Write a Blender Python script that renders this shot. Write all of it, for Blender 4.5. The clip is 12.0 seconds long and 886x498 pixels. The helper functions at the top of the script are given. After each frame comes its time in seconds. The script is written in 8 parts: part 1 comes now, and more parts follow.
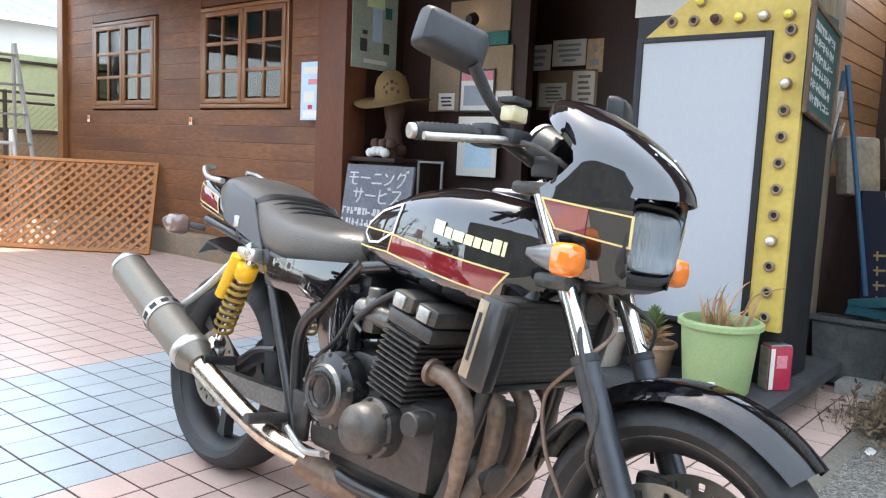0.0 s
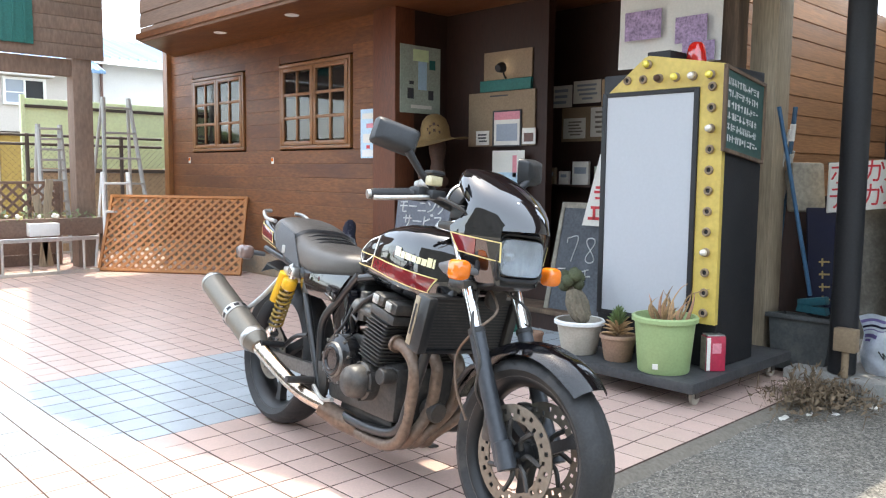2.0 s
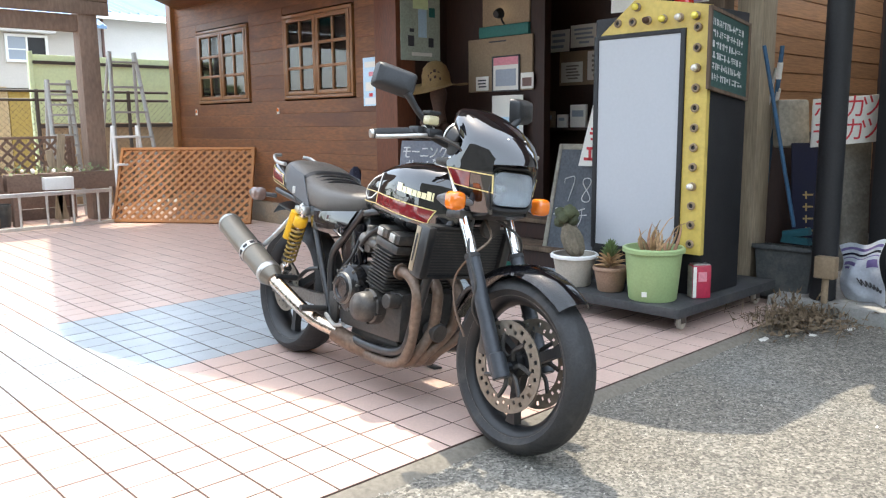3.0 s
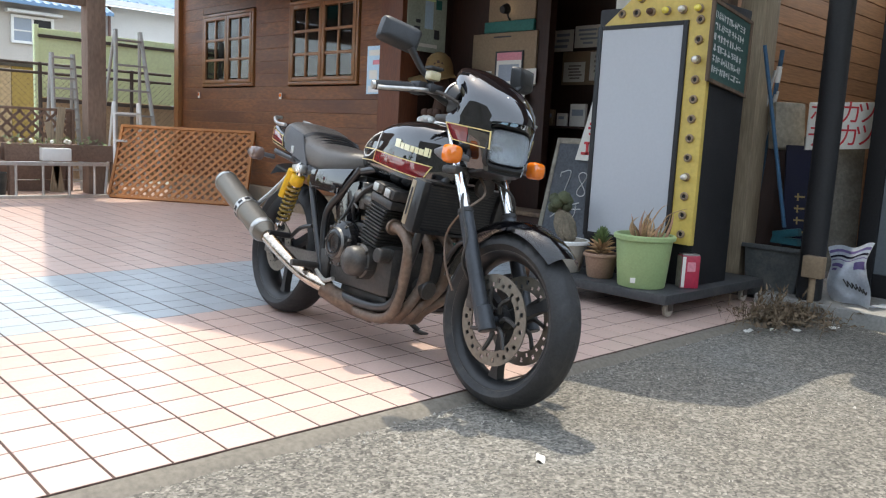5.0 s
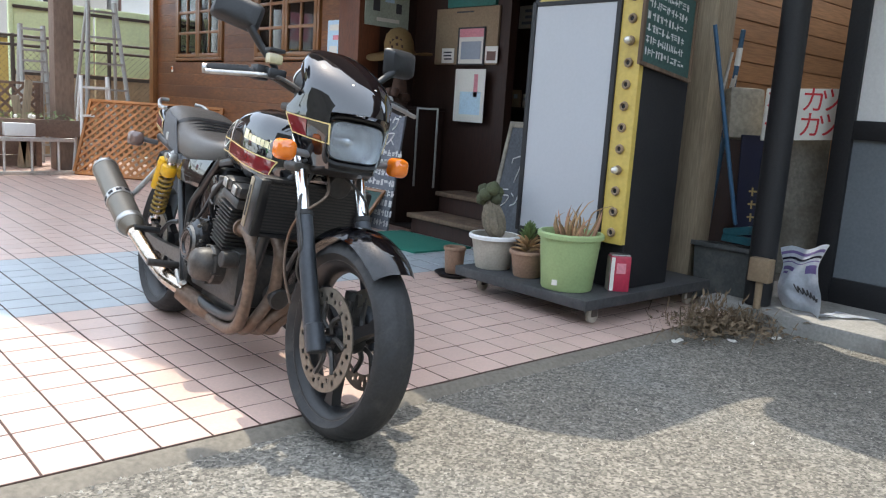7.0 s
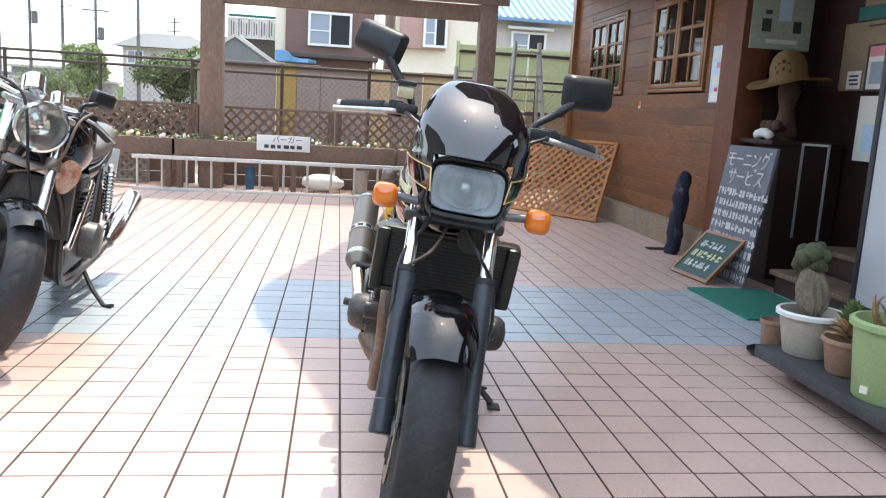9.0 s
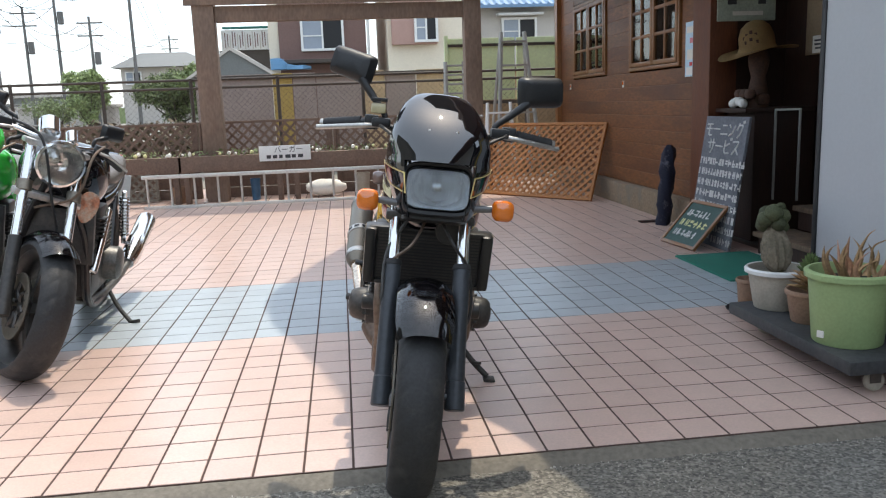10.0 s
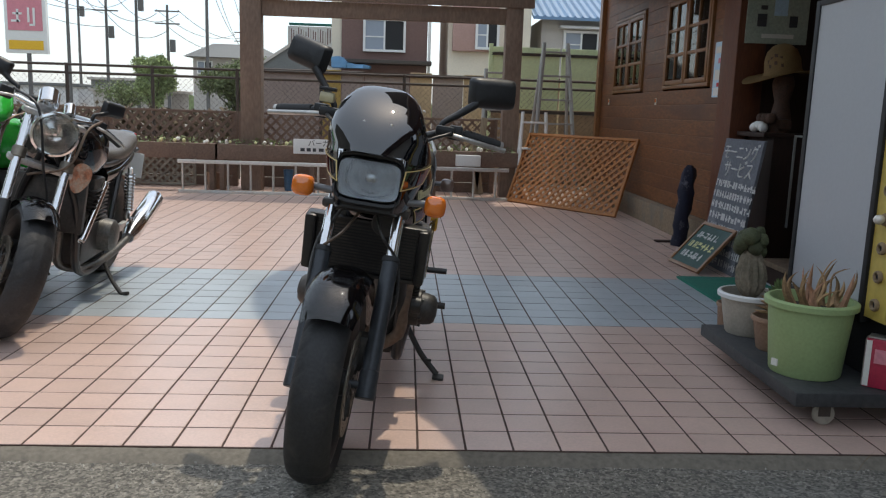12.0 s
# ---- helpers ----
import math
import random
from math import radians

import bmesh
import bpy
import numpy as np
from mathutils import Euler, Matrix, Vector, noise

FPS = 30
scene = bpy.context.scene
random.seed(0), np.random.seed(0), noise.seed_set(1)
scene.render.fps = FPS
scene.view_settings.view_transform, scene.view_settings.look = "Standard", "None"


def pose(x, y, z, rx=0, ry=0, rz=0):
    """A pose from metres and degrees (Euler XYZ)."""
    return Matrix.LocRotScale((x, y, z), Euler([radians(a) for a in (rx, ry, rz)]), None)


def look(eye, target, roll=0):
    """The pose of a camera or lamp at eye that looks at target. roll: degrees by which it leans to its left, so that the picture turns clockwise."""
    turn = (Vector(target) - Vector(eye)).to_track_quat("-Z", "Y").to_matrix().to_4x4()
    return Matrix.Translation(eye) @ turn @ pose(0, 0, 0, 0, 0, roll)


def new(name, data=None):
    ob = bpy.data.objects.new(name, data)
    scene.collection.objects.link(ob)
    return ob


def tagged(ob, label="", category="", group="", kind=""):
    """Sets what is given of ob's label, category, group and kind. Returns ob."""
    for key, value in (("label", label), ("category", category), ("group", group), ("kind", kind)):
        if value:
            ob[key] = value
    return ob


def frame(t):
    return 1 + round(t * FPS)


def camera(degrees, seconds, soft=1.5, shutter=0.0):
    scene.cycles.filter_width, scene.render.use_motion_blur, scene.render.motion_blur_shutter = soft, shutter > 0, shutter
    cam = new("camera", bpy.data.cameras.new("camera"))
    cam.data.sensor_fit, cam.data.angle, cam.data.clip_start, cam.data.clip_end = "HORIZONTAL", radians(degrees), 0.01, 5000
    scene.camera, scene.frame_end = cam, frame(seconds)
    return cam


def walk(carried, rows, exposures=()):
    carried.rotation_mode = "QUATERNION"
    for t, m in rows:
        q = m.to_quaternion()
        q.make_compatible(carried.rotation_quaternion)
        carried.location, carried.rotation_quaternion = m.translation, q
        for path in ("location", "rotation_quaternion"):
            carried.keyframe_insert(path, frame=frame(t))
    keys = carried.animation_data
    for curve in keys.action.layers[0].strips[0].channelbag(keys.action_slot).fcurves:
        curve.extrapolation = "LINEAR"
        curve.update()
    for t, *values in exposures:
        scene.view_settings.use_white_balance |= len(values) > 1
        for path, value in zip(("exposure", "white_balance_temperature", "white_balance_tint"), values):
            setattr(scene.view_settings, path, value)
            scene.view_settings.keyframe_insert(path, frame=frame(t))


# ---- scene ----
cam = camera(58.2, 12.0, soft=1.2)
PATH = [
    (0, (-1.148, -0.672, 0.976), (0.382, 0.596, 0.75), 2.7),
    (0.2, (-1.174, -0.771, 0.97), (0.325, 0.538, 0.766), 2.5),
    (0.5, (-1.221, -0.942, 0.995), (0.237, 0.412, 0.797), 1.2),
    (1, (-1.305, -1.219, 1.005), (0.087, 0.204, 0.82), 1.1),
    (1.5, (-1.453, -1.444, 1.004), (-0.061, -0.017, 0.841), 1.2),
    (2, (-1.573, -1.609, 1.093), (-0.199, -0.168, 0.902), 0.6),
    (2.5, (-1.642, -1.733, 1.105), (-0.288, -0.275, 0.9), 0.1),
    (3, (-1.724, -1.809, 1.059), (-0.373, -0.368, 0.745), -0.6),
    (3.2, (-1.734, -1.816, 1.041), (-0.395, -0.369, 0.705), -0.2),
    (5, (-1.759, -1.853, 0.86), (-0.391, -0.42, 0.581), 3.0),
    (5.5, (-1.747, -1.866, 0.872), (-0.393, -0.419, 0.607), 1.3),
    (6, (-1.642, -1.928, 0.912), (-0.245, -0.524, 0.629), 1.9),
    (6.5, (-1.405, -1.956, 0.934), (-0.029, -0.539, 0.624), -0.3),
    (6.7, (-1.299, -1.97, 0.945), (0.075, -0.555, 0.613), 1.6),
    (8.3, (-0.282, -2.013, 0.955), (0.541, -0.219, 0.631), 6.5),
    (8.5, (-0.2, -1.977, 0.963), (0.43, -0.098, 0.69), 4.2),
    (8.6, (-0.138, -1.98, 0.975), (0.383, -0.067, 0.713), 4.1),
    (9, (-0.037, -1.964, 1.02), (0.233, -0.012, 0.682), 3.3),
    (9.1, (-0.018, -1.978, 1.026), (0.244, -0.027, 0.674), 2.4),
    (9.5, (0.018, -2.107, 1.069), (0.252, -0.151, 0.72), -0.4),
    (10, (0.022, -2.268, 1.074), (0.258, -0.315, 0.714), -2.1),
    (10.5, (0.019, -2.279, 1.048), (0.251, -0.325, 0.688), -1.7),
    (11, (0.008, -2.295, 1.056), (0.244, -0.341, 0.704), -1.2),
    (11.5, (0.107, -2.334, 1.068), (0.293, -0.376, 0.703), -0.9),
    (12, (0.39, -2.326, 1.035), (0.49, -0.358, 0.694), 1.9),
]
EXPOSURES = [(t, e, k, 9) for t, e, k in ((0, 1.85, 6960), (2.5, 1.73, 7040), (5.5, 1.03, 6960), (6.7, 1.19, 6900), (8.4, 1.47, 6780), (9.0, 1.24, 6840), (10.5, 0.36, 7040), (12, 0.0, 7080))]
walk(cam, [(t, look(eye, target, roll)) for t, eye, target, roll in PATH], EXPOSURES)
SKY, SUN = 0.215, 2.0

# ---- light ----
world = bpy.data.worlds.new("sky")
scene.world = world
world.use_nodes = True
wn = world.node_tree
wn.nodes.clear()
sky = wn.nodes.new("ShaderNodeTexSky")
sky.sky_type, sky.sun_disc = "NISHITA", False
SUN_TO = Vector((0.20, 0.37, 1.0)).normalized()
sky.sun_elevation = math.asin(SUN_TO.z)
sky.sun_rotation = math.atan2(SUN_TO.x, SUN_TO.y)
sky.air_density, sky.dust_density, sky.ozone_density = 1.0, 1.7, 1.2
bg = wn.nodes.new("ShaderNodeBackground")
bg.inputs["Strength"].default_value = SKY
wo = wn.nodes.new("ShaderNodeOutputWorld")
haze = wn.nodes.new("ShaderNodeMix")
haze.data_type = "RGBA"
haze.inputs["Factor"].default_value = 0.54
haze.inputs["B"].default_value = (4.8, 5.6, 6.6, 1)
wn.links.new(sky.outputs[0], haze.inputs["A"])
wn.links.new(haze.outputs["Result"], bg.inputs[0])
wn.links.new(bg.outputs[0], wo.inputs[0])
sun = new("sun", bpy.data.lights.new("sun", "SUN"))
sun.data.energy, sun.data.angle, sun.data.color = SUN, radians(0.6), (1.0, 0.95, 0.86)
sun.matrix_world = look(SUN_TO * 40, (0, 0, 0))


# ---- materials ----
def mat(name, col, rough=0.5, metal=0.0, var=0.18, scale=5.0, bump=0.15, bscale=70.0, coat=0.0, stretch=(1, 1, 1), dirt=None, dirt_at=0.6, alpha_random=0.0, trans=0.0, emit=None, glow=0.0, rvar=0.12):
    """A surface with variation at two scales and fine relief. stretch squeezes the grain along an axis."""
    m = bpy.data.materials.new(name)
    m.use_nodes = True
    nt = m.node_tree
    n, l = nt.nodes, nt.links
    b = n["Principled BSDF"]
    tc = n.new("ShaderNodeTexCoord")
    mp = n.new("ShaderNodeMapping")
    mp.inputs["Scale"].default_value = stretch
    l.new(tc.outputs["Object"], mp.inputs["Vector"])
    vec = mp.outputs[0]
    info = n.new("ShaderNodeObjectInfo")
    add = n.new("ShaderNodeVectorMath")
    add.operation = "ADD"
    mul = n.new("ShaderNodeMath")
    mul.operation = "MULTIPLY"
    mul.inputs[1].default_value = 37.0
    l.new(info.outputs["Random"], mul.inputs[0])
    l.new(vec, add.inputs[0])
    l.new(mul.outputs[0], add.inputs[1])
    vec = add.outputs[0]
    big, fine = n.new("ShaderNodeTexNoise"), n.new("ShaderNodeTexNoise")
    big.inputs["Scale"].default_value, big.inputs["Detail"].default_value = scale, 5
    fine.inputs["Scale"].default_value, fine.inputs["Detail"].default_value = bscale, 4
    l.new(vec, big.inputs["Vector"])
    l.new(vec, fine.inputs["Vector"])
    mix = n.new("ShaderNodeMix")
    mix.data_type = "RGBA"
    lo, hi = [c * (1 - var) for c in col], [min(1, c * (1 + var)) for c in col]
    mix.inputs["A"].default_value, mix.inputs["B"].default_value = (*lo, 1), (*hi, 1)
    l.new(big.outputs["Fac"], mix.inputs["Factor"])
    out = mix.outputs["Result"]
    mix2 = n.new("ShaderNodeMix")
    mix2.data_type, mix2.blend_type = "RGBA", "MULTIPLY"
    ramp = n.new("ShaderNodeMapRange")
    ramp.inputs["From Min"].default_value, ramp.inputs["From Max"].default_value = 0.3, 0.7
    ramp.inputs["To Min"].default_value, ramp.inputs["To Max"].default_value = 1 - var, 1 + var * 0.4
    l.new(fine.outputs["Fac"], ramp.inputs["Value"])
    mix2.inputs["Factor"].default_value = 1
    l.new(out, mix2.inputs["A"])
    l.new(ramp.outputs[0], mix2.inputs["B"])
    out = mix2.outputs["Result"]
    if dirt:
        st = n.new("ShaderNodeTexNoise")
        st.inputs["Scale"].default_value, st.inputs["Detail"].default_value = scale * 0.6, 8
        st.inputs["Roughness"].default_value = 0.7
        l.new(vec, st.inputs["Vector"])
        dr = n.new("ShaderNodeMapRange")
        dr.inputs["From Min"].default_value, dr.inputs["From Max"].default_value = dirt_at - 0.08, dirt_at + 0.14
        l.new(st.outputs["Fac"], dr.inputs["Value"])
        md = n.new("ShaderNodeMix")
        md.data_type = "RGBA"
        md.inputs["B"].default_value = (*dirt, 1)
        l.new(dr.outputs[0], md.inputs["Factor"])
        l.new(out, md.inputs["A"])
        out = md.outputs["Result"]
    if alpha_random:
        mr = n.new("ShaderNodeMapRange")
        mr.inputs["To Min"].default_value, mr.inputs["To Max"].default_value = 1 - alpha_random, 1 + alpha_random
        l.new(info.outputs["Random"], mr.inputs["Value"])
        geo = n.new("ShaderNodeNewGeometry")
        mr2 = n.new("ShaderNodeMapRange")
        mr2.inputs["To Min"].default_value, mr2.inputs["To Max"].default_value = 1 - alpha_random, 1 + alpha_random
        l.new(geo.outputs["Random Per Island"], mr2.inputs["Value"])
        for s in (mr, mr2):
            mm = n.new("ShaderNodeMix")
            mm.data_type, mm.blend_type = "RGBA", "MULTIPLY"
            mm.inputs["Factor"].default_value = 1
            l.new(out, mm.inputs["A"])
            l.new(s.outputs[0], mm.inputs["B"])
            out = mm.outputs["Result"]
    l.new(out, b.inputs["Base Color"])
    b.inputs["Metallic"].default_value = metal
    rr = n.new("ShaderNodeMapRange")
    rr.inputs["To Min"].default_value, rr.inputs["To Max"].default_value = max(0.02, rough - rvar), min(1, rough + rvar)
    l.new(big.outputs["Fac"], rr.inputs["Value"])
    l.new(rr.outputs[0], b.inputs["Roughness"])
    b.inputs["Coat Weight"].default_value = coat
    b.inputs["Coat Roughness"].default_value = 0.025
    b.inputs["Coat IOR"].default_value = 2.1
    if coat >= 0.8:
        b.inputs["Specular IOR Level"].default_value = 0.0
    b.inputs["Transmission Weight"].default_value = trans
    if emit:
        b.inputs["Emission Color"].default_value = (*emit, 1)
        b.inputs["Emission Strength"].default_value = glow
    if bump:
        bp = n.new("ShaderNodeBump")
        bp.inputs["Strength"].default_value, bp.inputs["Distance"].default_value = bump, 0.004
        l.new(fine.outputs["Fac"], bp.inputs["Height"])
        l.new(bp.outputs[0], b.inputs["Normal"])
    return m


def glass_mat(name, col=(0.9, 0.95, 0.95), rough=0.03):
    """Clear pane: part glossy reflection, the rest lets light through."""
    m = bpy.data.materials.new(name)
    m.use_nodes = True
    nt = m.node_tree
    n, l = nt.nodes, nt.links
    n.clear()
    o = n.new("ShaderNodeOutputMaterial")
    t, g, mx, fr = n.new("ShaderNodeBsdfTransparent"), n.new("ShaderNodeBsdfGlossy"), n.new("ShaderNodeMixShader"), n.new("ShaderNodeFresnel")
    t.inputs["Color"].default_value = (*col, 1)
    g.inputs["Roughness"].default_value = rough
    fr.inputs["IOR"].default_value = 1.7
    l.new(fr.outputs[0], mx.inputs[0])
    l.new(t.outputs[0], mx.inputs[1])
    l.new(g.outputs[0], mx.inputs[2])
    l.new(mx.outputs[0], o.inputs[0])
    return m


def asphalt_mat():
    """Worn asphalt: grey binder, pale and dark grains of stone, sandy drifts."""
    m = mat("asphalt", (0.152, 0.139, 0.117), 0.92, var=0.30, scale=1.6, bscale=60, bump=0.8, dirt=(0.15, 0.145, 0.13), dirt_at=0.60)
    nt = m.node_tree
    n, l = nt.nodes, nt.links
    b = n["Principled BSDF"]
    tc = n.new("ShaderNodeTexCoord")
    old = b.inputs["Base Color"].links[0].from_socket
    for scale, lo, hi in ((135.0, 0.50, 1.70), (60.0, 0.78, 1.26)):
        vo = n.new("ShaderNodeTexVoronoi")
        vo.inputs["Scale"].default_value = scale
        l.new(tc.outputs["Object"], vo.inputs["Vector"])
        sep = n.new("ShaderNodeSeparateColor")
        l.new(vo.outputs["Color"], sep.inputs[0])
        mr = n.new("ShaderNodeMapRange")
        mr.inputs["To Min"].default_value, mr.inputs["To Max"].default_value = lo, hi
        l.new(sep.outputs[0], mr.inputs["Value"])
        mx = n.new("ShaderNodeMix")
        mx.data_type, mx.blend_type = "RGBA", "MULTIPLY"
        mx.inputs["Factor"].default_value = 1
        l.new(old, mx.inputs["A"])
        l.new(mr.outputs[0], mx.inputs["B"])
        old = mx.outputs["Result"]
    l.new(old, b.inputs["Base Color"])
    return m


M = {}
M["tile_pink"] = mat("tile_pink", (0.63, 0.452, 0.384), 0.31, var=0.10, scale=9, bscale=120, bump=0.12, dirt=(0.53, 0.375, 0.315), dirt_at=0.70, alpha_random=0.05, rvar=0.03)
M["tile_blue"] = mat("tile_blue", (0.42, 0.47, 0.50), 0.31, var=0.12, scale=9, bscale=120, bump=0.12, dirt=(0.34, 0.385, 0.42), dirt_at=0.7, alpha_random=0.06, rvar=0.03)
for tile in ("tile_pink", "tile_blue"):
    M[tile].node_tree.nodes["Principled BSDF"].inputs["Specular IOR Level"].default_value = 0.65
M["grout"] = mat("grout", (0.088, 0.052, 0.042), 0.9, var=0.25, scale=14)
M["curb"] = mat("curb", (0.185, 0.163, 0.132), 0.85, var=0.25, scale=12, bscale=60, bump=0.4)
M["wall_wood"] = mat("wall_wood", (0.185, 0.067, 0.020), 0.46, var=0.38, scale=1.6, bscale=26, bump=0.25, stretch=(2, 0.5, 2.2), dirt=(0.082, 0.025, 0.010), dirt_at=0.54, alpha_random=0.05)
M["post_red"] = mat("post_red", (0.135, 0.041, 0.016), 0.55, var=0.3, scale=3, bscale=40, bump=0.2, stretch=(3, 3, 0.4), dirt=(0.055, 0.016, 0.008), dirt_at=0.6)
M["brown_plank"] = mat("brown_plank", (0.165, 0.108, 0.070), 0.85, var=0.35, scale=5, bscale=40, bump=0.6, stretch=(3, 3, 0.3), dirt=(0.07, 0.045, 0.03), dirt_at=0.52)
M["board_stained"] = mat("board_stained", (0.17, 0.155, 0.13), 0.85, var=0.35, scale=4, bscale=50, bump=0.4, dirt=(0.07, 0.06, 0.045), dirt_at=0.5)
M["panel_slate"] = mat("panel_slate", (0.145, 0.165, 0.18), 0.55, var=0.12, scale=3, bump=0.05)
M["frame_wood"] = mat("frame_wood", (0.225, 0.092, 0.028), 0.42, var=0.22, scale=3, bscale=40, bump=0.2, stretch=(3, 3, 0.4), alpha_random=0.08, coat=0.15)
# Red-brown timber pushed near black; the porch shade sits in this colour.
M["shaded_dark_wood"] = mat("shaded_dark_wood", (0.027, 0.0085, 0.0045), 0.65, var=0.3, scale=3, bscale=30, bump=0.25, stretch=(2, 2, 0.4), alpha_random=0.1)
M["old_wood"] = mat("old_wood", (0.38, 0.30, 0.205), 0.8, var=0.28, scale=4, bscale=34, bump=0.6, stretch=(3, 3, 0.25), dirt=(0.14, 0.105, 0.08), dirt_at=0.6)
M["siding_grey"] = mat("siding_grey", (0.21, 0.135, 0.095), 0.8, var=0.25, scale=3, bscale=30, bump=0.4, stretch=(3, 0.25, 4), alpha_random=0.14)
M["pergola"] = mat("pergola", (0.225, 0.155, 0.115), 0.75, var=0.25, scale=4, bscale=34, bump=0.4, stretch=(1.2, 3, 0.4), dirt=(0.14, 0.08, 0.055), dirt_at=0.65, alpha_random=0.08)
M["lattice"] = mat("lattice", (0.40, 0.155, 0.042), 0.6, var=0.2, scale=5, bscale=50, alpha_random=0.12)
M["lattice_dark"] = mat("lattice_dark", (0.205, 0.132, 0.098), 0.75, var=0.25, scale=5, bscale=50, alpha_random=0.12)
M["plinth"] = mat("plinth", (0.26, 0.185, 0.12), 0.9, var=0.25, scale=6, bscale=50, bump=0.6, dirt=(0.17, 0.15, 0.12), dirt_at=0.55)
M["concrete"] = mat("concrete", (0.30, 0.29, 0.27), 0.9, var=0.2, scale=6, bscale=70, bump=0.5, dirt=(0.16, 0.15, 0.14), dirt_at=0.6)
M["black_paint"] = mat("black_paint", (0.006, 0.006, 0.008), 0.035, var=0.2, scale=6, bump=0.0, coat=1.0)
M["red_paint"] = mat("red_paint", (0.19, 0.014, 0.020), 0.12, var=0.15, scale=6, bump=0.0, coat=1.0)
M["pinstripe"] = mat("pinstripe", (0.78, 0.62, 0.28), 0.35, var=0.08, bump=0.0)
M["mark"] = mat("mark", (0.85, 0.80, 0.50), 0.3, var=0.06, bump=0.0, coat=0.5)
M["engine_black"] = mat("engine_black", (0.036, 0.034, 0.032), 0.44, var=0.35, scale=12, bscale=90, bump=0.25, dirt=(0.095, 0.081, 0.068), dirt_at=0.60)
M["frame_black"] = mat("frame_black", (0.014, 0.014, 0.015), 0.36, var=0.3, scale=12, bscale=90, bump=0.08, coat=0.1, dirt=(0.07, 0.06, 0.05), dirt_at=0.66)
M["fork_slider"] = mat("fork_slider", (0.045, 0.05, 0.058), 0.38, var=0.2, scale=10, bump=0.05, metal=0.2)
M["plastic_black"] = mat("plastic_black", (0.015, 0.0155, 0.017), 0.44, var=0.2, scale=10, bscale=140, bump=0.12)
M["seat_vinyl"] = mat("seat_vinyl", (0.118, 0.102, 0.088), 0.38, var=0.25, scale=9, bscale=260, bump=0.35, dirt=(0.12, 0.105, 0.09), dirt_at=0.56)
M["seat_grey"] = mat("seat_grey", (0.115, 0.118, 0.125), 0.55, var=0.2, scale=9, bscale=260, bump=0.35)
M["rubber"] = mat("rubber", (0.024, 0.024, 0.025), 0.62, var=0.3, scale=14, bscale=120, bump=0.2, dirt=(0.062, 0.056, 0.050), dirt_at=0.62)
M["chrome"] = mat("chrome", (0.80, 0.80, 0.80), 0.10, metal=1.0, var=0.06, scale=14, bump=0.02)
M["silver"] = mat("silver", (0.52, 0.51, 0.49), 0.38, metal=0.9, var=0.2, scale=16, bscale=90, bump=0.1)
M["alu"] = mat("alu", (0.62, 0.62, 0.60), 0.45, metal=0.85, var=0.18, scale=7, bscale=80, bump=0.12)
M["disc_steel"] = mat("disc_steel", (0.235, 0.21, 0.175), 0.5, metal=0.9, var=0.15, scale=12, bump=0.05, stretch=(1, 1, 1))
M["pipe"] = mat("pipe", (0.20, 0.145, 0.11), 0.5, metal=0.45, var=0.35, scale=9, bscale=60, bump=0.15, dirt=(0.15, 0.09, 0.06), dirt_at=0.56)
M["pipe_bright"] = mat("pipe_bright", (0.62, 0.53, 0.44), 0.22, metal=1.0, var=0.25, scale=9, bump=0.05, dirt=(0.34, 0.24, 0.17), dirt_at=0.6)
M["muffler"] = mat("muffler", (0.20, 0.178, 0.145), 0.42, metal=0.6, var=0.10, scale=5, bscale=160, bump=0.015)
M["orange_lens"] = mat("orange_lens", (0.85, 0.20, 0.015), 0.12, var=0.1, scale=40, bscale=260, bump=0.3, coat=0.8)
M["red_lens"] = mat("red_lens", (0.60, 0.015, 0.01), 0.15, var=0.1, bump=0.1, coat=0.8)
M["tan_plate"] = mat("tan_plate", (0.33, 0.27, 0.19), 0.5, metal=0.3, var=0.2, scale=16, bump=0.05)
M["signal_grey"] = mat("signal_grey", (0.13, 0.13, 0.135), 0.35, var=0.15, scale=12, bump=0.03, coat=0.2)
M["yellow"] = mat("yellow", (0.80, 0.46, 0.02), 0.35, var=0.12, scale=12, bump=0.05)
M["spring_yellow"] = mat("spring_yellow", (0.36, 0.22, 0.03), 0.5, var=0.3, scale=20, bump=0.05, dirt=(0.06, 0.05, 0.035), dirt_at=0.55)
M["white_panel"] = mat("white_panel", (0.435, 0.45, 0.475), 0.4, var=0.03, scale=3, bump=0.02, dirt=(0.48, 0.50, 0.545), dirt_at=0.66)
M["sign_yellow"] = mat("sign_yellow", (0.60, 0.44, 0.105), 0.45, var=0.10, scale=5, bscale=40, bump=0.05, dirt=(0.44, 0.29, 0.07), dirt_at=0.58)
M["sign_black"] = mat("sign_black", (0.012, 0.012, 0.014), 0.6, var=0.3, scale=6, bscale=80, bump=0.15)
M["deck_grey"] = mat("deck_grey", (0.045, 0.047, 0.050), 0.6, var=0.3, scale=6, bscale=60, bump=0.2, dirt=(0.085, 0.083, 0.08), dirt_at=0.58)
M["bulb_clear"] = mat("bulb_clear", (0.75, 0.70, 0.62), 0.08, var=0.1, scale=30, bump=0.0, coat=1.0, metal=0.3)
M["bulb_yellow"] = mat("bulb_yellow", (0.85, 0.70, 0.10), 0.15, var=0.1, bump=0.0, coat=0.8)
M["chalk_green"] = mat("chalk_green", (0.035, 0.085, 0.075), 0.7, var=0.25, scale=6, bscale=60)
M["chalk_grey"] = mat("chalk_grey", (0.085, 0.095, 0.11), 0.75, var=0.3, scale=5, bscale=60, dirt=(0.16, 0.17, 0.19), dirt_at=0.6)
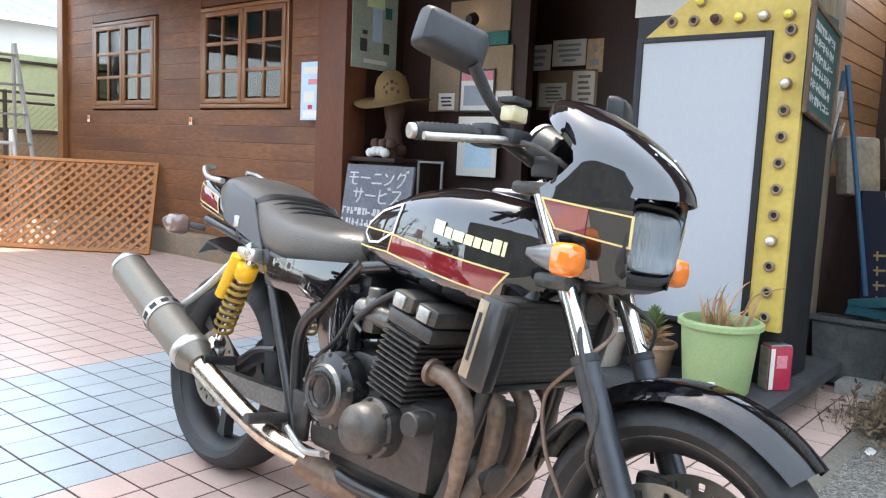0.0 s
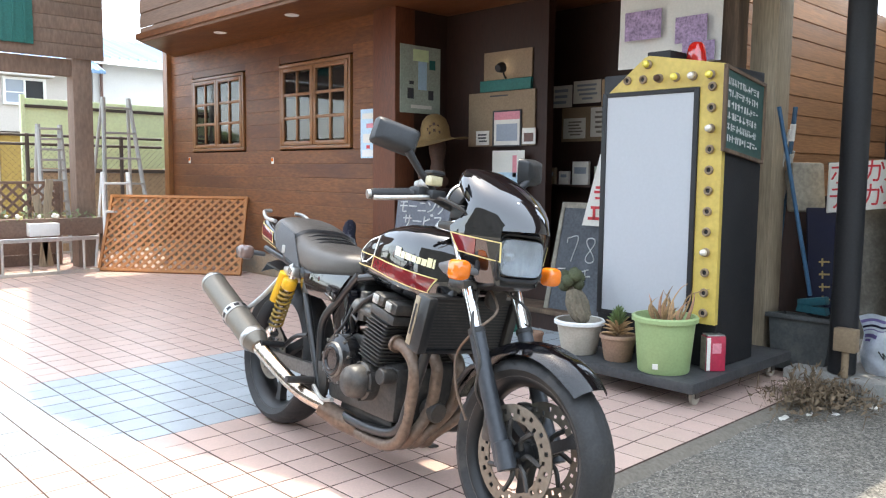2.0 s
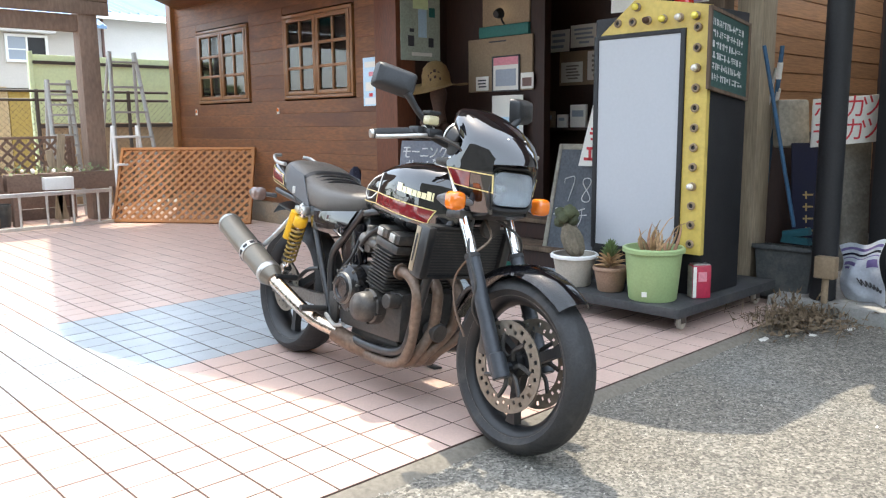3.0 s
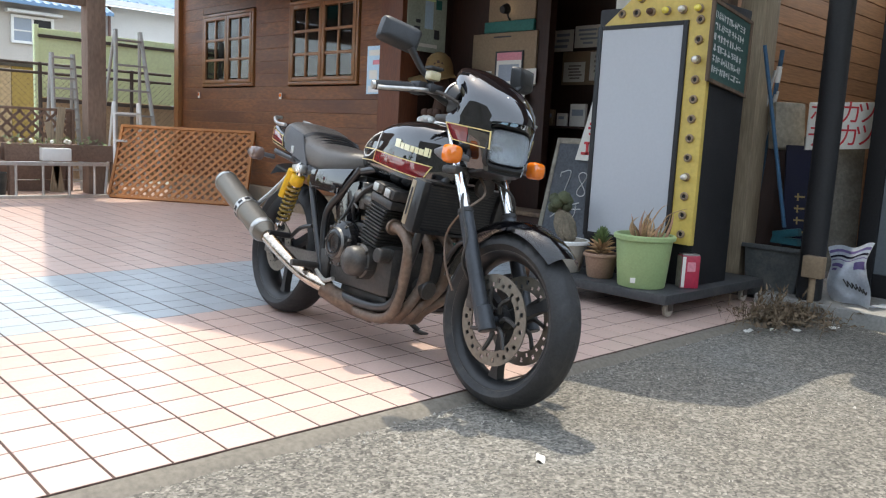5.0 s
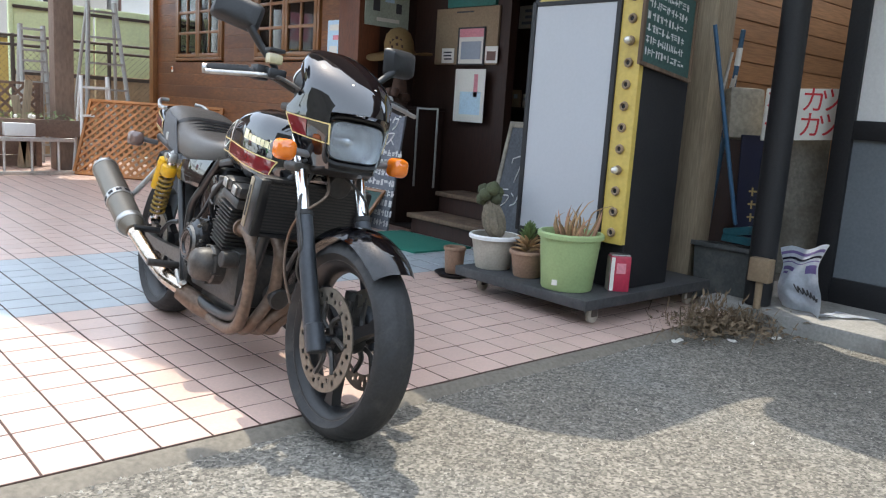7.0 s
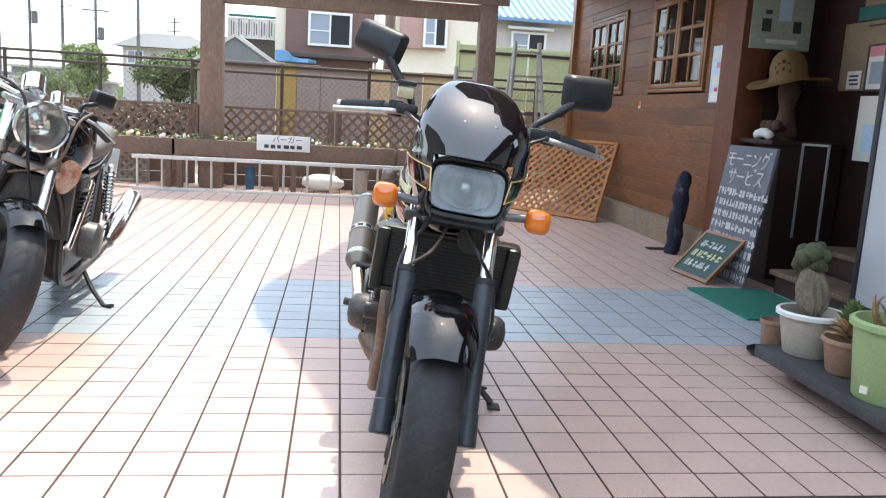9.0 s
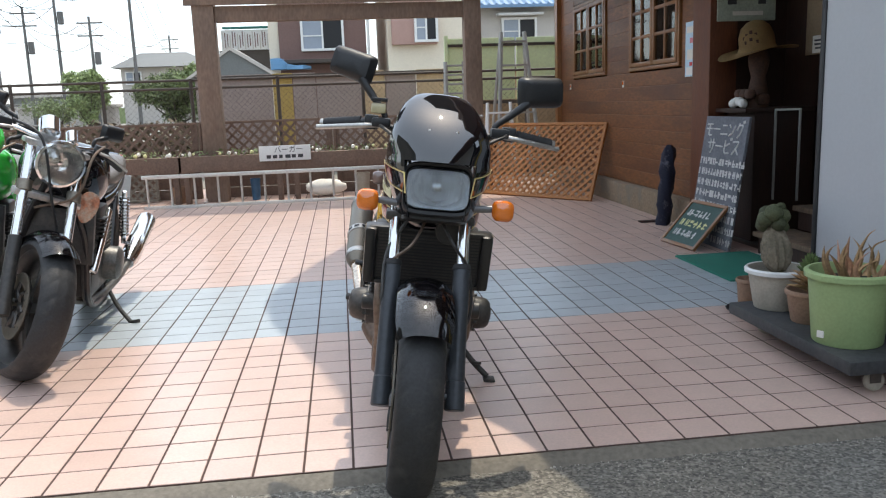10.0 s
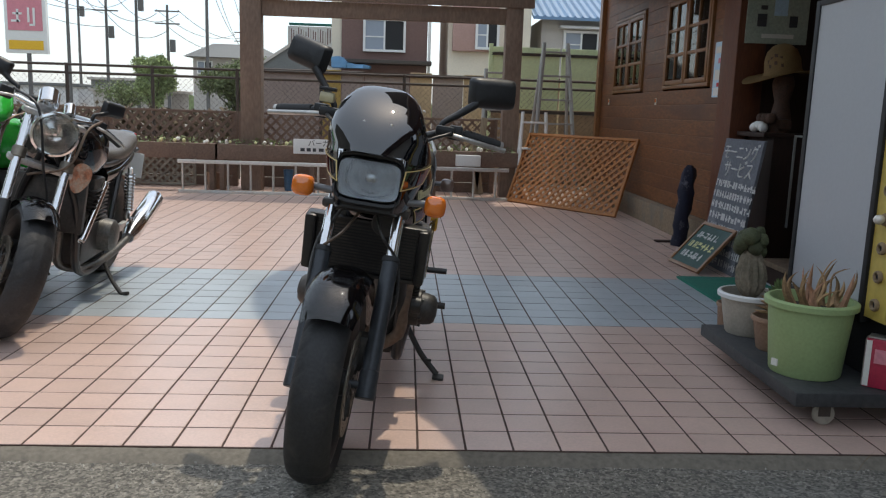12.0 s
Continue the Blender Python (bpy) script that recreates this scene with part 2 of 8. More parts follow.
M["chalk"] = mat("chalk", (0.62, 0.62, 0.61), 0.9, var=0.15, scale=30, bump=0.0)
M["chalk_yellow"] = mat("chalk_yellow", (0.70, 0.68, 0.35), 0.9, var=0.15, scale=30, bump=0.0)
M["pot_green"] = mat("pot_green", (0.335, 0.445, 0.205), 0.5, var=0.1, scale=8, bscale=90, bump=0.08, dirt=(0.29, 0.38, 0.185), dirt_at=0.68)
M["pot_white"] = mat("pot_white", (0.46, 0.42, 0.35), 0.55, var=0.15, scale=9, bscale=90, bump=0.15, dirt=(0.36, 0.33, 0.27), dirt_at=0.58)
M["terracotta"] = mat("terracotta", (0.32, 0.195, 0.13), 0.8, var=0.2, scale=12, bscale=90, bump=0.25, dirt=(0.24, 0.16, 0.11), dirt_at=0.58)
M["soil"] = mat("soil", (0.06, 0.045, 0.032), 0.95, var=0.4, scale=40, bscale=120, bump=0.8)
M["leaf"] = mat("leaf", (0.10, 0.15, 0.05), 0.6, var=0.35, scale=18, alpha_random=0.25)
M["leaf_dry"] = mat("leaf_dry", (0.40, 0.25, 0.13), 0.75, var=0.3, scale=18, alpha_random=0.35)
M["leaf_pink"] = mat("leaf_pink", (0.50, 0.27, 0.17), 0.65, var=0.25, scale=18, alpha_random=0.2)
M["weed_dry"] = mat("weed_dry", (0.20, 0.14, 0.085), 0.85, var=0.3, scale=18, alpha_random=0.35)
M["foliage"] = mat("foliage", (0.27, 0.33, 0.15), 0.7, var=0.35, scale=3, alpha_random=0.4)
M["paper"] = mat("paper", (0.74, 0.72, 0.66), 0.8, var=0.06, scale=6, bump=0.05)
M["paper_blue"] = mat("paper_blue", (0.50, 0.68, 0.80), 0.7, var=0.12, scale=9, bump=0.03)
M["paper_green"] = mat("paper_green", (0.40, 0.45, 0.37), 0.7, var=0.2, scale=6, bump=0.03)
M["ink"] = mat("ink", (0.05, 0.05, 0.055), 0.7, var=0.1, bump=0.0)
M["ink_red"] = mat("ink_red", (0.60, 0.035, 0.045), 0.6, var=0.1, bump=0.0)
M["ink_pink"] = mat("ink_pink", (0.68, 0.25, 0.30), 0.6, var=0.15, bump=0.0)
M["beige_board"] = mat("beige_board", (0.28, 0.20, 0.125), 0.7, var=0.15, scale=5, bump=0.1, dirt=(0.22, 0.155, 0.095), dirt_at=0.62)
M["teal"] = mat("teal", (0.02, 0.15, 0.13), 0.65, var=0.2, scale=6)
M["mat_green"] = mat("mat_green", (0.012, 0.17, 0.12), 0.95, var=0.25, scale=9, bscale=300, bump=0.8)
M["hat_straw"] = mat("hat_straw", (0.36, 0.235, 0.10), 0.8, var=0.25, scale=14, bscale=150, bump=0.4)
M["carved"] = mat("carved", (0.075, 0.034, 0.02), 0.7, var=0.35, scale=12, bscale=70, bump=0.5)
M["white_paint"] = mat("white_paint", (0.76, 0.76, 0.74), 0.5, var=0.06, scale=6, bump=0.05, dirt=(0.60, 0.58, 0.54), dirt_at=0.7)
M["blue_plastic"] = mat("blue_plastic", (0.04, 0.115, 0.21), 0.4, var=0.2, scale=8)
M["teal_plastic"] = mat("teal_plastic", (0.02, 0.10, 0.125), 0.45, var=0.2, scale=8)
M["print_cloth"] = mat("print_cloth", (0.014, 0.016, 0.034), 0.9, var=0.3, scale=16, bscale=200, dirt=(0.19, 0.19, 0.23), dirt_at=0.63)
M["navy_cloth"] = mat("navy_cloth", (0.010, 0.011, 0.030), 0.9, var=0.3, scale=7, bscale=200)
M["gold"] = mat("gold", (0.30, 0.21, 0.07), 0.5, var=0.15, bump=0.0)
M["grey_plastic"] = mat("grey_plastic", (0.075, 0.08, 0.08), 0.6, var=0.25, scale=8, dirt=(0.15, 0.145, 0.13), dirt_at=0.6)
M["grey_panel"] = mat("grey_panel", (0.30, 0.34, 0.40), 0.55, var=0.1, scale=3, bump=0.05)
M["board_grey"] = mat("board_grey", (0.30, 0.27, 0.22), 0.85, var=0.3, scale=4, bscale=40, bump=0.4, dirt=(0.15, 0.13, 0.11), dirt_at=0.55)
M["can_red"] = mat("can_red", (0.46, 0.02, 0.06), 0.35, var=0.2, scale=12, coat=0.3)
M["asphalt"] = asphalt_mat()
M["earth"] = mat("earth", (0.24, 0.22, 0.18), 0.95, var=0.3, scale=0.8, bscale=20, bump=0.5)
M["gravel"] = mat("gravel", (0.30, 0.28, 0.245), 0.9, var=0.3, scale=30, alpha_random=0.5)
M["plaster_cream"] = mat("plaster_cream", (0.76, 0.68, 0.55), 0.85, var=0.08, scale=1.2, bscale=30)
M["plaster_brown"] = mat("plaster_brown", (0.19, 0.115, 0.10), 0.85, var=0.12, scale=1.2, bscale=30)
M["plaster_pink"] = mat("plaster_pink", (0.46, 0.29, 0.25), 0.85, var=0.12, scale=1.2, bscale=30)
# Tone of the added unseen walls, dark to dim reflections in the paint.
M["reflected_dark"] = mat("reflected_dark", (0.17, 0.165, 0.15), 0.9, var=0.35, scale=0.5, bscale=20, dirt=(0.08, 0.085, 0.07), dirt_at=0.5)
M["plaster_grey"] = mat("plaster_grey", (0.52, 0.48, 0.44), 0.85, var=0.1, scale=1.2, bscale=30)
M["plaster_white"] = mat("plaster_white", (0.72, 0.71, 0.70), 0.85, var=0.08, scale=1.2, bscale=30)
M["fence_green"] = mat("fence_green", (0.74, 0.86, 0.52), 0.6, var=0.08, scale=2, bscale=30)
M["fence_tan"] = mat("fence_tan", (0.46, 0.33, 0.20), 0.8, var=0.2, scale=2, bscale=30, alpha_random=0.2)
M["mustard"] = mat("mustard", (0.40, 0.27, 0.08), 0.75, var=0.15, scale=2, bscale=30)
M["roof_blue"] = mat("roof_blue", (0.16, 0.28, 0.44), 0.5, var=0.15, scale=2, bscale=30, alpha_random=0.12)
M["roof_grey"] = mat("roof_grey", (0.165, 0.172, 0.168), 0.7, var=0.15, scale=2, bscale=30, alpha_random=0.12)
M["steel_dark"] = mat("steel_dark", (0.07, 0.055, 0.045), 0.6, var=0.25, scale=8, bscale=60)
M["pole_grey"] = mat("pole_grey", (0.15, 0.145, 0.14), 0.8, var=0.15, scale=2)
M["tarp_blue"] = mat("tarp_blue", (0.13, 0.30, 0.50), 0.5, var=0.15, scale=3)
M["green_paint"] = mat("green_paint", (0.03, 0.52, 0.06), 0.25, var=0.12, scale=6, bump=0.02, coat=0.8)
M["flower_white"] = mat("flower_white", (0.78, 0.76, 0.70), 0.8, var=0.1, bump=0.0, alpha_random=0.1)
# Porch concrete with the shade under the canopy put into its colour.
M["shaded_floor"] = mat("shaded_floor", (0.085, 0.075, 0.065), 0.8, var=0.3, scale=6, bscale=60, bump=0.4, dirt=(0.04, 0.035, 0.03), dirt_at=0.55)
# One near-black colour that makes enclosed rooms look unlit.
M["dim_interior"] = mat("dim_interior", (0.055, 0.03, 0.022), 0.8, var=0.3, scale=3)
GLASS = glass_mat("glass", (0.55, 0.6, 0.58))
CLEAR = glass_mat("clear_glass", (0.96, 0.97, 0.98), 0.02)
M["lens_glass"] = mat("lens_glass", (0.80, 0.84, 0.87), 0.16, var=0.1, scale=9, bump=0.35, bscale=70, stretch=(1, 3, 0.3), trans=0.90)
M["bowl"] = mat("bowl", (0.74, 0.78, 0.82), 0.3, metal=0.12, var=0.05, bump=0.0)
M["bowl_bright"] = mat("bowl_bright", (0.82, 0.82, 0.78), 0.16, metal=0.85, var=0.06, scale=30, bump=0.02)
M["shed_wood"] = mat("shed_wood", (0.36, 0.17, 0.072), 0.6, var=0.28, scale=2.2, bscale=26, bump=0.35, stretch=(0.25, 3, 4), alpha_random=0.12)
for nm in ("black_paint", "red_paint"):
    pb_ = M[nm].node_tree.nodes["Principled BSDF"]
    pb_.inputs["IOR"].default_value, pb_.inputs["Coat IOR"].default_value = 1.8, 2.0
M["tag_mix"] = mat("tag_mix", (0.50, 0.20, 0.11), 0.6, var=0.5, scale=30, bump=0.1, dirt=(0.55, 0.50, 0.40), dirt_at=0.52)
M["smoke_red"] = mat("smoke_red", (0.20, 0.13, 0.11), 0.2, var=0.1, bump=0.1, coat=0.8)
M["cast_grey"] = mat("cast_grey", (0.16, 0.155, 0.145), 0.42, metal=0.6, var=0.3, scale=16, bscale=90, bump=0.2, dirt=(0.09, 0.075, 0.06), dirt_at=0.6)
M["reservoir"] = mat("reservoir", (0.50, 0.44, 0.26), 0.35, var=0.15, scale=20, bump=0.05, coat=0.3)
M["old_alu"] = mat("old_alu", (0.42, 0.42, 0.40), 0.55, metal=0.4, var=0.15, scale=7, bscale=80, bump=0.1)
M["board_mauve"] = mat("board_mauve", (0.31, 0.245, 0.22), 0.85, var=0.15, scale=2, bscale=30)
M["chalk_slate"] = mat("chalk_slate", (0.13, 0.14, 0.165), 0.75, var=0.3, scale=5, bscale=60, dirt=(0.22, 0.23, 0.26), dirt_at=0.55)
M["dry_hedge"] = mat("dry_hedge", (0.17, 0.13, 0.085), 0.85, var=0.35, scale=3, alpha_random=0.4)
M["cactus"] = mat("cactus", (0.060, 0.068, 0.032), 0.75, var=0.35, scale=18, bscale=120, bump=0.4, alpha_random=0.2)
M["cactus_stem"] = mat("cactus_stem", (0.19, 0.155, 0.11), 0.85, var=0.35, scale=14, bscale=80, bump=0.6, dirt=(0.09, 0.08, 0.05), dirt_at=0.55)
M["engine_gloss"] = mat("engine_gloss", (0.011, 0.011, 0.012), 0.20, var=0.3, scale=14, bscale=90, bump=0.1, dirt=(0.06, 0.052, 0.045), dirt_at=0.62)
M["purple_print"] = mat("purple_print", (0.20, 0.15, 0.36), 0.5, var=0.15, bump=0.0)
M["mirror"] = mat("mirror", (0.85, 0.86, 0.88), 0.03, metal=1.0, var=0.02, bump=0.0)


# ---- mesh helpers ----
def finish(bm, sharp=42):
    bmesh.ops.recalc_face_normals(bm, faces=bm.faces)
    for f in bm.faces:
        f.smooth = True
    for e in bm.edges:
        if len(e.link_faces) == 2 and e.calc_face_angle(0) > radians(sharp):
            e.smooth = False
    return bm


def mesh_of(bm, material, name, sharp=42):
    finish(bm, sharp)
    me = bpy.data.meshes.new(name)
    bm.to_mesh(me)
    bm.free()
    me.materials.append(M[material] if isinstance(material, str) else material)
    return me


def part(name, bm, material, parent, label="", sharp=42):
    """One mesh object under a thing or under a part."""
    ob = new(name, mesh_of(bm, material, name, sharp))
    ob.parent = parent
    if label:
        tagged(ob, label)
    return ob


def thing(name, label, category, m=None, group="", kind=""):
    """An empty at the base of a thing, which carries its parts."""
    ob = new(name)
    ob.empty_display_size = 0.05
    if m is not None:
        ob.matrix_basis = m
    return tagged(ob, label, category, group, kind)


def solid(name, bm, material, label, category, m=None, group="", kind="", sharp=42):
    """A thing of one mesh."""
    ob = new(name, mesh_of(bm, material, name, sharp))
    if m is not None:
        ob.matrix_basis = m
    return tagged(ob, label, category, group, kind)


def join(*bms):
    out = bmesh.new()
    for b in bms:
        me = bpy.data.meshes.new("tmp")
        b.to_mesh(me)
        b.free()
        out.from_mesh(me)
        bpy.data.meshes.remove(me)
    return out


def box(x0, y0, z0, x1, y1, z1, bevel=0.0, m=None):
    bm = bmesh.new()
    bmesh.ops.create_cube(bm, size=1)
    for v in bm.verts:
        v.co = Vector(((x0 + x1) / 2 + v.co.x * (x1 - x0), (y0 + y1) / 2 + v.co.y * (y1 - y0), (z0 + z1) / 2 + v.co.z * (z1 - z0)))
    if bevel:
        bmesh.ops.bevel(bm, geom=list(bm.edges), offset=bevel, segments=2, profile=0.6, affect="EDGES", clamp_overlap=True)
    if m is not None:
        bm.transform(m)
    return bm


def basis(a, b):
    """A matrix whose z runs from a to b, at a."""
    a, b = Vector(a), Vector(b)
    q = (b - a).to_track_quat("Z", "Y").to_matrix().to_4x4()
    return Matrix.Translation(a) @ q, (b - a).length


def lathe(profile, seg=24, m=None, closed=False):
    """Turn (radius, height) pairs round z."""
    bm = bmesh.new()
    rings = []
    for r, z in profile:
        if r < 1e-5:
            rings.append([bm.verts.new((0, 0, z))])
        else:
            rings.append([bm.verts.new((r * math.cos(2 * math.pi * i / seg), r * math.sin(2 * math.pi * i / seg), z)) for i in range(seg)])
    pairs = list(zip(rings, rings[1:])) + ([(rings[-1], rings[0])] if closed else [])
    for p, q in pairs:
        for i in range(seg):
            j = (i + 1) % seg
            if len(p) == 1 and len(q) == 1:
                continue
            if len(p) == 1:
                bm.faces.new((p[0], q[i], q[j]))
            elif len(q) == 1:
                bm.faces.new((p[i], q[0], p[j]))
            else:
                bm.faces.new((p[i], q[i], q[j], p[j]))
    if m is not None:
        bm.transform(m)
    return bm


def cyl(a, b, r0, r1=None, seg=16, bevel=0.0):
    """A capped cylinder or cone from a to b with softened rims."""
    m, h = basis(a, b)
    r1 = r0 if r1 is None else r1
    c = bevel or min(r0, r1, h) * 0.12
    return lathe([(0, 0), (r0 - c, 0), (r0, c), (r1, h - c), (max(r1 - c, 1e-4), h), (0, h)], seg, m)


def smooth_path(pts, n=6):
    pts = [Vector(p) for p in pts]
    if len(pts) < 3:
        return pts
    out = []
    ext = [2 * pts[0] - pts[1]] + pts + [2 * pts[-1] - pts[-2]]
    for i in range(1, len(ext) - 2):
        p0, p1, p2, p3 = ext[i - 1:i + 3]
        for k in range(n):
            t = k / n
            out.append(0.5 * ((2 * p1) + (p2 - p0) * t + (2 * p0 - 5 * p1 + 4 * p2 - p3) * t * t + (3 * p1 - p0 - 3 * p2 + p3) * t ** 3))
    out.append(pts[-1])
    return out


def tube(pts, r, seg=10, n=6, r1=None, flat=1.0):
    """A round bar swept along smoothed points."""
    path = smooth_path(pts, n) if n else [Vector(p) for p in pts]
    bm = bmesh.new()
    rings = []
    ref = None
    for i, p in enumerate(path):
        d = (path[min(i + 1, len(path) - 1)] - path[max(i - 1, 0)]).normalized()
        if ref is None:
            ref = Vector((0, 0, 1)) if abs(d.z) < 0.9 else Vector((1, 0, 0))
        u = (ref - d * ref.dot(d)).normalized()
        v = d.cross(u)
        ref = u
        rr = r if r1 is None else r + (r1 - r) * i / (len(path) - 1)
        rings.append([bm.verts.new(p + u * rr * math.cos(2 * math.pi * k / seg) + v * rr * flat * math.sin(2 * math.pi * k / seg)) for k in range(seg)])
    for p, q in zip(rings, rings[1:]):
        for k in range(seg):
            bm.faces.new((p[k], p[(k + 1) % seg], q[(k + 1) % seg], q[k]))
    bm.faces.new(rings[0][::-1])
    bm.faces.new(rings[-1])
    return bm


def loft(rings, cap=True, ring_closed=True):
    bm = bmesh.new()
    vs = [[bm.verts.new(p) for p in ring] for ring in rings]
    for p, q in zip(vs, vs[1:]):
        for k in range(len(p) if ring_closed else len(p) - 1):
            j = (k + 1) % len(p)
            bm.faces.new((p[k], p[j], q[j], q[k]))
    if cap and ring_closed:
        bm.faces.new(vs[0][::-1])
        bm.faces.new(vs[-1])
    return bm


def super_ring(x, w, zb, zt, n=2.8, seg=28, y0=0.0):
    """A rounded-square ring in the y-z plane at x."""
    out = []
    zm, h = (zb + zt) / 2, (zt - zb) / 2
    for i in range(seg):
        a = 2 * math.pi * i / seg
        c, s = math.cos(a), math.sin(a)
        out.append((x, y0 + w * math.copysign(abs(c) ** (2 / n), c), zm + h * math.copysign(abs(s) ** (2 / n), s)))
    return out


def interp(table, x, col):
    """Linear look-up of a column in rows sorted by their first entry."""
    if x <= table[0][0]:
        return table[0][col]
    for a, b in zip(table, table[1:]):
        if x <= b[0]:
            return a[col] + (b[col] - a[col]) * (x - a[0]) / (b[0] - a[0])
    return table[-1][col]


def resample(table, n):
    """Rows of a table at n even steps of its first column, smoothed."""
    xs = [table[0][0] + (table[-1][0] - table[0][0]) * i / (n - 1) for i in range(n)]
    rows = [[x] + [interp(table, x, c) for c in range(1, len(table[0]))] for x in xs]
    for _ in range(2):
        rows = [rows[0]] + [[rows[i][0]] + [(rows[i - 1][c] + 2 * rows[i][c] + rows[i + 1][c]) / 4 for c in range(1, len(rows[0]))] for i in range(1, n - 1)] + [rows[-1]]
    return rows


def prism(outline, thick, m=None, bevel=0.0):
    """A flat outline in x-z, given thickness along y about zero."""
    bm = bmesh.new()
    f = bm.faces.new([bm.verts.new((x, -thick / 2, z)) for x, z in outline])
    r = bmesh.ops.extrude_face_region(bm, geom=[f])
    bmesh.ops.translate(bm, verts=[v for v in r["geom"] if isinstance(v, bmesh.types.BMVert)], vec=(0, thick, 0))
    bmesh.ops.recalc_face_normals(bm, faces=bm.faces)
    if bevel:
        bmesh.ops.bevel(bm, geom=list(bm.edges), offset=bevel, segments=2, affect="EDGES", clamp_overlap=True)
    if m is not None:
        bm.transform(m)
    return bm


def patch(corners, yfun, off, nu=10, nv=4, side=-1, thick=0.0015):
    """A four-cornered skin in x-z laid on the surface y = yfun(x, z), a little proud."""
    bm = bmesh.new()
    (ax, az), (bx, bz), (cx, cz), (dx, dz) = corners
    layers = []
    for extra in (off, off + thick):
        g = []
        for i in range(nu + 1):
            u = i / nu
            row = []
            for j in range(nv + 1):
                v = j / nv
                x = (1 - v) * ((1 - u) * ax + u * bx) + v * ((1 - u) * dx + u * cx)
                z = (1 - v) * ((1 - u) * az + u * bz) + v * ((1 - u) * dz + u * cz)
                row.append(bm.verts.new((x, side * (yfun(x, z) + extra), z)))
            g.append(row)
        layers.append(g)
    for g in layers:
        for i in range(nu):
            for j in range(nv):
                bm.faces.new((g[i][j], g[i + 1][j], g[i + 1][j + 1], g[i][j + 1]))
    lo, hi = layers
    rim = [(i, 0) for i in range(nu)] + [(nu, j) for j in range(nv)] + [(i, nv) for i in range(nu, 0, -1)] + [(0, j) for j in range(nv, 0, -1)]
    for (a, b), (c, d) in zip(rim, rim[1:] + rim[:1]):
        bm.faces.new((lo[a][b], lo[c][d], hi[c][d], hi[a][b]))
    return bm


def edge_lines(corners, yfun, off, width, side=-1):
    """Thin lines along the edges of an outline."""
    out = []
    pts = [Vector((x, 0, z)) for x, z in corners]
    mid = sum(pts, Vector()) / len(pts)
    for a, b in zip(pts, pts[1:] + pts[:1]):
        d = (b - a).normalized()
        nrm = Vector((-d.z, 0, d.x))
        if nrm.dot(mid - a) < 0:
            nrm = -nrm
        q = [a - nrm * width / 2 - d * width / 2, b - nrm * width / 2 + d * width / 2, b + nrm * width / 2 + d * width / 2, a + nrm * width / 2 - d * width / 2]
        out.append(patch([(p.x, p.z) for p in q], yfun, off, 12, 1, side))
    return out


def text_part(name, words, size, material, parent, m, label="", category="", depth=0.0006):
    """Lettering in the built-in font, turned into a mesh; it lies in its x-y plane."""
    cu = bpy.data.curves.new(name, "FONT")
    cu.body, cu.size, cu.align_x, cu.align_y, cu.extrude = words, size, "CENTER", "CENTER", depth
    cu.resolution_u = 3
    tmp = bpy.data.objects.new("tmp", cu)
    scene.collection.objects.link(tmp)
    me = bpy.data.meshes.new_from_object(tmp.evaluated_get(bpy.context.evaluated_depsgraph_get()))
    bpy.data.objects.remove(tmp)
    me.materials.clear()
    me.materials.append(M[material])
    ob = new(name, me)
    ob.parent = parent
    ob.matrix_basis = m
    if label:
        tagged(ob, label, category)
    return ob


def face_m(o, right, up):
    """A matrix whose x runs to the right and y up on a face at o; z points out."""
    r, u = Vector(right).normalized(), Vector(up).normalized()
    n = r.cross(u)
    return Matrix(((r.x, u.x, n.x, o[0]), (r.y, u.y, n.y, o[1]), (r.z, u.z, n.z, o[2]), (0, 0, 0, 1)))


# ---- ground ----
T = 0.15
bm = bmesh.new()
bmesh.ops.create_grid(bm, x_segments=40, y_segments=40, size=400)
bm.transform(Matrix.Translation((0, 0, -0.05)))
tagged(new("ground", mesh_of(bm, "earth", "ground")), "dusty grey earth reaching to the horizon", "ground", kind="structure")

bm = bmesh.new()
bmesh.ops.create_grid(bm, x_segments=150, y_segments=110, size=1)
for v in bm.verts:
    v.co = Vector((v.co.x * 9 + 0.5, -4.53 + v.co.y * 4.5, 0))
    w = 0.006 * noise.noise(v.co * 1.7) + 0.003 * noise.noise(v.co * 7)
    v.co.z = -0.026 + w * min(1, max(0.1, (-0.03 - v.co.y) * 4))
tagged(new("road", mesh_of(bm, "asphalt", "road")), "worn grey asphalt with sandy patches beside the tiles", "road", kind="structure")

# loose grit on the asphalt
verts, faces = [], []
rnd = random.Random(4)
for q in range(4200):
    x, y = rnd.uniform(-2.2, 3.0), (-0.045 - abs(rnd.gauss(0, 0.05)) if q % 4 == 0 else -0.05 - abs(rnd.gauss(0, 0.75)))
    s = rnd.uniform(0.002, 0.0055) * (2.2 if rnd.random() < 0.04 else 1)
    b = len(verts)
    a = rnd.uniform(0, 6.28)
    for k in range(4):
        verts.append((x + s * math.cos(a + k * 1.57) * rnd.uniform(0.6, 1.2), y + s * math.sin(a + k * 1.57) * rnd.uniform(0.6, 1.2), -0.030))
    verts.append((x, y, -0.026 + s * 0.6))
    faces += [(b, b + 1, b + 4), (b + 1, b + 2, b + 4), (b + 2, b + 3, b + 4), (b + 3, b, b + 4)]
me = bpy.data.meshes.new("grit")
me.from_pydata(verts, [], faces)
me.materials.append(M["gravel"])
tagged(new("grit", me), "pale loose grit and small stones on the asphalt", "gravel", kind="stuff")

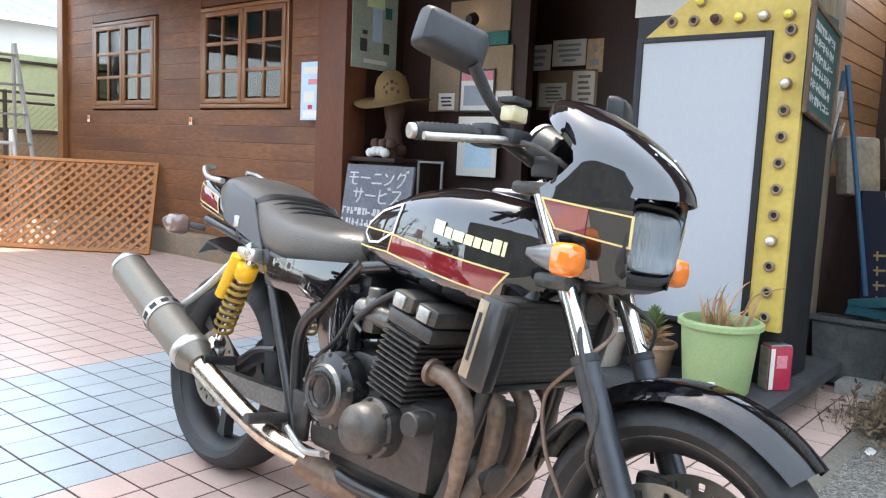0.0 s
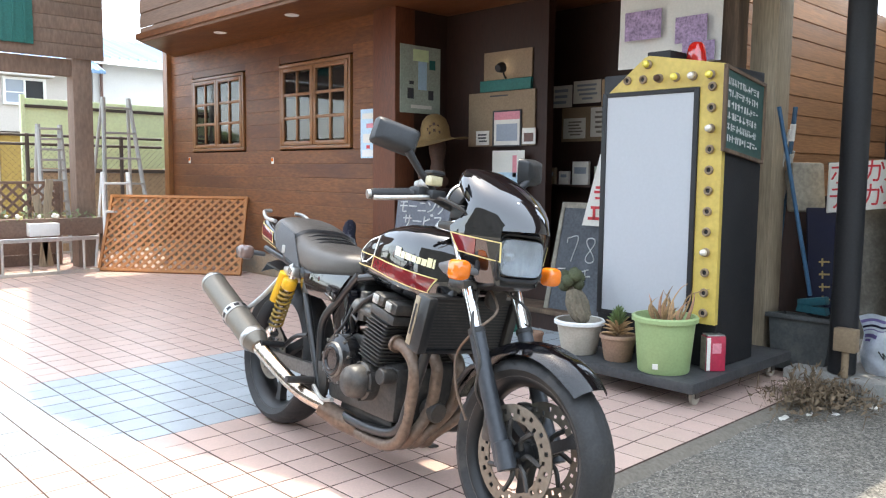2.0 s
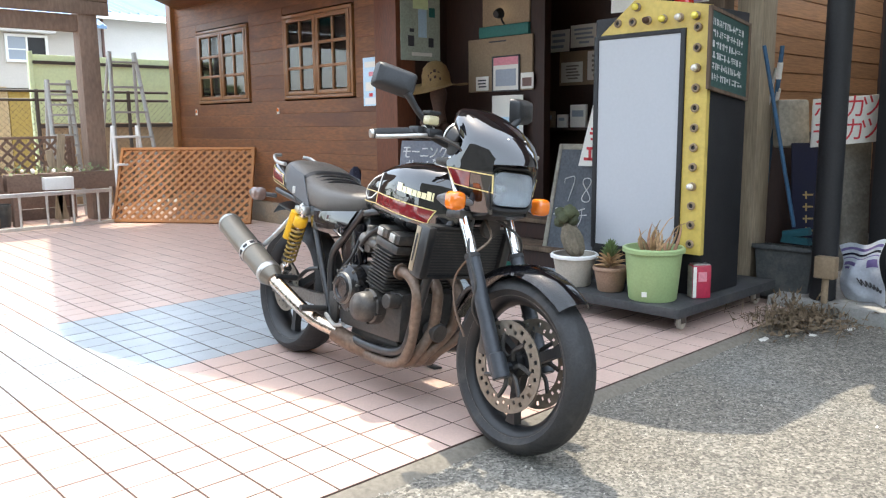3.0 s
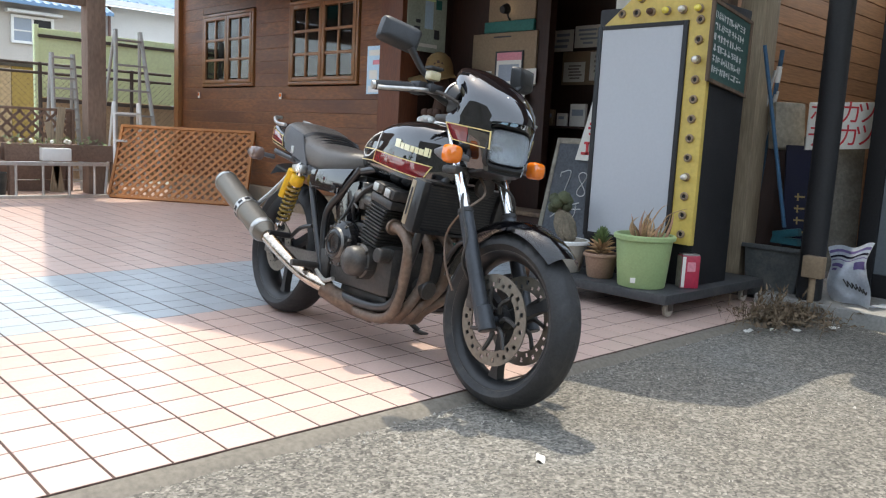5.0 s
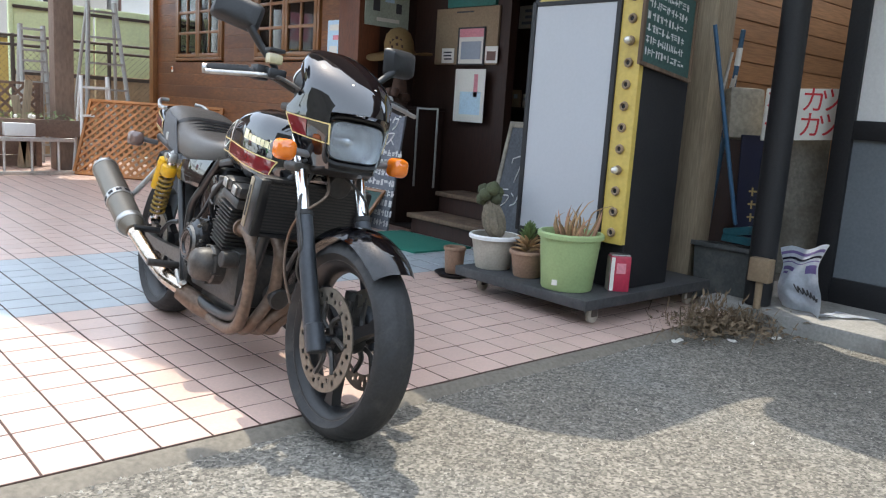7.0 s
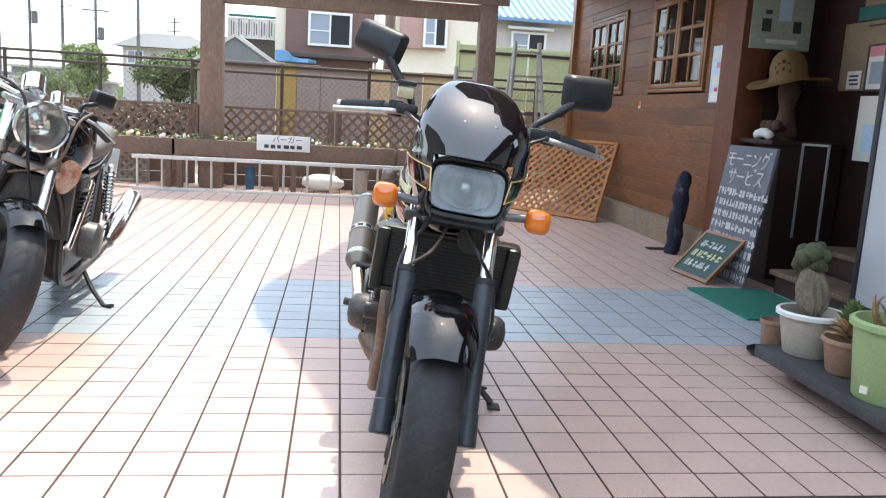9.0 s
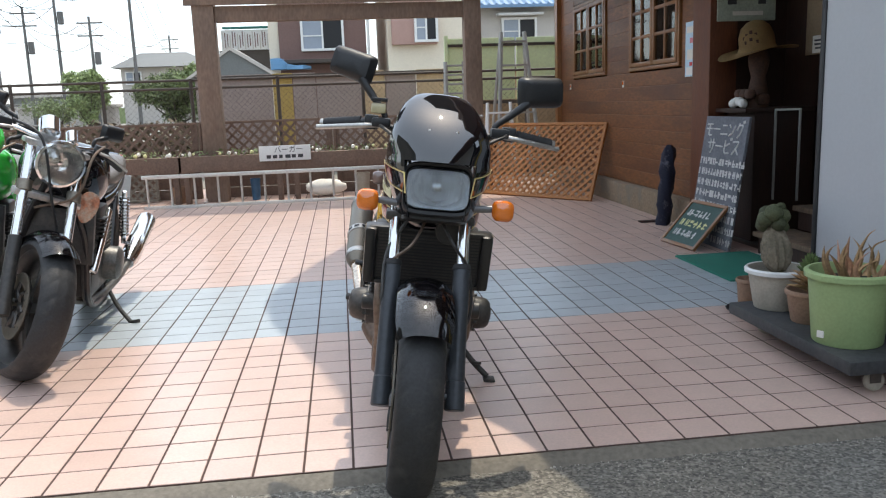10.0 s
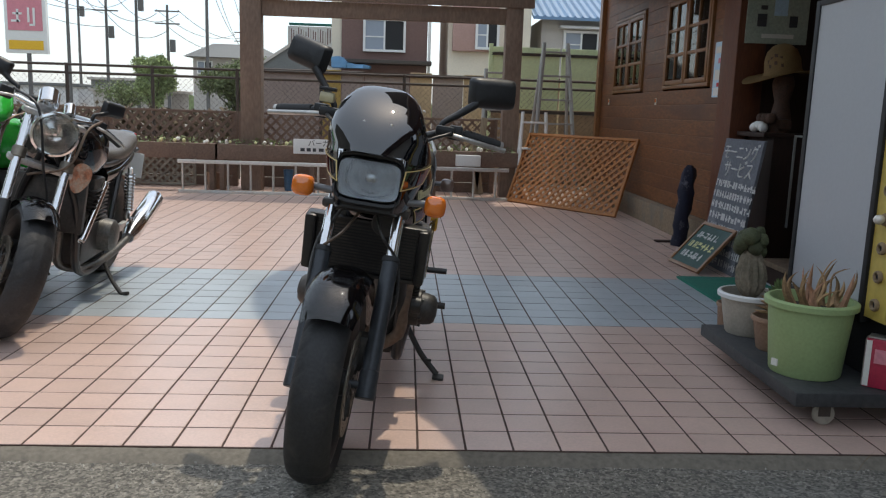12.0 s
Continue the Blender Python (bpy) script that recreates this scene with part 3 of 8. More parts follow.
floor = tagged(new("pavement", mesh_of(box(-6.1, 0, -0.06, 2.9, 9.4, -0.0016), "grout", "pavement")), "forecourt paved with pink and blue square tiles in dark joints", "pavement", kind="structure")
rows = [[], [], [], []]
for i in range(260):
    x = -6.1 + 8.72 * i / 259
    w = 0.070 + 0.016 * noise.noise(Vector((x * 3.1, 2.0, 0))) + 0.010 * noise.noise(Vector((x * 17, 5.0, 0)))
    for row, (y, z) in zip(rows, ((-0.001, -0.060), (-0.001, -0.005), (-w * 0.55, -0.010), (-w, -0.031))):
        row.append((x, y, z + (0.002 * noise.noise(Vector((x * 9, y * 30, 1))) if z > -0.05 else 0)))
tagged(new("kerb", mesh_of(loft(rows, ring_closed=False), "curb", "kerb")), "narrow worn concrete fillet along the tiles", "kerb", kind="structure")

# ---- shop ----
def plan(points, z0, z1):
    """A flat outline in x-y between two heights."""
    bm = bmesh.new()
    lo, hi = [bm.verts.new((x, y, z0)) for x, y in points], [bm.verts.new((x, y, z1)) for x, y in points]
    bm.faces.new(lo[::-1])
    bm.faces.new(hi)
    for k in range(len(points)):
        j = (k + 1) % len(points)
        bm.faces.new((lo[k], lo[j], hi[j], hi[k]))
    return bm


WX = 2.87
wall = tagged(new("wall_west", mesh_of(join(box(WX + 0.02, 3.85, 0.2, 3.04, 8.05, 1.295), box(WX + 0.02, 3.85, 2.17, 3.04, 8.05, 2.75), box(WX + 0.02, 3.85, 1.295, 3.04, 4.28, 2.17), box(WX + 0.02, 5.50, 1.295, 3.04, 6.19, 2.17), box(WX + 0.02, 7.42, 1.295, 3.04, 8.05, 2.17)), "wall_wood", "wall_west")), "orange-brown timber shop wall with horizontal boards", "wall", kind="structure")
board_meshes = {}


def boards(parent, x, y0, y1, z0, z1, material, pitch=0.135, gaps=(), depth=0.013, axis="y"):
    """Lapped boards, each an object, along y at x or along x at y; gaps are (a, b, zlow, zhigh)."""
    z = z0
    while z < z1 - 0.01:
        h = min(pitch, z1 - z)
        spans = [(y0, y1)]
        for a, b, lo, hi in gaps:
            if z + h > lo + 0.01 and z < hi - 0.01:
                spans = [s for p, q in spans for s in ((p, min(q, a)), (max(p, b), q)) if s[1] - s[0] > 0.03]
        for p, q in spans:
            key = (round(q - p, 3), round(h, 3), material, axis, depth)
            if key not in board_meshes:
                L = q - p
                bm = bmesh.new()
                prof = [(0, 0), (-depth, 0.004), (-depth * 0.92, h * 0.5), (-depth * 0.45, h - 0.006), (0, h - 0.003)]
                rings = []
                for e in (0.001, L - 0.001):
                    rings.append([(d, e, zz) if axis == "y" else (e, d, zz) for d, zz in prof])
                bm = loft(rings)
                board_meshes[key] = mesh_of(bm, material, "board", 25)
            ob = new("board", board_meshes[key])
            ob.parent = parent
            ob.location = (x, p, z) if axis == "y" else (p, x, z)
        z += pitch


boards(wall, WX + 0.02, 3.86, 8.04, 0.22, 2.74, "wall_wood", depth=0.0035, gaps=[(4.275, 5.505, 1.29, 2.175), (6.185, 7.425, 1.29, 2.175)])
tagged(new("plinth", mesh_of(box(2.80, 3.86, -0.05, 3.02, 8.03, 0.215, 0.02), "plinth", "plinth")), "stained concrete plinth under the timber wall", "plinth", kind="structure")
tagged(new("trim", mesh_of(join(box(2.83, 7.98, 0.0, 3.0, 8.1, 2.6, 0.006)), "frame_wood", "trim")), "brown timber trim boards of the shop wall", "trim", kind="structure")
tagged(new("door_post", mesh_of(box(2.80, 3.58, 0, 3.02, 3.88, 2.5, 0.012), "post_red", "door_post")), "thick dark red timber post at the entrance corner", "post", kind="structure")


def window(name, y0, y1, z0, z1):
    """A double casement of two by three panes a leaf, facing -x."""
    w = thing(name, "brown timber casement window with twelve small panes", "window", kind="structure")
    x = WX - 0.006
    f = 0.034
    part("window_frame", join(box(x + 0.003, y0 - f, z1, x + 0.1, y1 + f, z1 + f, 0.006), box(x + 0.003, y0 - f, z0 - f, x + 0.1, y1 + f, z0, 0.006), box(x + 0.003, y0 - f, z0, x + 0.1, y0, z1, 0.006), box(x + 0.003, y1, z0, x + 0.1, y1 + f, z1, 0.006)), "frame_wood", w)
    mid = (y0 + y1) / 2
    for a, b in ((y0 + 0.006, mid - 0.004), (mid + 0.004, y1 - 0.006)):
        s = 0.045
        bars = [box(x, a, z0 + 0.004, x + 0.04, a + s, z1 - 0.004, 0.004), box(x, b - s, z0 + 0.004, x + 0.04, b, z1 - 0.004, 0.004), box(x, a + s, z0 + 0.004, x + 0.04, b - s, z0 + s, 0.004), box(x, a + s, z1 - s, x + 0.04, b - s, z1 - 0.004, 0.004)]
        c = (a + b) / 2
        bars.append(box(x + 0.004, c - 0.014, z0 + s, x + 0.034, c + 0.014, z1 - s, 0.003))
        zs = [z0 + s + (z1 - z0 - 2 * s) * k / 3 for k in range(4)]
        for zz in zs[1:3]:
            bars.append(box(x + 0.005, a + s, zz - 0.014, x + 0.033, b - s, zz + 0.014, 0.003))
        leaf = part("sash", join(*bars), "frame_wood", w)
        fold = [(x + 0.10 + 0.012 * math.sin(q * 1.9), a + s + (b - a - 2 * s) * q / 16 * 0.62) for q in range(17)]
        cloth = loft([[(fx_, fy_, zz) for fx_, fy_ in fold] for zz in (z0 + 0.01, z1 - 0.02)], ring_closed=False)
        bmesh.ops.solidify(cloth, geom=list(cloth.faces), thickness=0.003)
        part("curtain", cloth, "paper", w, "pale hanging curtain")
        for p, q in ((a + s, c - 0.014), (c + 0.014, b - s)):
            for lo, hi in zip(zs, zs[1:]):
                g = part("pane", box(x + 0.018, p, lo + 0.014, x + 0.022, q, hi - 0.014), GLASS, leaf)
                g.visible_shadow = False
    return w


window("window_1", 6.24, 7.37, 1.345, 2.12)
window("window_2", 4.33, 5.45, 1.345, 2.12)
# dim room behind the windows; the dimness is put into its near-black colour
tagged(new("wall_inner", mesh_of(join(box(4.55, 3.9, 0, 4.6, 8.0, 2.7), box(3.04, 3.82, 0, 4.6, 3.9, 2.7), box(3.04, 8.0, 0, 4.6, 8.05, 2.7)), "dim_interior", "wall_inner")), "dark brown walls of the dining room", "wall", kind="structure")
tagged(new("floor", mesh_of(box(3.04, 3.9, 0.1, 4.6, 8.0, 0.2), "dim_interior", "floor")), "dark timber floor of the dining room", "floor", kind="structure")

# entrance recess; its walls carry the porch shade in their near-black colour
tagged(new("wall_entrance_north", mesh_of(box(3.02, 3.6, 0, 3.5, 3.78, 2.47), "shaded_dark_wood", "wall_entrance_north")), "dark red-brown timber wall beside the entrance", "wall", kind="structure")
tagged(new("wall_entrance_east", mesh_of(box(3.42, 2.45, 0, 3.5, 3.6, 2.47), "shaded_dark_wood", "wall_entrance_east")), "dark red-brown timber wall of the entrance", "wall", kind="structure")
tagged(new("wall_entrance_return", mesh_of(box(3.5, 3.6, 0, 4.0, 3.7, 2.47), "shaded_dark_wood", "wall_entrance_return")), "dark red-brown timber return wall of the entrance", "wall", kind="structure")
tagged(new("wall_back", mesh_of(box(3.9, 0.97, 0, 4.0, 3.6, 2.47), "shaded_dark_wood", "wall_back")), "dark timber back wall of the porch", "wall", kind="structure")
shed = tagged(new("wall_shed", mesh_of(box(3.06, 0.86, 0, 6.2, 0.96, 2.47), "shed_wood", "wall_shed")), "brown boarded wall beside the porch", "wall", kind="structure")
boards(shed, 0.86, 3.07, 6.2, 0.05, 2.46, "shed_wood", depth=0.007, axis="x")
tagged(new("ceiling", mesh_of(prism([(2.02, -6.95), (2.02, -0.3), (3.12, -0.3), (3.12, -0.98), (6.2, -0.98), (6.2, -7.9), (2.9, -7.9)], 0.06, Matrix.Translation((0, 0, 2.5)) @ Matrix.Rotation(radians(-90), 4, "X") @ Matrix.Diagonal((1, 1, -1, 1))), "wall_wood", "ceiling")), "brown timber soffit under the upper storey", "ceiling", kind="structure")
# Out of view; these eaves are added to shade the side ground.
tagged(new("roof_side", mesh_of(plan([(3.12, 0.2), (2.257, 0.2), (2.12, 0.19), (2.017, 0.14), (1.99, 0.04), (1.99, -4.2), (6.3, -4.2), (6.3, -0.26), (3.12, -0.26)], 2.48, 2.6), "siding_grey", "roof_side")), "unseen flat eaves closing the side building from above", "roof", kind="structure")
# These walls take the same colour, darkened to look unlit.
tagged(new("wall_side_building", mesh_of(join(box(6.2, -4.2, -0.05, 6.3, 8.0, 2.47), box(3.38, -4.2, -0.05, 6.2, -4.1, 2.47)), "dim_interior", "wall_side_building")), "plain dark walls closing the side building", "wall", kind="structure")
# Floor colour is lowered here to deepen the shade of the porch.
tagged(new("floor_porch", mesh_of(box(2.9, 0.2, -0.05, 6.2, 3.6, -0.004), "shaded_floor", "floor_porch")), "concrete floor of the porch, colour darkened to stand for shade", "floor", kind="structure")
tagged(new("step_slab", mesh_of(box(2.72, -4.0, -0.05, 6.2, 0.195, 0.055, 0.012), "concrete", "step_slab")), "worn concrete slab beside the asphalt", "slab", kind="structure")


# ---- upper storey and roof ----
upper = tagged(new("wall_upper", mesh_of(join(box(2.06, 1.7, 2.67, 2.2, 6.9, 5.0), box(2.2, 1.7, 2.67, 6.2, 1.85, 5.0), box(2.2, 6.76, 2.56, 6.2, 6.9, 5.0)), "siding_grey", "wall_upper")), "weathered grey-brown boarded upper storey overhanging the forecourt", "wall", kind="structure")
boards(upper, 2.06, 2.65, 6.9, 2.44, 3.6, "siding_grey", pitch=0.15)


# Roof slab out of view; its outline is the ground shadow shifted sunward.
tagged(new("roof", mesh_of(plan([(7.0, 8.4), (1.76, 8.4), (1.67, 8.05), (1.15, 6.3), (0.70, 4.8), (0.60, 4.45), (0.56, 4.1), (0.64, 3.62), (0.80, 3.15), (0.93, 2.75), (1.0, 2.45), (7.0, 2.45)], 5.0, 5.12), "roof_grey", "roof")), "unseen deep grey eaves of the shop roof, outlined from the shadow", "roof", kind="structure")
# Canopy out of view, added and shaped to cast the entrance shadow's edge.
tagged(new("canopy", mesh_of(plan([(2.257, 0.283), (2.177, 0.308), (2.007, 0.325), (1.707, 0.323), (1.437, 0.338), (1.357, 0.42), (1.262, 0.55), (1.20, 0.71), (1.16, 0.86), (1.107, 0.962), (1.05, 1.15), (0.98, 1.28), (0.98, 2.64), (2.03, 2.64), (6.2, 2.64), (6.2, 0.98), (3.12, 0.98), (3.12, 0.22), (2.257, 0.22)], 2.535, 2.66), "pergola", "canopy")), "unseen flat timber canopy over the shop entrance, outlined from the shadow", "canopy", kind="structure")
# soffit lamps
for y in (5.85, 4.55):
    d = thing("downlight", "small round white lamp set into the soffit", "lamp", pose(2.42, y, 2.468), group="soffit lamps")
    part("ring", lathe([(0.0, 0), (0.05, 0), (0.062, -0.004), (0.065, 0.0), (0.065, 0.004), (0.0, 0.004)], 20), "white_paint", d)


# ---- the black motorcycle ----
def tyre_mesh(R, w, grooves=26, seg=208):
    """A tyre about the y axis with slanting tread grooves."""
    bm = bmesh.new()
    prof = []
    n = 18
    ri = R - 0.066
    for i in range(n + 1):
        s = -1 + 2 * i / n
        a = s * 1.45
        prof.append((R - 0.050 + 0.050 * math.cos(a) ** 0.8 if abs(a) < 1.5 else ri, math.sin(a) / math.sin(1.45) * w / 2, s))
    prof = [(ri, -w * 0.34, -1.2)] + prof + [(ri, w * 0.34, 1.2)]
    rings = []
    for k in range(seg):
        t = 2 * math.pi * k / seg
        ring = []
        for r, y, s in prof:
            ph = (k / seg * grooves + abs(s) * 1.1) % 1.0
            cut = 0.004 if 0.16 < abs(s) < 0.8 and ph < 0.17 else (0.003 if abs(s) < 0.06 else 0)
            rr = r - cut
            ring.append(bm.verts.new((rr * math.cos(t), y, rr * math.sin(t))))
        rings.append(ring)
    for k in range(seg):
        p, q = rings[k], rings[(k + 1) % seg]
        for i in range(len(prof)):
            j = (i + 1) % len(prof)
            bm.faces.new((p[i], p[j], q[j], q[i]))
    return bm


def y_lathe(profile, seg=40, at=(0, 0, 0), closed=False):
    """Turn (radius, y) pairs round the y axis at a place."""
    return lathe([(r, -y) for r, y in profile], seg, Matrix.Translation(at) @ Matrix.Rotation(radians(90), 4, "X"), closed)


def wheel(parent, name, at, R, w, spokes, rim_mat, discs, disc_r=0.138):
    """Cast wheel with tyre and drilled discs under it."""
    rim_r = R - 0.056
    hub = part(name, join(
        y_lathe([(rim_r, -w * 0.38), (rim_r + 0.008, -w * 0.36), (rim_r - 0.004, -w * 0.30), (rim_r - 0.026, -w * 0.12), (rim_r - 0.026, w * 0.12), (rim_r - 0.004, w * 0.30), (rim_r + 0.008, w * 0.36), (rim_r, w * 0.38), (rim_r - 0.012, w * 0.36), (rim_r - 0.036, w * 0.14), (rim_r - 0.036, -w * 0.14), (rim_r - 0.012, -w * 0.36)], 72, closed=True),
        y_lathe([(0.0, -0.05), (0.036, -0.05), (0.042, -0.03), (0.034, -0.012), (0.034, 0.012), (0.042, 0.03), (0.036, 0.05), (0.0, 0.05)], 28),
        *[loft([[(math.cos(a) * r - math.sin(a) * u * ww, v * 0.016, math.sin(a) * r + math.cos(a) * u * ww) for u, v in ((-1, -1), (1, -1), (1, 1), (-1, 1))] for r, ww in ((0.028, 0.022), (0.07, 0.017), (rim_r - 0.07, 0.015), (rim_r - 0.03, 0.024))]) for a in [2 * math.pi * (k + 0.22) / spokes for k in range(spokes)]]), rim_mat, parent)
    hub.matrix_basis = Matrix.Translation(at)
    part("tyre", tyre_mesh(R, w), "rubber", hub, "black rubber tyre with dusty tread")
    for y in discs:
        s = math.copysign(1, y)
        bm = bmesh.new()
        seg, rows = 120, [disc_r - 0.047, disc_r - 0.040, disc_r - 0.027, disc_r - 0.012, disc_r]
        for face in (-0.0022, 0.0022):
            for k in range(seg):
                for a, b in zip(range(4), range(1, 5)):
                    # drilled gaps in two staggered rows
                    if (a == 1 and k % 8 in (1, 2)) or (a == 2 and k % 8 in (5, 6)):
                        continue
                    t0, t1 = 2 * math.pi * k / seg, 2 * math.pi * (k + 1) / seg
                    bm.faces.new([bm.verts.new((rows[r] * math.cos(t), face, rows[r] * math.sin(t))) for r, t in ((a, t0), (b, t0), (b, t1), (a, t1))])
        bmesh.ops.remove_doubles(bm, verts=bm.verts, dist=1e-5)
        rims = y_lathe([(disc_r, -0.0022), (disc_r, 0.0022)], 120)
        d = part("brake_disc", join(bm, rims), "disc_steel", hub, "drilled steel brake disc")
        d.matrix_basis = Matrix.Translation((0, y, 0))
        for a in [2 * math.pi * k / 7 for k in range(7)]:
            part("disc_carrier", tube([(0.03 * math.cos(a), y * 0.9, 0.03 * math.sin(a)), (0.06 * math.cos(a + 0.25), y, 0.06 * math.sin(a + 0.25)), ((disc_r - 0.042) * math.cos(a), y, (disc_r - 0.042) * math.sin(a))], 0.008, 6, 3), "engine_black", hub)
    for sd in (-1, 1):
        part("rim_edge", y_lathe([(rim_r - 0.004, sd * w * 0.365), (rim_r + 0.004, sd * w * 0.375), (rim_r + 0.005, sd * w * 0.385), (rim_r - 0.005, sd * w * 0.378)], 72, closed=True), "cast_grey", hub, "thin worn rim edge")
    return hub


TANK = [(0.525, 0.080, 0.715, 0.785), (0.58, 0.118, 0.698, 0.832), (0.66, 0.140, 0.682, 0.874), (0.75, 0.153, 0.668, 0.902), (0.85, 0.166, 0.652, 0.914), (0.95, 0.160, 0.645, 0.908), (1.04, 0.133, 0.652, 0.890), (1.10, 0.095, 0.680, 0.872), (1.13, 0.05, 0.72, 0.83)]
TN = 3.6


def tank_y(x, z):
    rows = TANK_FINE
    w, zb, zt = interp(rows, x, 1), interp(rows, x, 2), interp(rows, x, 3)
    k = min(0.97, abs(2 * (z - (zb + zt) / 2) / (zt - zb)))
    return w * (1 - k ** TN) ** (1 / TN)


TANK_FINE = resample(TANK, 34)


def cowl_y(x, z):
    c = min(1.0, max(0.0, (x - 1.126) / 0.230))
    d = max(0.0, 0.899 + 0.021 * c ** 0.9 - z)
    return 0.161 * max(0.02, 1 - c ** 1.8) ** 0.50 - 0.36 * d * d / (d + 0.035) * (1 - 0.55 * c)


def indicator(parent, at, s, lens="orange_lens"):
    """A rounded turn signal with a tapered grey back on a short stalk; s is the side it sticks out to."""
    x, y, z = at
    b = part("indicator", join(cyl((x - 0.015, y - s * 0.10, z - 0.006), (x - 0.02, y - s * 0.02, z), 0.011), loft([super_ring(x - 0.088, 0.006, z - 0.004, z + 0.012, 2.4, 20, y), super_ring(x - 0.055, 0.019, z - 0.018, z + 0.020, 2.6, 20, y), super_ring(x - 0.012, 0.030, z - 0.030, z + 0.028, 3.0, 20, y)])), "signal_grey", parent)
    part("lens", loft([super_ring(x - 0.012, 0.0315, z - 0.0315, z + 0.0295, 3.2, 24, y), super_ring(x + 0.012, 0.032, z - 0.032, z + 0.030, 3.2, 24, y), super_ring(x + 0.024, 0.028, z - 0.028, z + 0.027, 3.0, 24, y), super_ring(x + 0.031, 0.016, z - 0.016, z + 0.016, 2.6, 24, y)]), lens, b, "amber plastic lens")


def mirror(parent, s, c, tilt, size=1.0):
    """A rectangular mirror on a tapered stem."""
    m = Matrix.Translation(c) @ Matrix.Rotation(radians(tilt), 4, "X") @ Matrix.Rotation(radians(24 * s), 4, "Z") @ Matrix.Scale(size, 4)
    bm = loft([[(x, w * u, h * v) for u, v in [(math.copysign(abs(math.cos(a)) ** 0.28, math.cos(a)), math.copysign(abs(math.sin(a)) ** 0.28, math.sin(a))) for a in [2 * math.pi * k / 28 for k in range(28)]]] for x, w, h in ((-0.014, 0.073, 0.043), (-0.012, 0.076, 0.046), (0.004, 0.075, 0.045), (0.022, 0.066, 0.037), (0.029, 0.045, 0.022))])
    bm.transform(m)
    ob = part("mirror", bm, "plastic_black", parent, "black rear-view mirror on a tapered stem")
    bm = box(-0.0155, -0.067, -0.037, -0.0145, 0.067, 0.037)
    bm.transform(m)
    part("mirror_glass", bm, "mirror", ob)
    inner = m @ Vector((0.0, -s * 0.06, -0.042))
    part("stem", tube([(1.035, s * 0.172, 1.0), (1.030, s * 0.176, 1.03), inner.lerp(Vector((1.030, s * 0.176, 1.03)), 0.5), inner + Vector((0.012, s * 0.012, 0.012))], 0.0078, 10, 6, 0.0135), "plastic_black", ob, "black tapered stem")


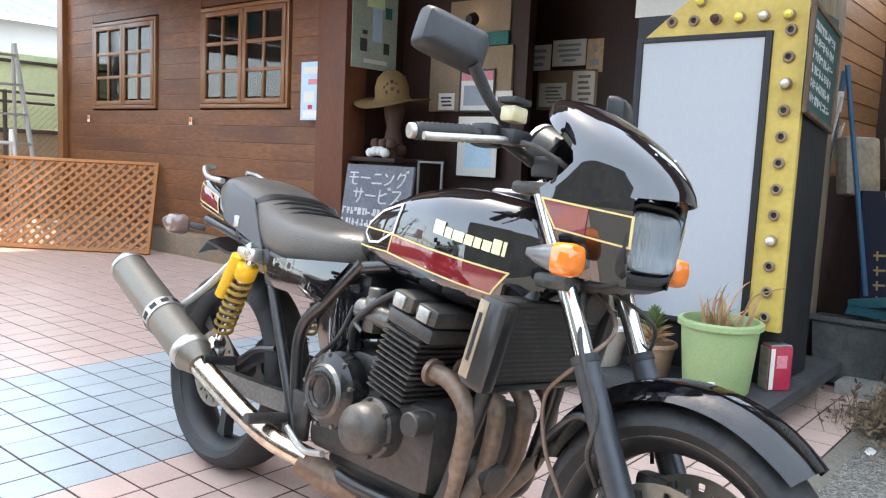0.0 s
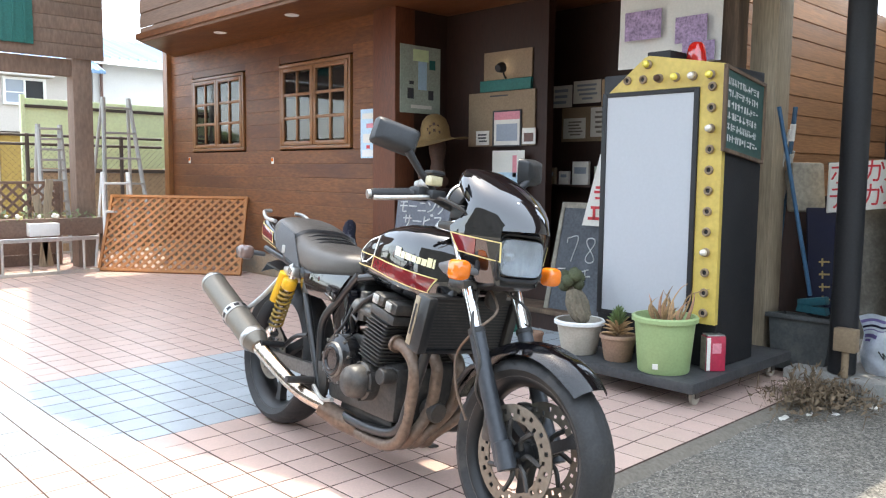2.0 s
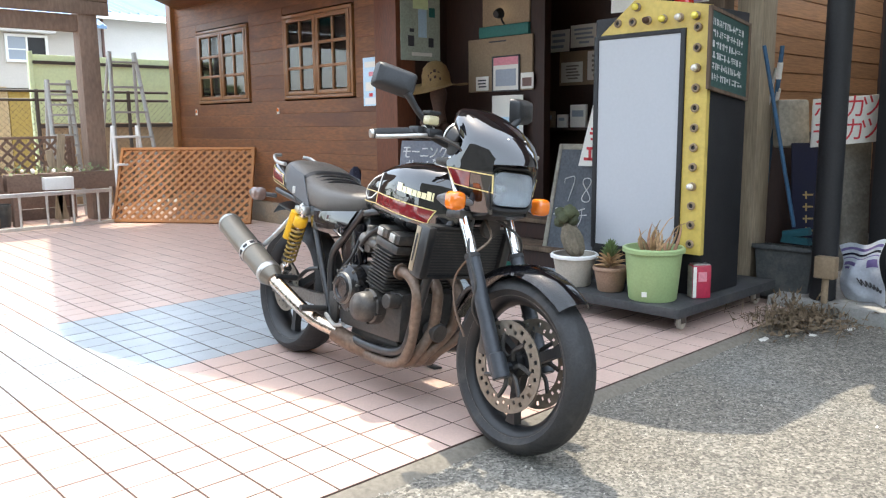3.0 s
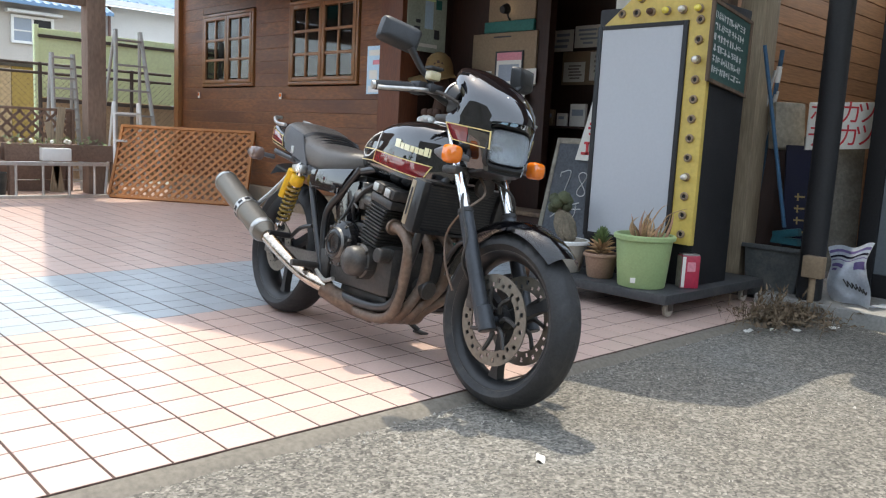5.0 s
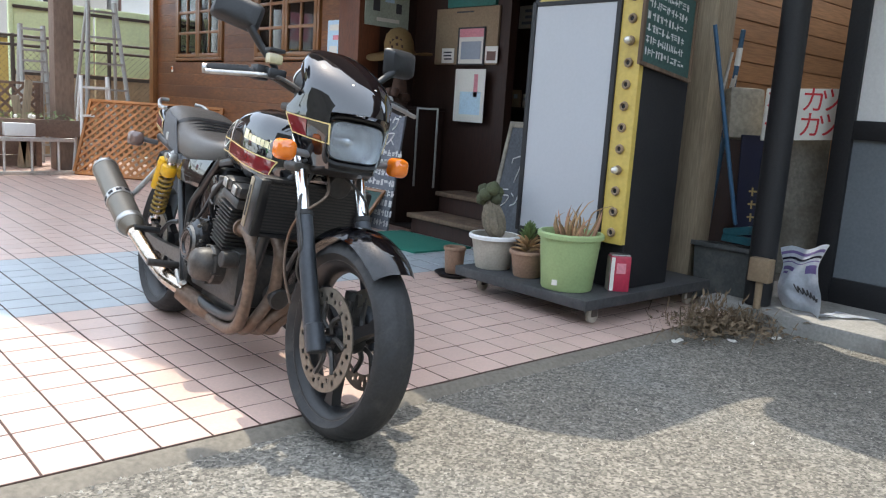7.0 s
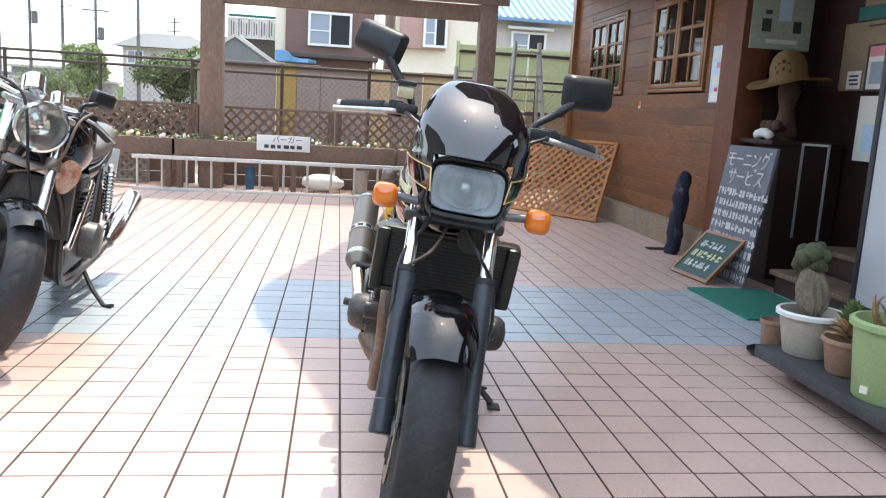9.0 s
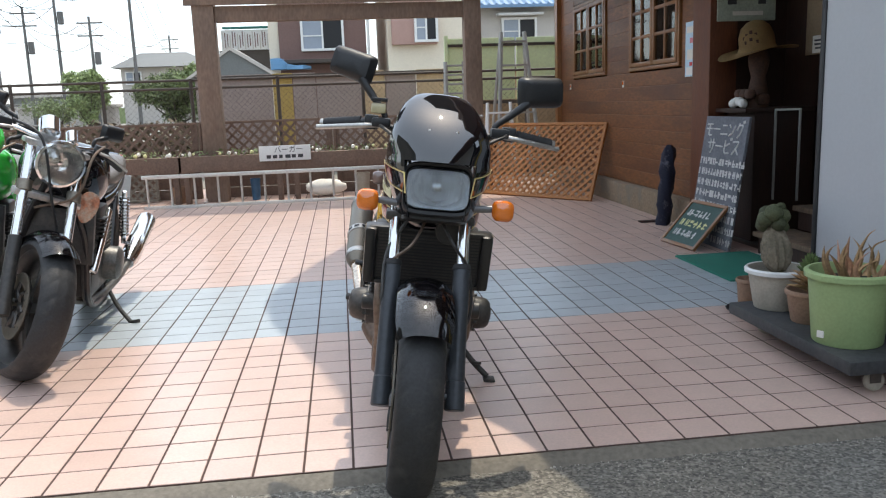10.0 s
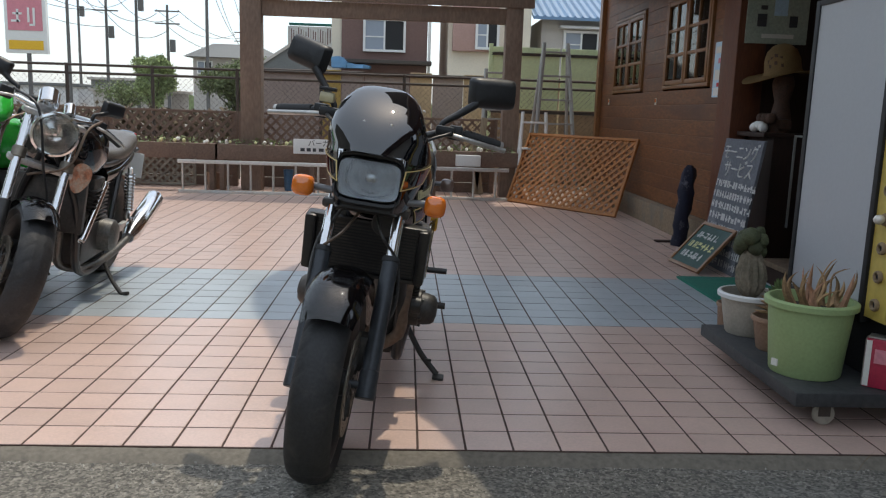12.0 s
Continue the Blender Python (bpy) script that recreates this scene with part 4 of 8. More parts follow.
def main_bike(m):
    k = thing("motorcycle", "black street motorcycle with dark red stripes standing on its side stand", "motorcycle", m)
    wheel(k, "front_wheel", (1.432, -0.018, 0.270), 0.290, 0.124, 3, "plastic_black", (-0.066, 0.066), 0.150)
    wheel(k, "rear_wheel", (-0.06, -0.018, 0.304), 0.306, 0.15, 3, "plastic_black", (-0.075,), 0.115)
    ax = 1.43
    # fork
    fx = lambda z: 1.405 + (0.285 - z) * 0.5
    for y in (-0.112, 0.094):
        f = part("fork_leg", join(cyl((fx(0.245), y, 0.245), (fx(0.60), y, 0.60), 0.027, 0.025, 20), cyl((fx(0.23) + 0.01, y, 0.235), (fx(0.31) + 0.012, y, 0.31), 0.030, 0.028, 16), cyl((ax, y * 0.35, 0.270), (ax, y * 1.15, 0.270), 0.012, seg=14)), "fork_slider", k)
        part("stanchion", cyl((fx(0.59), y, 0.59), (fx(0.93), y, 0.93), 0.0195, seg=20), "chrome", f, "chrome fork tube")
        part("dust_seal", lathe([(0.0, 0), (0.027, 0), (0.028, 0.006), (0.026, 0.016), (0.0, 0.016)], 20, basis((fx(0.598), y, 0.598), (fx(0.7), y, 0.7))[0]), "rubber", f)
        s = math.copysign(1, y)
        cal = join(box(1.275, -0.022, 0.275, 1.345, 0.022, 0.385, 0.012), box(1.285, -0.03, 0.30, 1.335, 0.03, 0.36, 0.010))
        cal.transform(Matrix.Translation((0.025, s * 0.067 - 0.01, 0.01)))
        part("brake_caliper", cal, "engine_black", f)
    part("triple_clamp", join(box(1.12, -0.145, 0.725, 1.20, 0.125, 0.755, 0.012), box(1.03, -0.14, 0.905, 1.12, 0.12, 0.93, 0.01)), "engine_black", k)
    # front mudguard
    rings = []
    for i in range(27):
        a = radians(46 + (163 - 46) * i / 26)
        ring = []
        end = min(1.0, i / 4 + 0.35, (26 - i) / 3 + 0.45)
        for j in range(15):
            b = -1 + 2 * j / 14
            drop = 0.036 * abs(b) ** 3.0
            rr = 0.326 - drop
            ring.append((ax + rr * math.cos(a), -0.016 + b * 0.078 * (0.80 + 0.20 * end), 0.275 + rr * math.sin(a)))
        rings.append(ring)
    outer = loft(rings, ring_closed=False)
    bmesh.ops.solidify(outer, geom=list(outer.faces), thickness=0.004)
    part("front_mudguard", outer, "black_paint", k, "glossy black front mudguard")
    for s in (-1, 1):
        part("mudguard_stay", tube([(1.16, s * 0.085 - 0.012, 0.42), (1.25, s * 0.098 - 0.01, 0.50), (1.33, s * 0.092 - 0.01, 0.45)], 0.008, 8), "plastic_black", k)
    # tank
    tank = part("fuel_tank", loft([super_ring(x, w, zb, zt, TN, 40) for x, w, zb, zt in TANK_FINE]), "black_paint", k, "glossy black fuel tank with red stripe and gold pinstripes", 60)
    red = [(0.712, 0.785), (1.048, 0.740), (1.012, 0.692), (0.700, 0.742)]
    for s in (-1, 1):
        part("stripe", patch(red, tank_y, 0.0012, 22, 6, s), "red_paint", tank, "dark red stripe")
        for line in [*edge_lines(red, tank_y, 0.0025, 0.0036, s), patch([(0.535, 0.752), (0.700, 0.745), (0.700, 0.7415), (0.535, 0.7485)], tank_y, 0.0025, 10, 1, s), patch([(0.575, 0.797), (0.712, 0.788), (0.712, 0.7845), (0.575, 0.7935)], tank_y, 0.0025, 10, 1, s)]:
            part("pinstripe", line, "pinstripe", tank, "thin gold pinstripe")
        # plain pale blocks where the maker's mark sits
        x = 0.858
        for w, hi in ((0.029, 0.030), (0.019, 0.0215), (0.029, 0.0215), (0.019, 0.0215), (0.016, 0.0215), (0.019, 0.0215), (0.018, 0.030), (0.007, 0.030)):
            base = 0.802 - 0.17 * (x - 0.858)
            part("mark", patch([(x + 0.003, base + hi), (x + w + 0.003, base + hi - 0.17 * w), (x + w, base - 0.17 * w), (x, base)], tank_y, 0.0028, 6, 6, s, 0.0008), "mark", tank)
            x += w + 0.0032
        for line in [*edge_lines([(0.583, 0.780), (0.600, 0.806), (0.645, 0.836), (0.725, 0.857), (0.728, 0.842), (0.714, 0.790), (0.655, 0.762), (0.612, 0.760)], tank_y, 0.002, 0.0055, s)]:
            part("pinstripe", line, "white_paint", tank, "pale knee-pad outline")
    part("fuel_cap", lathe([(0.0, 0.0), (0.042, 0.0), (0.044, 0.006), (0.040, 0.013), (0.0, 0.016)], 28, Matrix.Translation((0.92, 0, 0.906))), "silver", tank, "round silver fuel cap")
    # seat
    SEAT = resample([(-0.150, 0.098, 0.790, 0.872), (-0.09, 0.130, 0.742, 0.900), (0.03, 0.144, 0.700, 0.884), (0.09, 0.146, 0.682, 0.862), (0.14, 0.146, 0.672, 0.832), (0.22, 0.146, 0.658, 0.806), (0.32, 0.142, 0.650, 0.788), (0.43, 0.118, 0.655, 0.776), (0.50, 0.084, 0.680, 0.772), (0.55, 0.05, 0.705, 0.762)], 30)
    seat = part("seat", loft([super_ring(x, w, zb, zt, 3.2, 36) for x, w, zb, zt in SEAT]), "seat_vinyl", k, "dark stepped vinyl seat", 60)
    for s in (-1, 1):
        part("rear_seat_side", patch([(-0.085, 0.876), (0.118, 0.828), (0.192, 0.690), (-0.045, 0.760)], lambda x, z: 0.1462 - 1.0 * max(0, 0.06 - x) ** 2.0 - 3.5 * max(0, z - 0.80) ** 2, 0.0, 14, 10, s, 0.004), "seat_grey", seat, "grey vinyl side of the pillion seat")
    strap = loft([super_ring(x, w + 0.004, zb - 0.002, zt + 0.004, 3.2, 36) for x, w, zb, zt in [(xx, interp(SEAT, xx, 1), interp(SEAT, xx, 2), interp(SEAT, xx, 3)) for xx in (0.112, 0.124, 0.136)]], False)
    for v in strap.verts:
        v.co.x -= 0.62 * max(0.0, 0.835 - v.co.z)
    part("seat_strap", strap, "plastic_black", seat, "black strap over the seat")
    for xx in (0.155, 0.19, 0.225):
        w, zt = interp(SEAT, xx, 1), interp(SEAT, xx, 3)
        part("seam", tube([(xx, -w * 0.72, zt - 0.013), (xx + 0.004, -w * 0.4, zt + 0.001), (xx + 0.006, 0, zt + 0.003), (xx + 0.004, w * 0.4, zt + 0.001), (xx, w * 0.72, zt - 0.013)], 0.0035, 6), "plastic_black", seat)
    for s in (-1, 1):
        part("badge", box(-0.008, -0.002, -0.013, 0.012, 0.002, 0.013, 0.001, Matrix.Translation((0.046, s * 0.150, 0.756)) @ Matrix.Scale(1.25, 4)), "silver", seat, "small silver badge")
    # tail
    TAIL = resample([(-0.285, 0.080, 0.775, 0.890), (-0.265, 0.106, 0.768, 0.886), (-0.15, 0.120, 0.748, 0.862), (-0.05, 0.130, 0.732, 0.80), (0.08, 0.136, 0.705, 0.752), (0.17, 0.13, 0.69, 0.73)], 22)
    tail = part("tail_cowl", loft([super_ring(x, w, zb, zt, 3.6, 32) for x, w, zb, zt in TAIL]), "black_paint", k, "glossy black tail cowl with red stripe", 60)

    def tail_y(x, z):
        w, zb, zt = interp(TAIL, x, 1), interp(TAIL, x, 2), interp(TAIL, x, 3)
        q = min(0.96, abs(2 * (z - (zb + zt) / 2) / (zt - zb)))
        return w * (1 - q ** 3.6) ** (1 / 3.6)
    tr = [(-0.266, 0.862), (-0.115, 0.818), (-0.095, 0.772), (-0.266, 0.808)]
    for s in (-1, 1):
        part("stripe", patch(tr, tail_y, 0.0015, 10, 4, s), "red_paint", tail, "dark red stripe")
        for line in [*edge_lines(tr, tail_y, 0.0025, 0.0036, s), patch([(-0.262, 0.794), (-0.06, 0.755), (-0.06, 0.750), (-0.262, 0.789)], tail_y, 0.0025, 8, 1, s)]:
            part("pinstripe", line, "pinstripe", tail, "thin gold pinstripe")
        part("grab_rail", tube([(-0.10, s * 0.125, 0.868), (-0.20, s * 0.118, 0.878), (-0.262, s * 0.098, 0.906), (-0.275, s * 0.06, 0.912)], 0.0085, 10), "silver", tail, "bright metal grab rail")
        indicator(k, (-0.19, s * 0.205, 0.722), s, "smoke_red")
    part("tail_lamp", box(-0.302, -0.070, 0.79, -0.278, 0.070, 0.85, 0.008), "red_lens", tail, "red tail lamp")
    part("rear_mudguard", loft([[(x, y * w, z - 0.02 * abs(y) ** 2) for y in (-1, -0.6, 0, 0.6, 1)] + [(x - 0.004, y * w, z - 0.008 - 0.02 * abs(y) ** 2) for y in (1, 0.6, 0, -0.6, -1)] for x, w, z in ((0.12, 0.09, 0.67), (-0.08, 0.095, 0.68), (-0.20, 0.09, 0.70), (-0.255, 0.085, 0.66))]), "plastic_black", k)
    # side covers
    for s in (-1, 1):
        part("side_cover", patch([(0.20, 0.672), (0.57, 0.700), (0.49, 0.592), (0.245, 0.602)], lambda x, z: 0.138 + 0.02 * math.sin((x - 0.19) / 0.40 * math.pi) - 1.6 * (z - 0.64) ** 2, 0.0, 14, 8, s, 0.012), "black_paint", k, "glossy black side cover")
        part("lower_cover", patch([(0.42, 0.605), (0.60, 0.655), (0.63, 0.50), (0.50, 0.455)], lambda x, z: 0.118 + 0.012 * math.sin((x - 0.42) / 0.2 * math.pi), 0.0, 8, 8, s, 0.010), "black_paint", k)
    # frame
    for s in (-1, 1):
        part("frame_tube", join(
            tube([(0.20, s * 0.135, 0.69), (0.30, s * 0.145, 0.52), (0.42, s * 0.15, 0.31), (0.45, s * 0.15, 0.235)], 0.0145, 10),
            tube([(0.60, s * 0.13, 0.705), (0.50, s * 0.14, 0.60), (0.41, s * 0.145, 0.50), (0.43, s * 0.145, 0.30)], 0.0155, 10),
            tube([(-0.20, s * 0.10, 0.745), (0.10, s * 0.125, 0.70), (0.40, s * 0.128, 0.655), (0.60, s * 0.125, 0.695), (0.95, s * 0.09, 0.76), (1.08, s * 0.04, 0.83)], 0.015, 10),
            tube([(1.10, s * 0.03, 0.80), (1.06, s * 0.11, 0.62), (0.99, s * 0.135, 0.34), (0.93, s * 0.14, 0.215), (0.70, s * 0.14, 0.19), (0.48, s * 0.145, 0.215)], 0.018, 10),
            tube([(0.88, s * 0.13, 0.69), (1.0, s * 0.12, 0.72), (1.10, s * 0.05, 0.76)], 0.014, 8)), "frame_black", k)
        part("swingarm", loft([[(x, s * 0.118 + a * 0.014, z + b * h) for a, b in ((-1, -1), (1, -1), (1, 1), (-1, 1))] for x, z, h in ((0.47, 0.31, 0.028), (0.25, 0.30, 0.026), (0.0, 0.300, 0.022), (-0.12, 0.302, 0.03))]), "cast_grey", k, "dull dark grey swingarm")
        # shock absorber with reservoir
        a, b = Vector((0.168, s * 0.158, 0.675)), Vector((0.030, s * 0.150, 0.400))
        sh = part("shock_absorber", join(cyl(a.lerp(b, 0.05), a.lerp(b, 0.5), 0.016), cyl(a.lerp(b, 0.5), b, 0.011), cyl(a + Vector((0, -0.02, 0)), a + Vector((0, 0.02, 0)), 0.018), cyl(b + Vector((0, -0.02, 0)), b + Vector((0, 0.02, 0)), 0.018)), "chrome", k, "rear shock absorber with yellow reservoir")
        mm, L = basis(a, b)
        hel = [mm @ Vector((0.027 * math.cos(t), 0.027 * math.sin(t), L * (0.27 + 0.58 * t / (2 * math.pi * 8)))) for t in [2 * math.pi * 8 * i / 110 for i in range(111)]]
        part("spring", tube(hel, 0.0052, 7, 0), "spring_yellow", sh, "dusty yellow coil spring")
        part("collar", lathe([(0, L * 0.12), (0.028, L * 0.12), (0.031, L * 0.14), (0.031, L * 0.25), (0.026, L * 0.27), (0, L * 0.27)], 20, mm), "yellow", sh, "yellow spring collar")
        part("reservoir", cyl(a + Vector((-0.045, s * 0.018, -0.01)), a + Vector((-0.108, s * 0.018, -0.135)), 0.0185, seg=18), "yellow", sh, "yellow gas reservoir")
        part("shock_head", box(-0.06, -0.018, -0.022, 0.03, 0.022, 0.016, 0.01, Matrix.Translation(a)), "silver", sh)
    part("chain_guard", box(0.05, 0.10, 0.36, 0.36, 0.135, 0.375, 0.004), "plastic_black", k)
    part("chain", join(tube([(-0.06, 0.095, 0.39), (0.25, 0.095, 0.37), (0.47, 0.095, 0.36)], 0.008, 6), tube([(-0.06, 0.095, 0.212), (0.25, 0.095, 0.235), (0.47, 0.095, 0.27)], 0.008, 6), y_lathe([(0.03, -0.003), (0.092, -0.003), (0.092, 0.003), (0.03, 0.003)], 40, (-0.06, 0.095, 0.304))), "steel_dark", k)
    # engine
    eng = part("engine", box(0.50, -0.155, 0.235, 0.93, 0.155, 0.43, 0.035), "engine_black", k, "dusty black four-cylinder engine")
    part("sump", box(0.55, -0.12, 0.195, 0.88, 0.12, 0.24, 0.02), "engine_black", eng)
    part("gearbox", box(0.50, -0.13, 0.40, 0.72, 0.13, 0.50, 0.03), "engine_black", eng)
    lean = Matrix.Translation((0.80, 0, 0.42)) @ Matrix.Rotation(radians(13), 4, "Y")
    part("cylinder_block", box(-0.062, -0.165, 0.0, 0.032, 0.165, 0.158, 0.01, lean), "engine_black", eng)
    for i in range(12):
        part("cooling_fin", box(-0.076, -0.183, 0.006 + i * 0.0130, 0.044, 0.183, 0.0105 + i * 0.0130, 0.0014, lean), "engine_black", eng)
    part("cylinder_head", join(box(-0.082, -0.178, 0.160, 0.066, 0.178, 0.196, 0.012, lean), box(-0.084, -0.182, 0.196, -0.010, 0.182, 0.240, 0.020, lean), box(-0.004, -0.182, 0.196, 0.070, 0.182, 0.240, 0.020, lean)), "engine_black", eng)
    for s in (-1, 1):
        for x in (-0.049, 0.031):
            part("cam_cap", box(x - 0.017, s * 0.184 - 0.003, 0.203, x + 0.017, s * 0.184 + 0.003, 0.233, 0.002, lean), "silver", eng, "bright cam end cap")
    # covers on both sides
    for s, nm in ((-1, "generator_cover"), (1, "alternator_cover")):
        gc = part(nm, y_lathe([(0.0, s * 0.256), (0.022, s * 0.256), (0.026, s * 0.253), (0.042, s * 0.250), (0.053, s * 0.238), (0.058, s * 0.215), (0.059, s * 0.195), (0.066, s * 0.19), (0.068, s * 0.15)], 40, (0.772, 0, 0.354)), "engine_black", eng)
        for a in [radians(40 + 60 * i) for i in range(6)]:
            part("bolt", cyl((0.772 + 0.062 * math.cos(a), s * 0.17, 0.354 + 0.062 * math.sin(a)), (0.772 + 0.062 * math.cos(a), s * 0.203, 0.354 + 0.062 * math.sin(a)), 0.006, seg=8), "engine_black", gc)
    cl = part("clutch_cover", y_lathe([(0.0, -0.218), (0.034, -0.217), (0.038, -0.223), (0.050, -0.224), (0.057, -0.220), (0.064, -0.211), (0.071, -0.208), (0.081, -0.203), (0.090, -0.196), (0.092, -0.15)], 44, (0.615, 0, 0.400)), "engine_gloss", eng)
    for a in [radians(15 + 40 * i) for i in range(9)]:
        part("bolt", cyl((0.615 + 0.085 * math.cos(a), -0.19, 0.400 + 0.085 * math.sin(a)), (0.615 + 0.085 * math.cos(a), -0.206, 0.400 + 0.085 * math.sin(a)), 0.0055, seg=8), "cast_grey", cl)
    part("hose", tube([(0.60, -0.13, 0.50), (0.63, -0.16, 0.56), (0.70, -0.165, 0.62), (0.76, -0.15, 0.66)], 0.008, 8), "rubber", eng)
    part("harness", tube([(0.46, -0.145, 0.36), (0.50, -0.165, 0.44), (0.58, -0.16, 0.52), (0.60, -0.14, 0.60)], 0.006, 8), "plastic_black", eng)
    part("cover_ring", y_lathe([(0.0585, -0.2205), (0.0635, -0.2135), (0.0645, -0.2115), (0.0610, -0.2145), (0.0575, -0.2190)], 44, (0.615, 0, 0.400), True), "cast_grey", cl, "polished rim of the clutch cover")
    part("water_pump", cyl((0.898, -0.15, 0.395), (0.898, -0.205, 0.395), 0.027), "engine_black", eng)
    part("starter_cover", cyl((0.905, 0.15, 0.395), (0.905, 0.2, 0.395), 0.03), "engine_black", eng)
    part("oil_filter", cyl((0.95, -0.03, 0.30), (1.015, -0.03, 0.29), 0.036, seg=20), "engine_black", eng)
    for y in (-0.135, -0.045, 0.045, 0.135):
        part("carburettor", join(cyl((0.745, y, 0.585), (0.62, y, 0.60), 0.026), box(0.652, y - 0.022, 0.548, 0.695, y + 0.022, 0.635, 0.012), cyl((0.672, y, 0.63), (0.672, y, 0.655), 0.021), tube([(0.66, y - 0.02, 0.60), (0.64, y - 0.03, 0.57), (0.665, y - 0.028, 0.55)], 0.005, 6)), "cast_grey", eng)
    part("airbox", box(0.46, -0.115, 0.52, 0.62, 0.115, 0.68, 0.02), "plastic_black", eng)
    # small hardware: levers, pegs, hoses
    for s in (-1, 1):
        part("footpeg", join(cyl((0.43, s * 0.17, 0.285), (0.425, s * 0.285, 0.29), 0.014), box(0.40, s * 0.15 - 0.008, 0.24, 0.50, s * 0.15 + 0.008, 0.36, 0.006)), "engine_black", k)
        part("passenger_peg", join(cyl((0.17, s * 0.17, 0.375), (0.165, s * 0.27, 0.38), 0.013), tube([(0.17, s * 0.165, 0.37), (0.24, s * 0.16, 0.42), (0.32, s * 0.15, 0.44)], 0.009, 8)), "frame_black", k)
    part("brake_pedal", tube([(0.46, -0.185, 0.27), (0.56, -0.205, 0.245), (0.66, -0.225, 0.265)], 0.008, 8), "silver", k)
    part("shift_lever", tube([(0.46, 0.185, 0.27), (0.56, 0.205, 0.265), (0.62, 0.235, 0.29)], 0.008, 8), "silver", k)
    # exhaust
    for i, y in enumerate((-0.145, -0.05, 0.05, 0.145)):
        yb = (-0.135, -0.085, -0.035, 0.015)[i]
        part("exhaust_header", join(tube([(0.885, y, 0.505), (0.945, y, 0.497), (0.998, y, 0.455), (1.005, y * 0.98, 0.40), (0.985, y * 0.92, 0.30), (0.962 - 0.004 * i, yb, 0.205), (0.90, yb, 0.162), (0.80, yb * 0.9 - 0.01, 0.150), (0.70, yb * 0.5 - 0.06, 0.152)], 0.0205, 14, 8), lathe([(0.0205, 0), (0.030, 0), (0.030, 0.012), (0.0205, 0.012)], 18, basis((0.888, y, 0.505), (0.93, y, 0.50))[0])), "pipe", k, "heat-browned exhaust header pipe")
    part("collector", tube([(0.74, -0.07, 0.155), (0.66, -0.10, 0.162), (0.60, -0.145, 0.180), (0.53, -0.18, 0.205)], 0.046, 18, 6, r1=0.034), "pipe", k, "brown exhaust collector")
    part("link_pipe", tube([(0.55, -0.172, 0.213), (0.44, -0.205, 0.235), (0.33, -0.225, 0.272), (0.22, -0.245, 0.322), (0.13, -0.262, 0.366)], 0.029, 18, 6), "pipe_bright", k, "bright link pipe of the exhaust")
    a, b = Vector((0.145, -0.262, 0.362)), Vector((-0.345, -0.278, 0.575))
    mm, L = basis(a, b)
    mu = part("muffler", lathe([(0.0, 0.0), (0.032, 0.0), (0.036, 0.008), (0.046, 0.03), (0.051, 0.045), (0.053, 0.06), (0.054, L * 0.5), (0.053, L * 0.9), (0.050, L * 0.97), (0.042, L), (0.030, L), (0.028, L - 0.02), (0.0, L - 0.02)], 36, mm), "muffler", k, "titanium-grey muffler pointing upwards")
    part("muffler_band", lathe([(0.0535, L * 0.415), (0.057, L * 0.415), (0.057, L * 0.48), (0.0535, L * 0.48)], 36, mm, True), "silver", mu, "perforated bright mounting band")
    for t in [2 * math.pi * i / 10 for i in range(10)]:
        part("band_slot", box(-0.0006, -0.011, L * 0.432, 0.0008, 0.011, L * 0.463, 0, mm @ Matrix.Rotation(t, 4, "Z") @ Matrix.Translation((0.0570, 0, 0))), "sign_black", mu)
    part("muffler_ring", lathe([(0.052, 0.045), (0.0555, 0.05), (0.0555, 0.072), (0.052, 0.077)], 36, mm, True), "silver", mu)
    part("muffler_ring", lathe([(0.0525, L * 0.93), (0.0550, L * 0.935), (0.053, L * 0.96), (0.0515, L * 0.955)], 36, mm, True), "silver", mu)
    part("muffler_hanger", tube([a.lerp(b, 0.45) + Vector((0, 0.05, 0.03)), (0.02, -0.20, 0.56), (0.10, -0.16, 0.66), (0.12, -0.13, 0.70)], 0.0105, 8), "alu", k, "bright muffler hanger")
    # radiator
    rm = Matrix.Translation((1.068, -0.003, 0.602)) @ Matrix.Rotation(radians(12), 4, "Y")
    rad = part("radiator", box(-0.016, -0.165, -0.085, 0.016, 0.165, 0.085, 0.004, rm), "engine_black", k, "black finned radiator with guard")
    part("shroud", join(*[box(-0.032, s * 0.182 - 0.02, -0.095, 0.036, s * 0.182 + 0.018, 0.092, 0.012, rm) for s in (-1, 1)], box(-0.02, -0.19, 0.078, 0.022, 0.19, 0.095, 0.006, rm), box(-0.02, -0.19, -0.1, 0.022, 0.19, -0.085, 0.006, rm)), "frame_black", rad)
    for i in range(16):
        part("guard_bar", box(0.0155, -0.162, -0.082 + i * 0.0105, 0.0166, 0.162, -0.077 + i * 0.0105, 0, rm), "plastic_black", rad)
    for s in (-1, 1):
        part("side_plate", join(box(-0.034, s * 0.2025 - 0.0015, -0.080, -0.010, s * 0.2025 + 0.0015, 0.080, 0.001, rm)), "tan_plate", rad, "dull tan slotted plate on the radiator side")
        part("slot", box(-0.026, s * 0.2045 - 0.001, -0.045, -0.018, s * 0.2045 + 0.001, 0.055, 0.0005, rm), "sign_black", rad)
    # headlight and cowl
    HZ = 0.838
    lamp = lambda rows, seg: [super_ring(x, w, HZ - h, HZ + h, n, seg, -0.002) for x, w, h, n in rows]
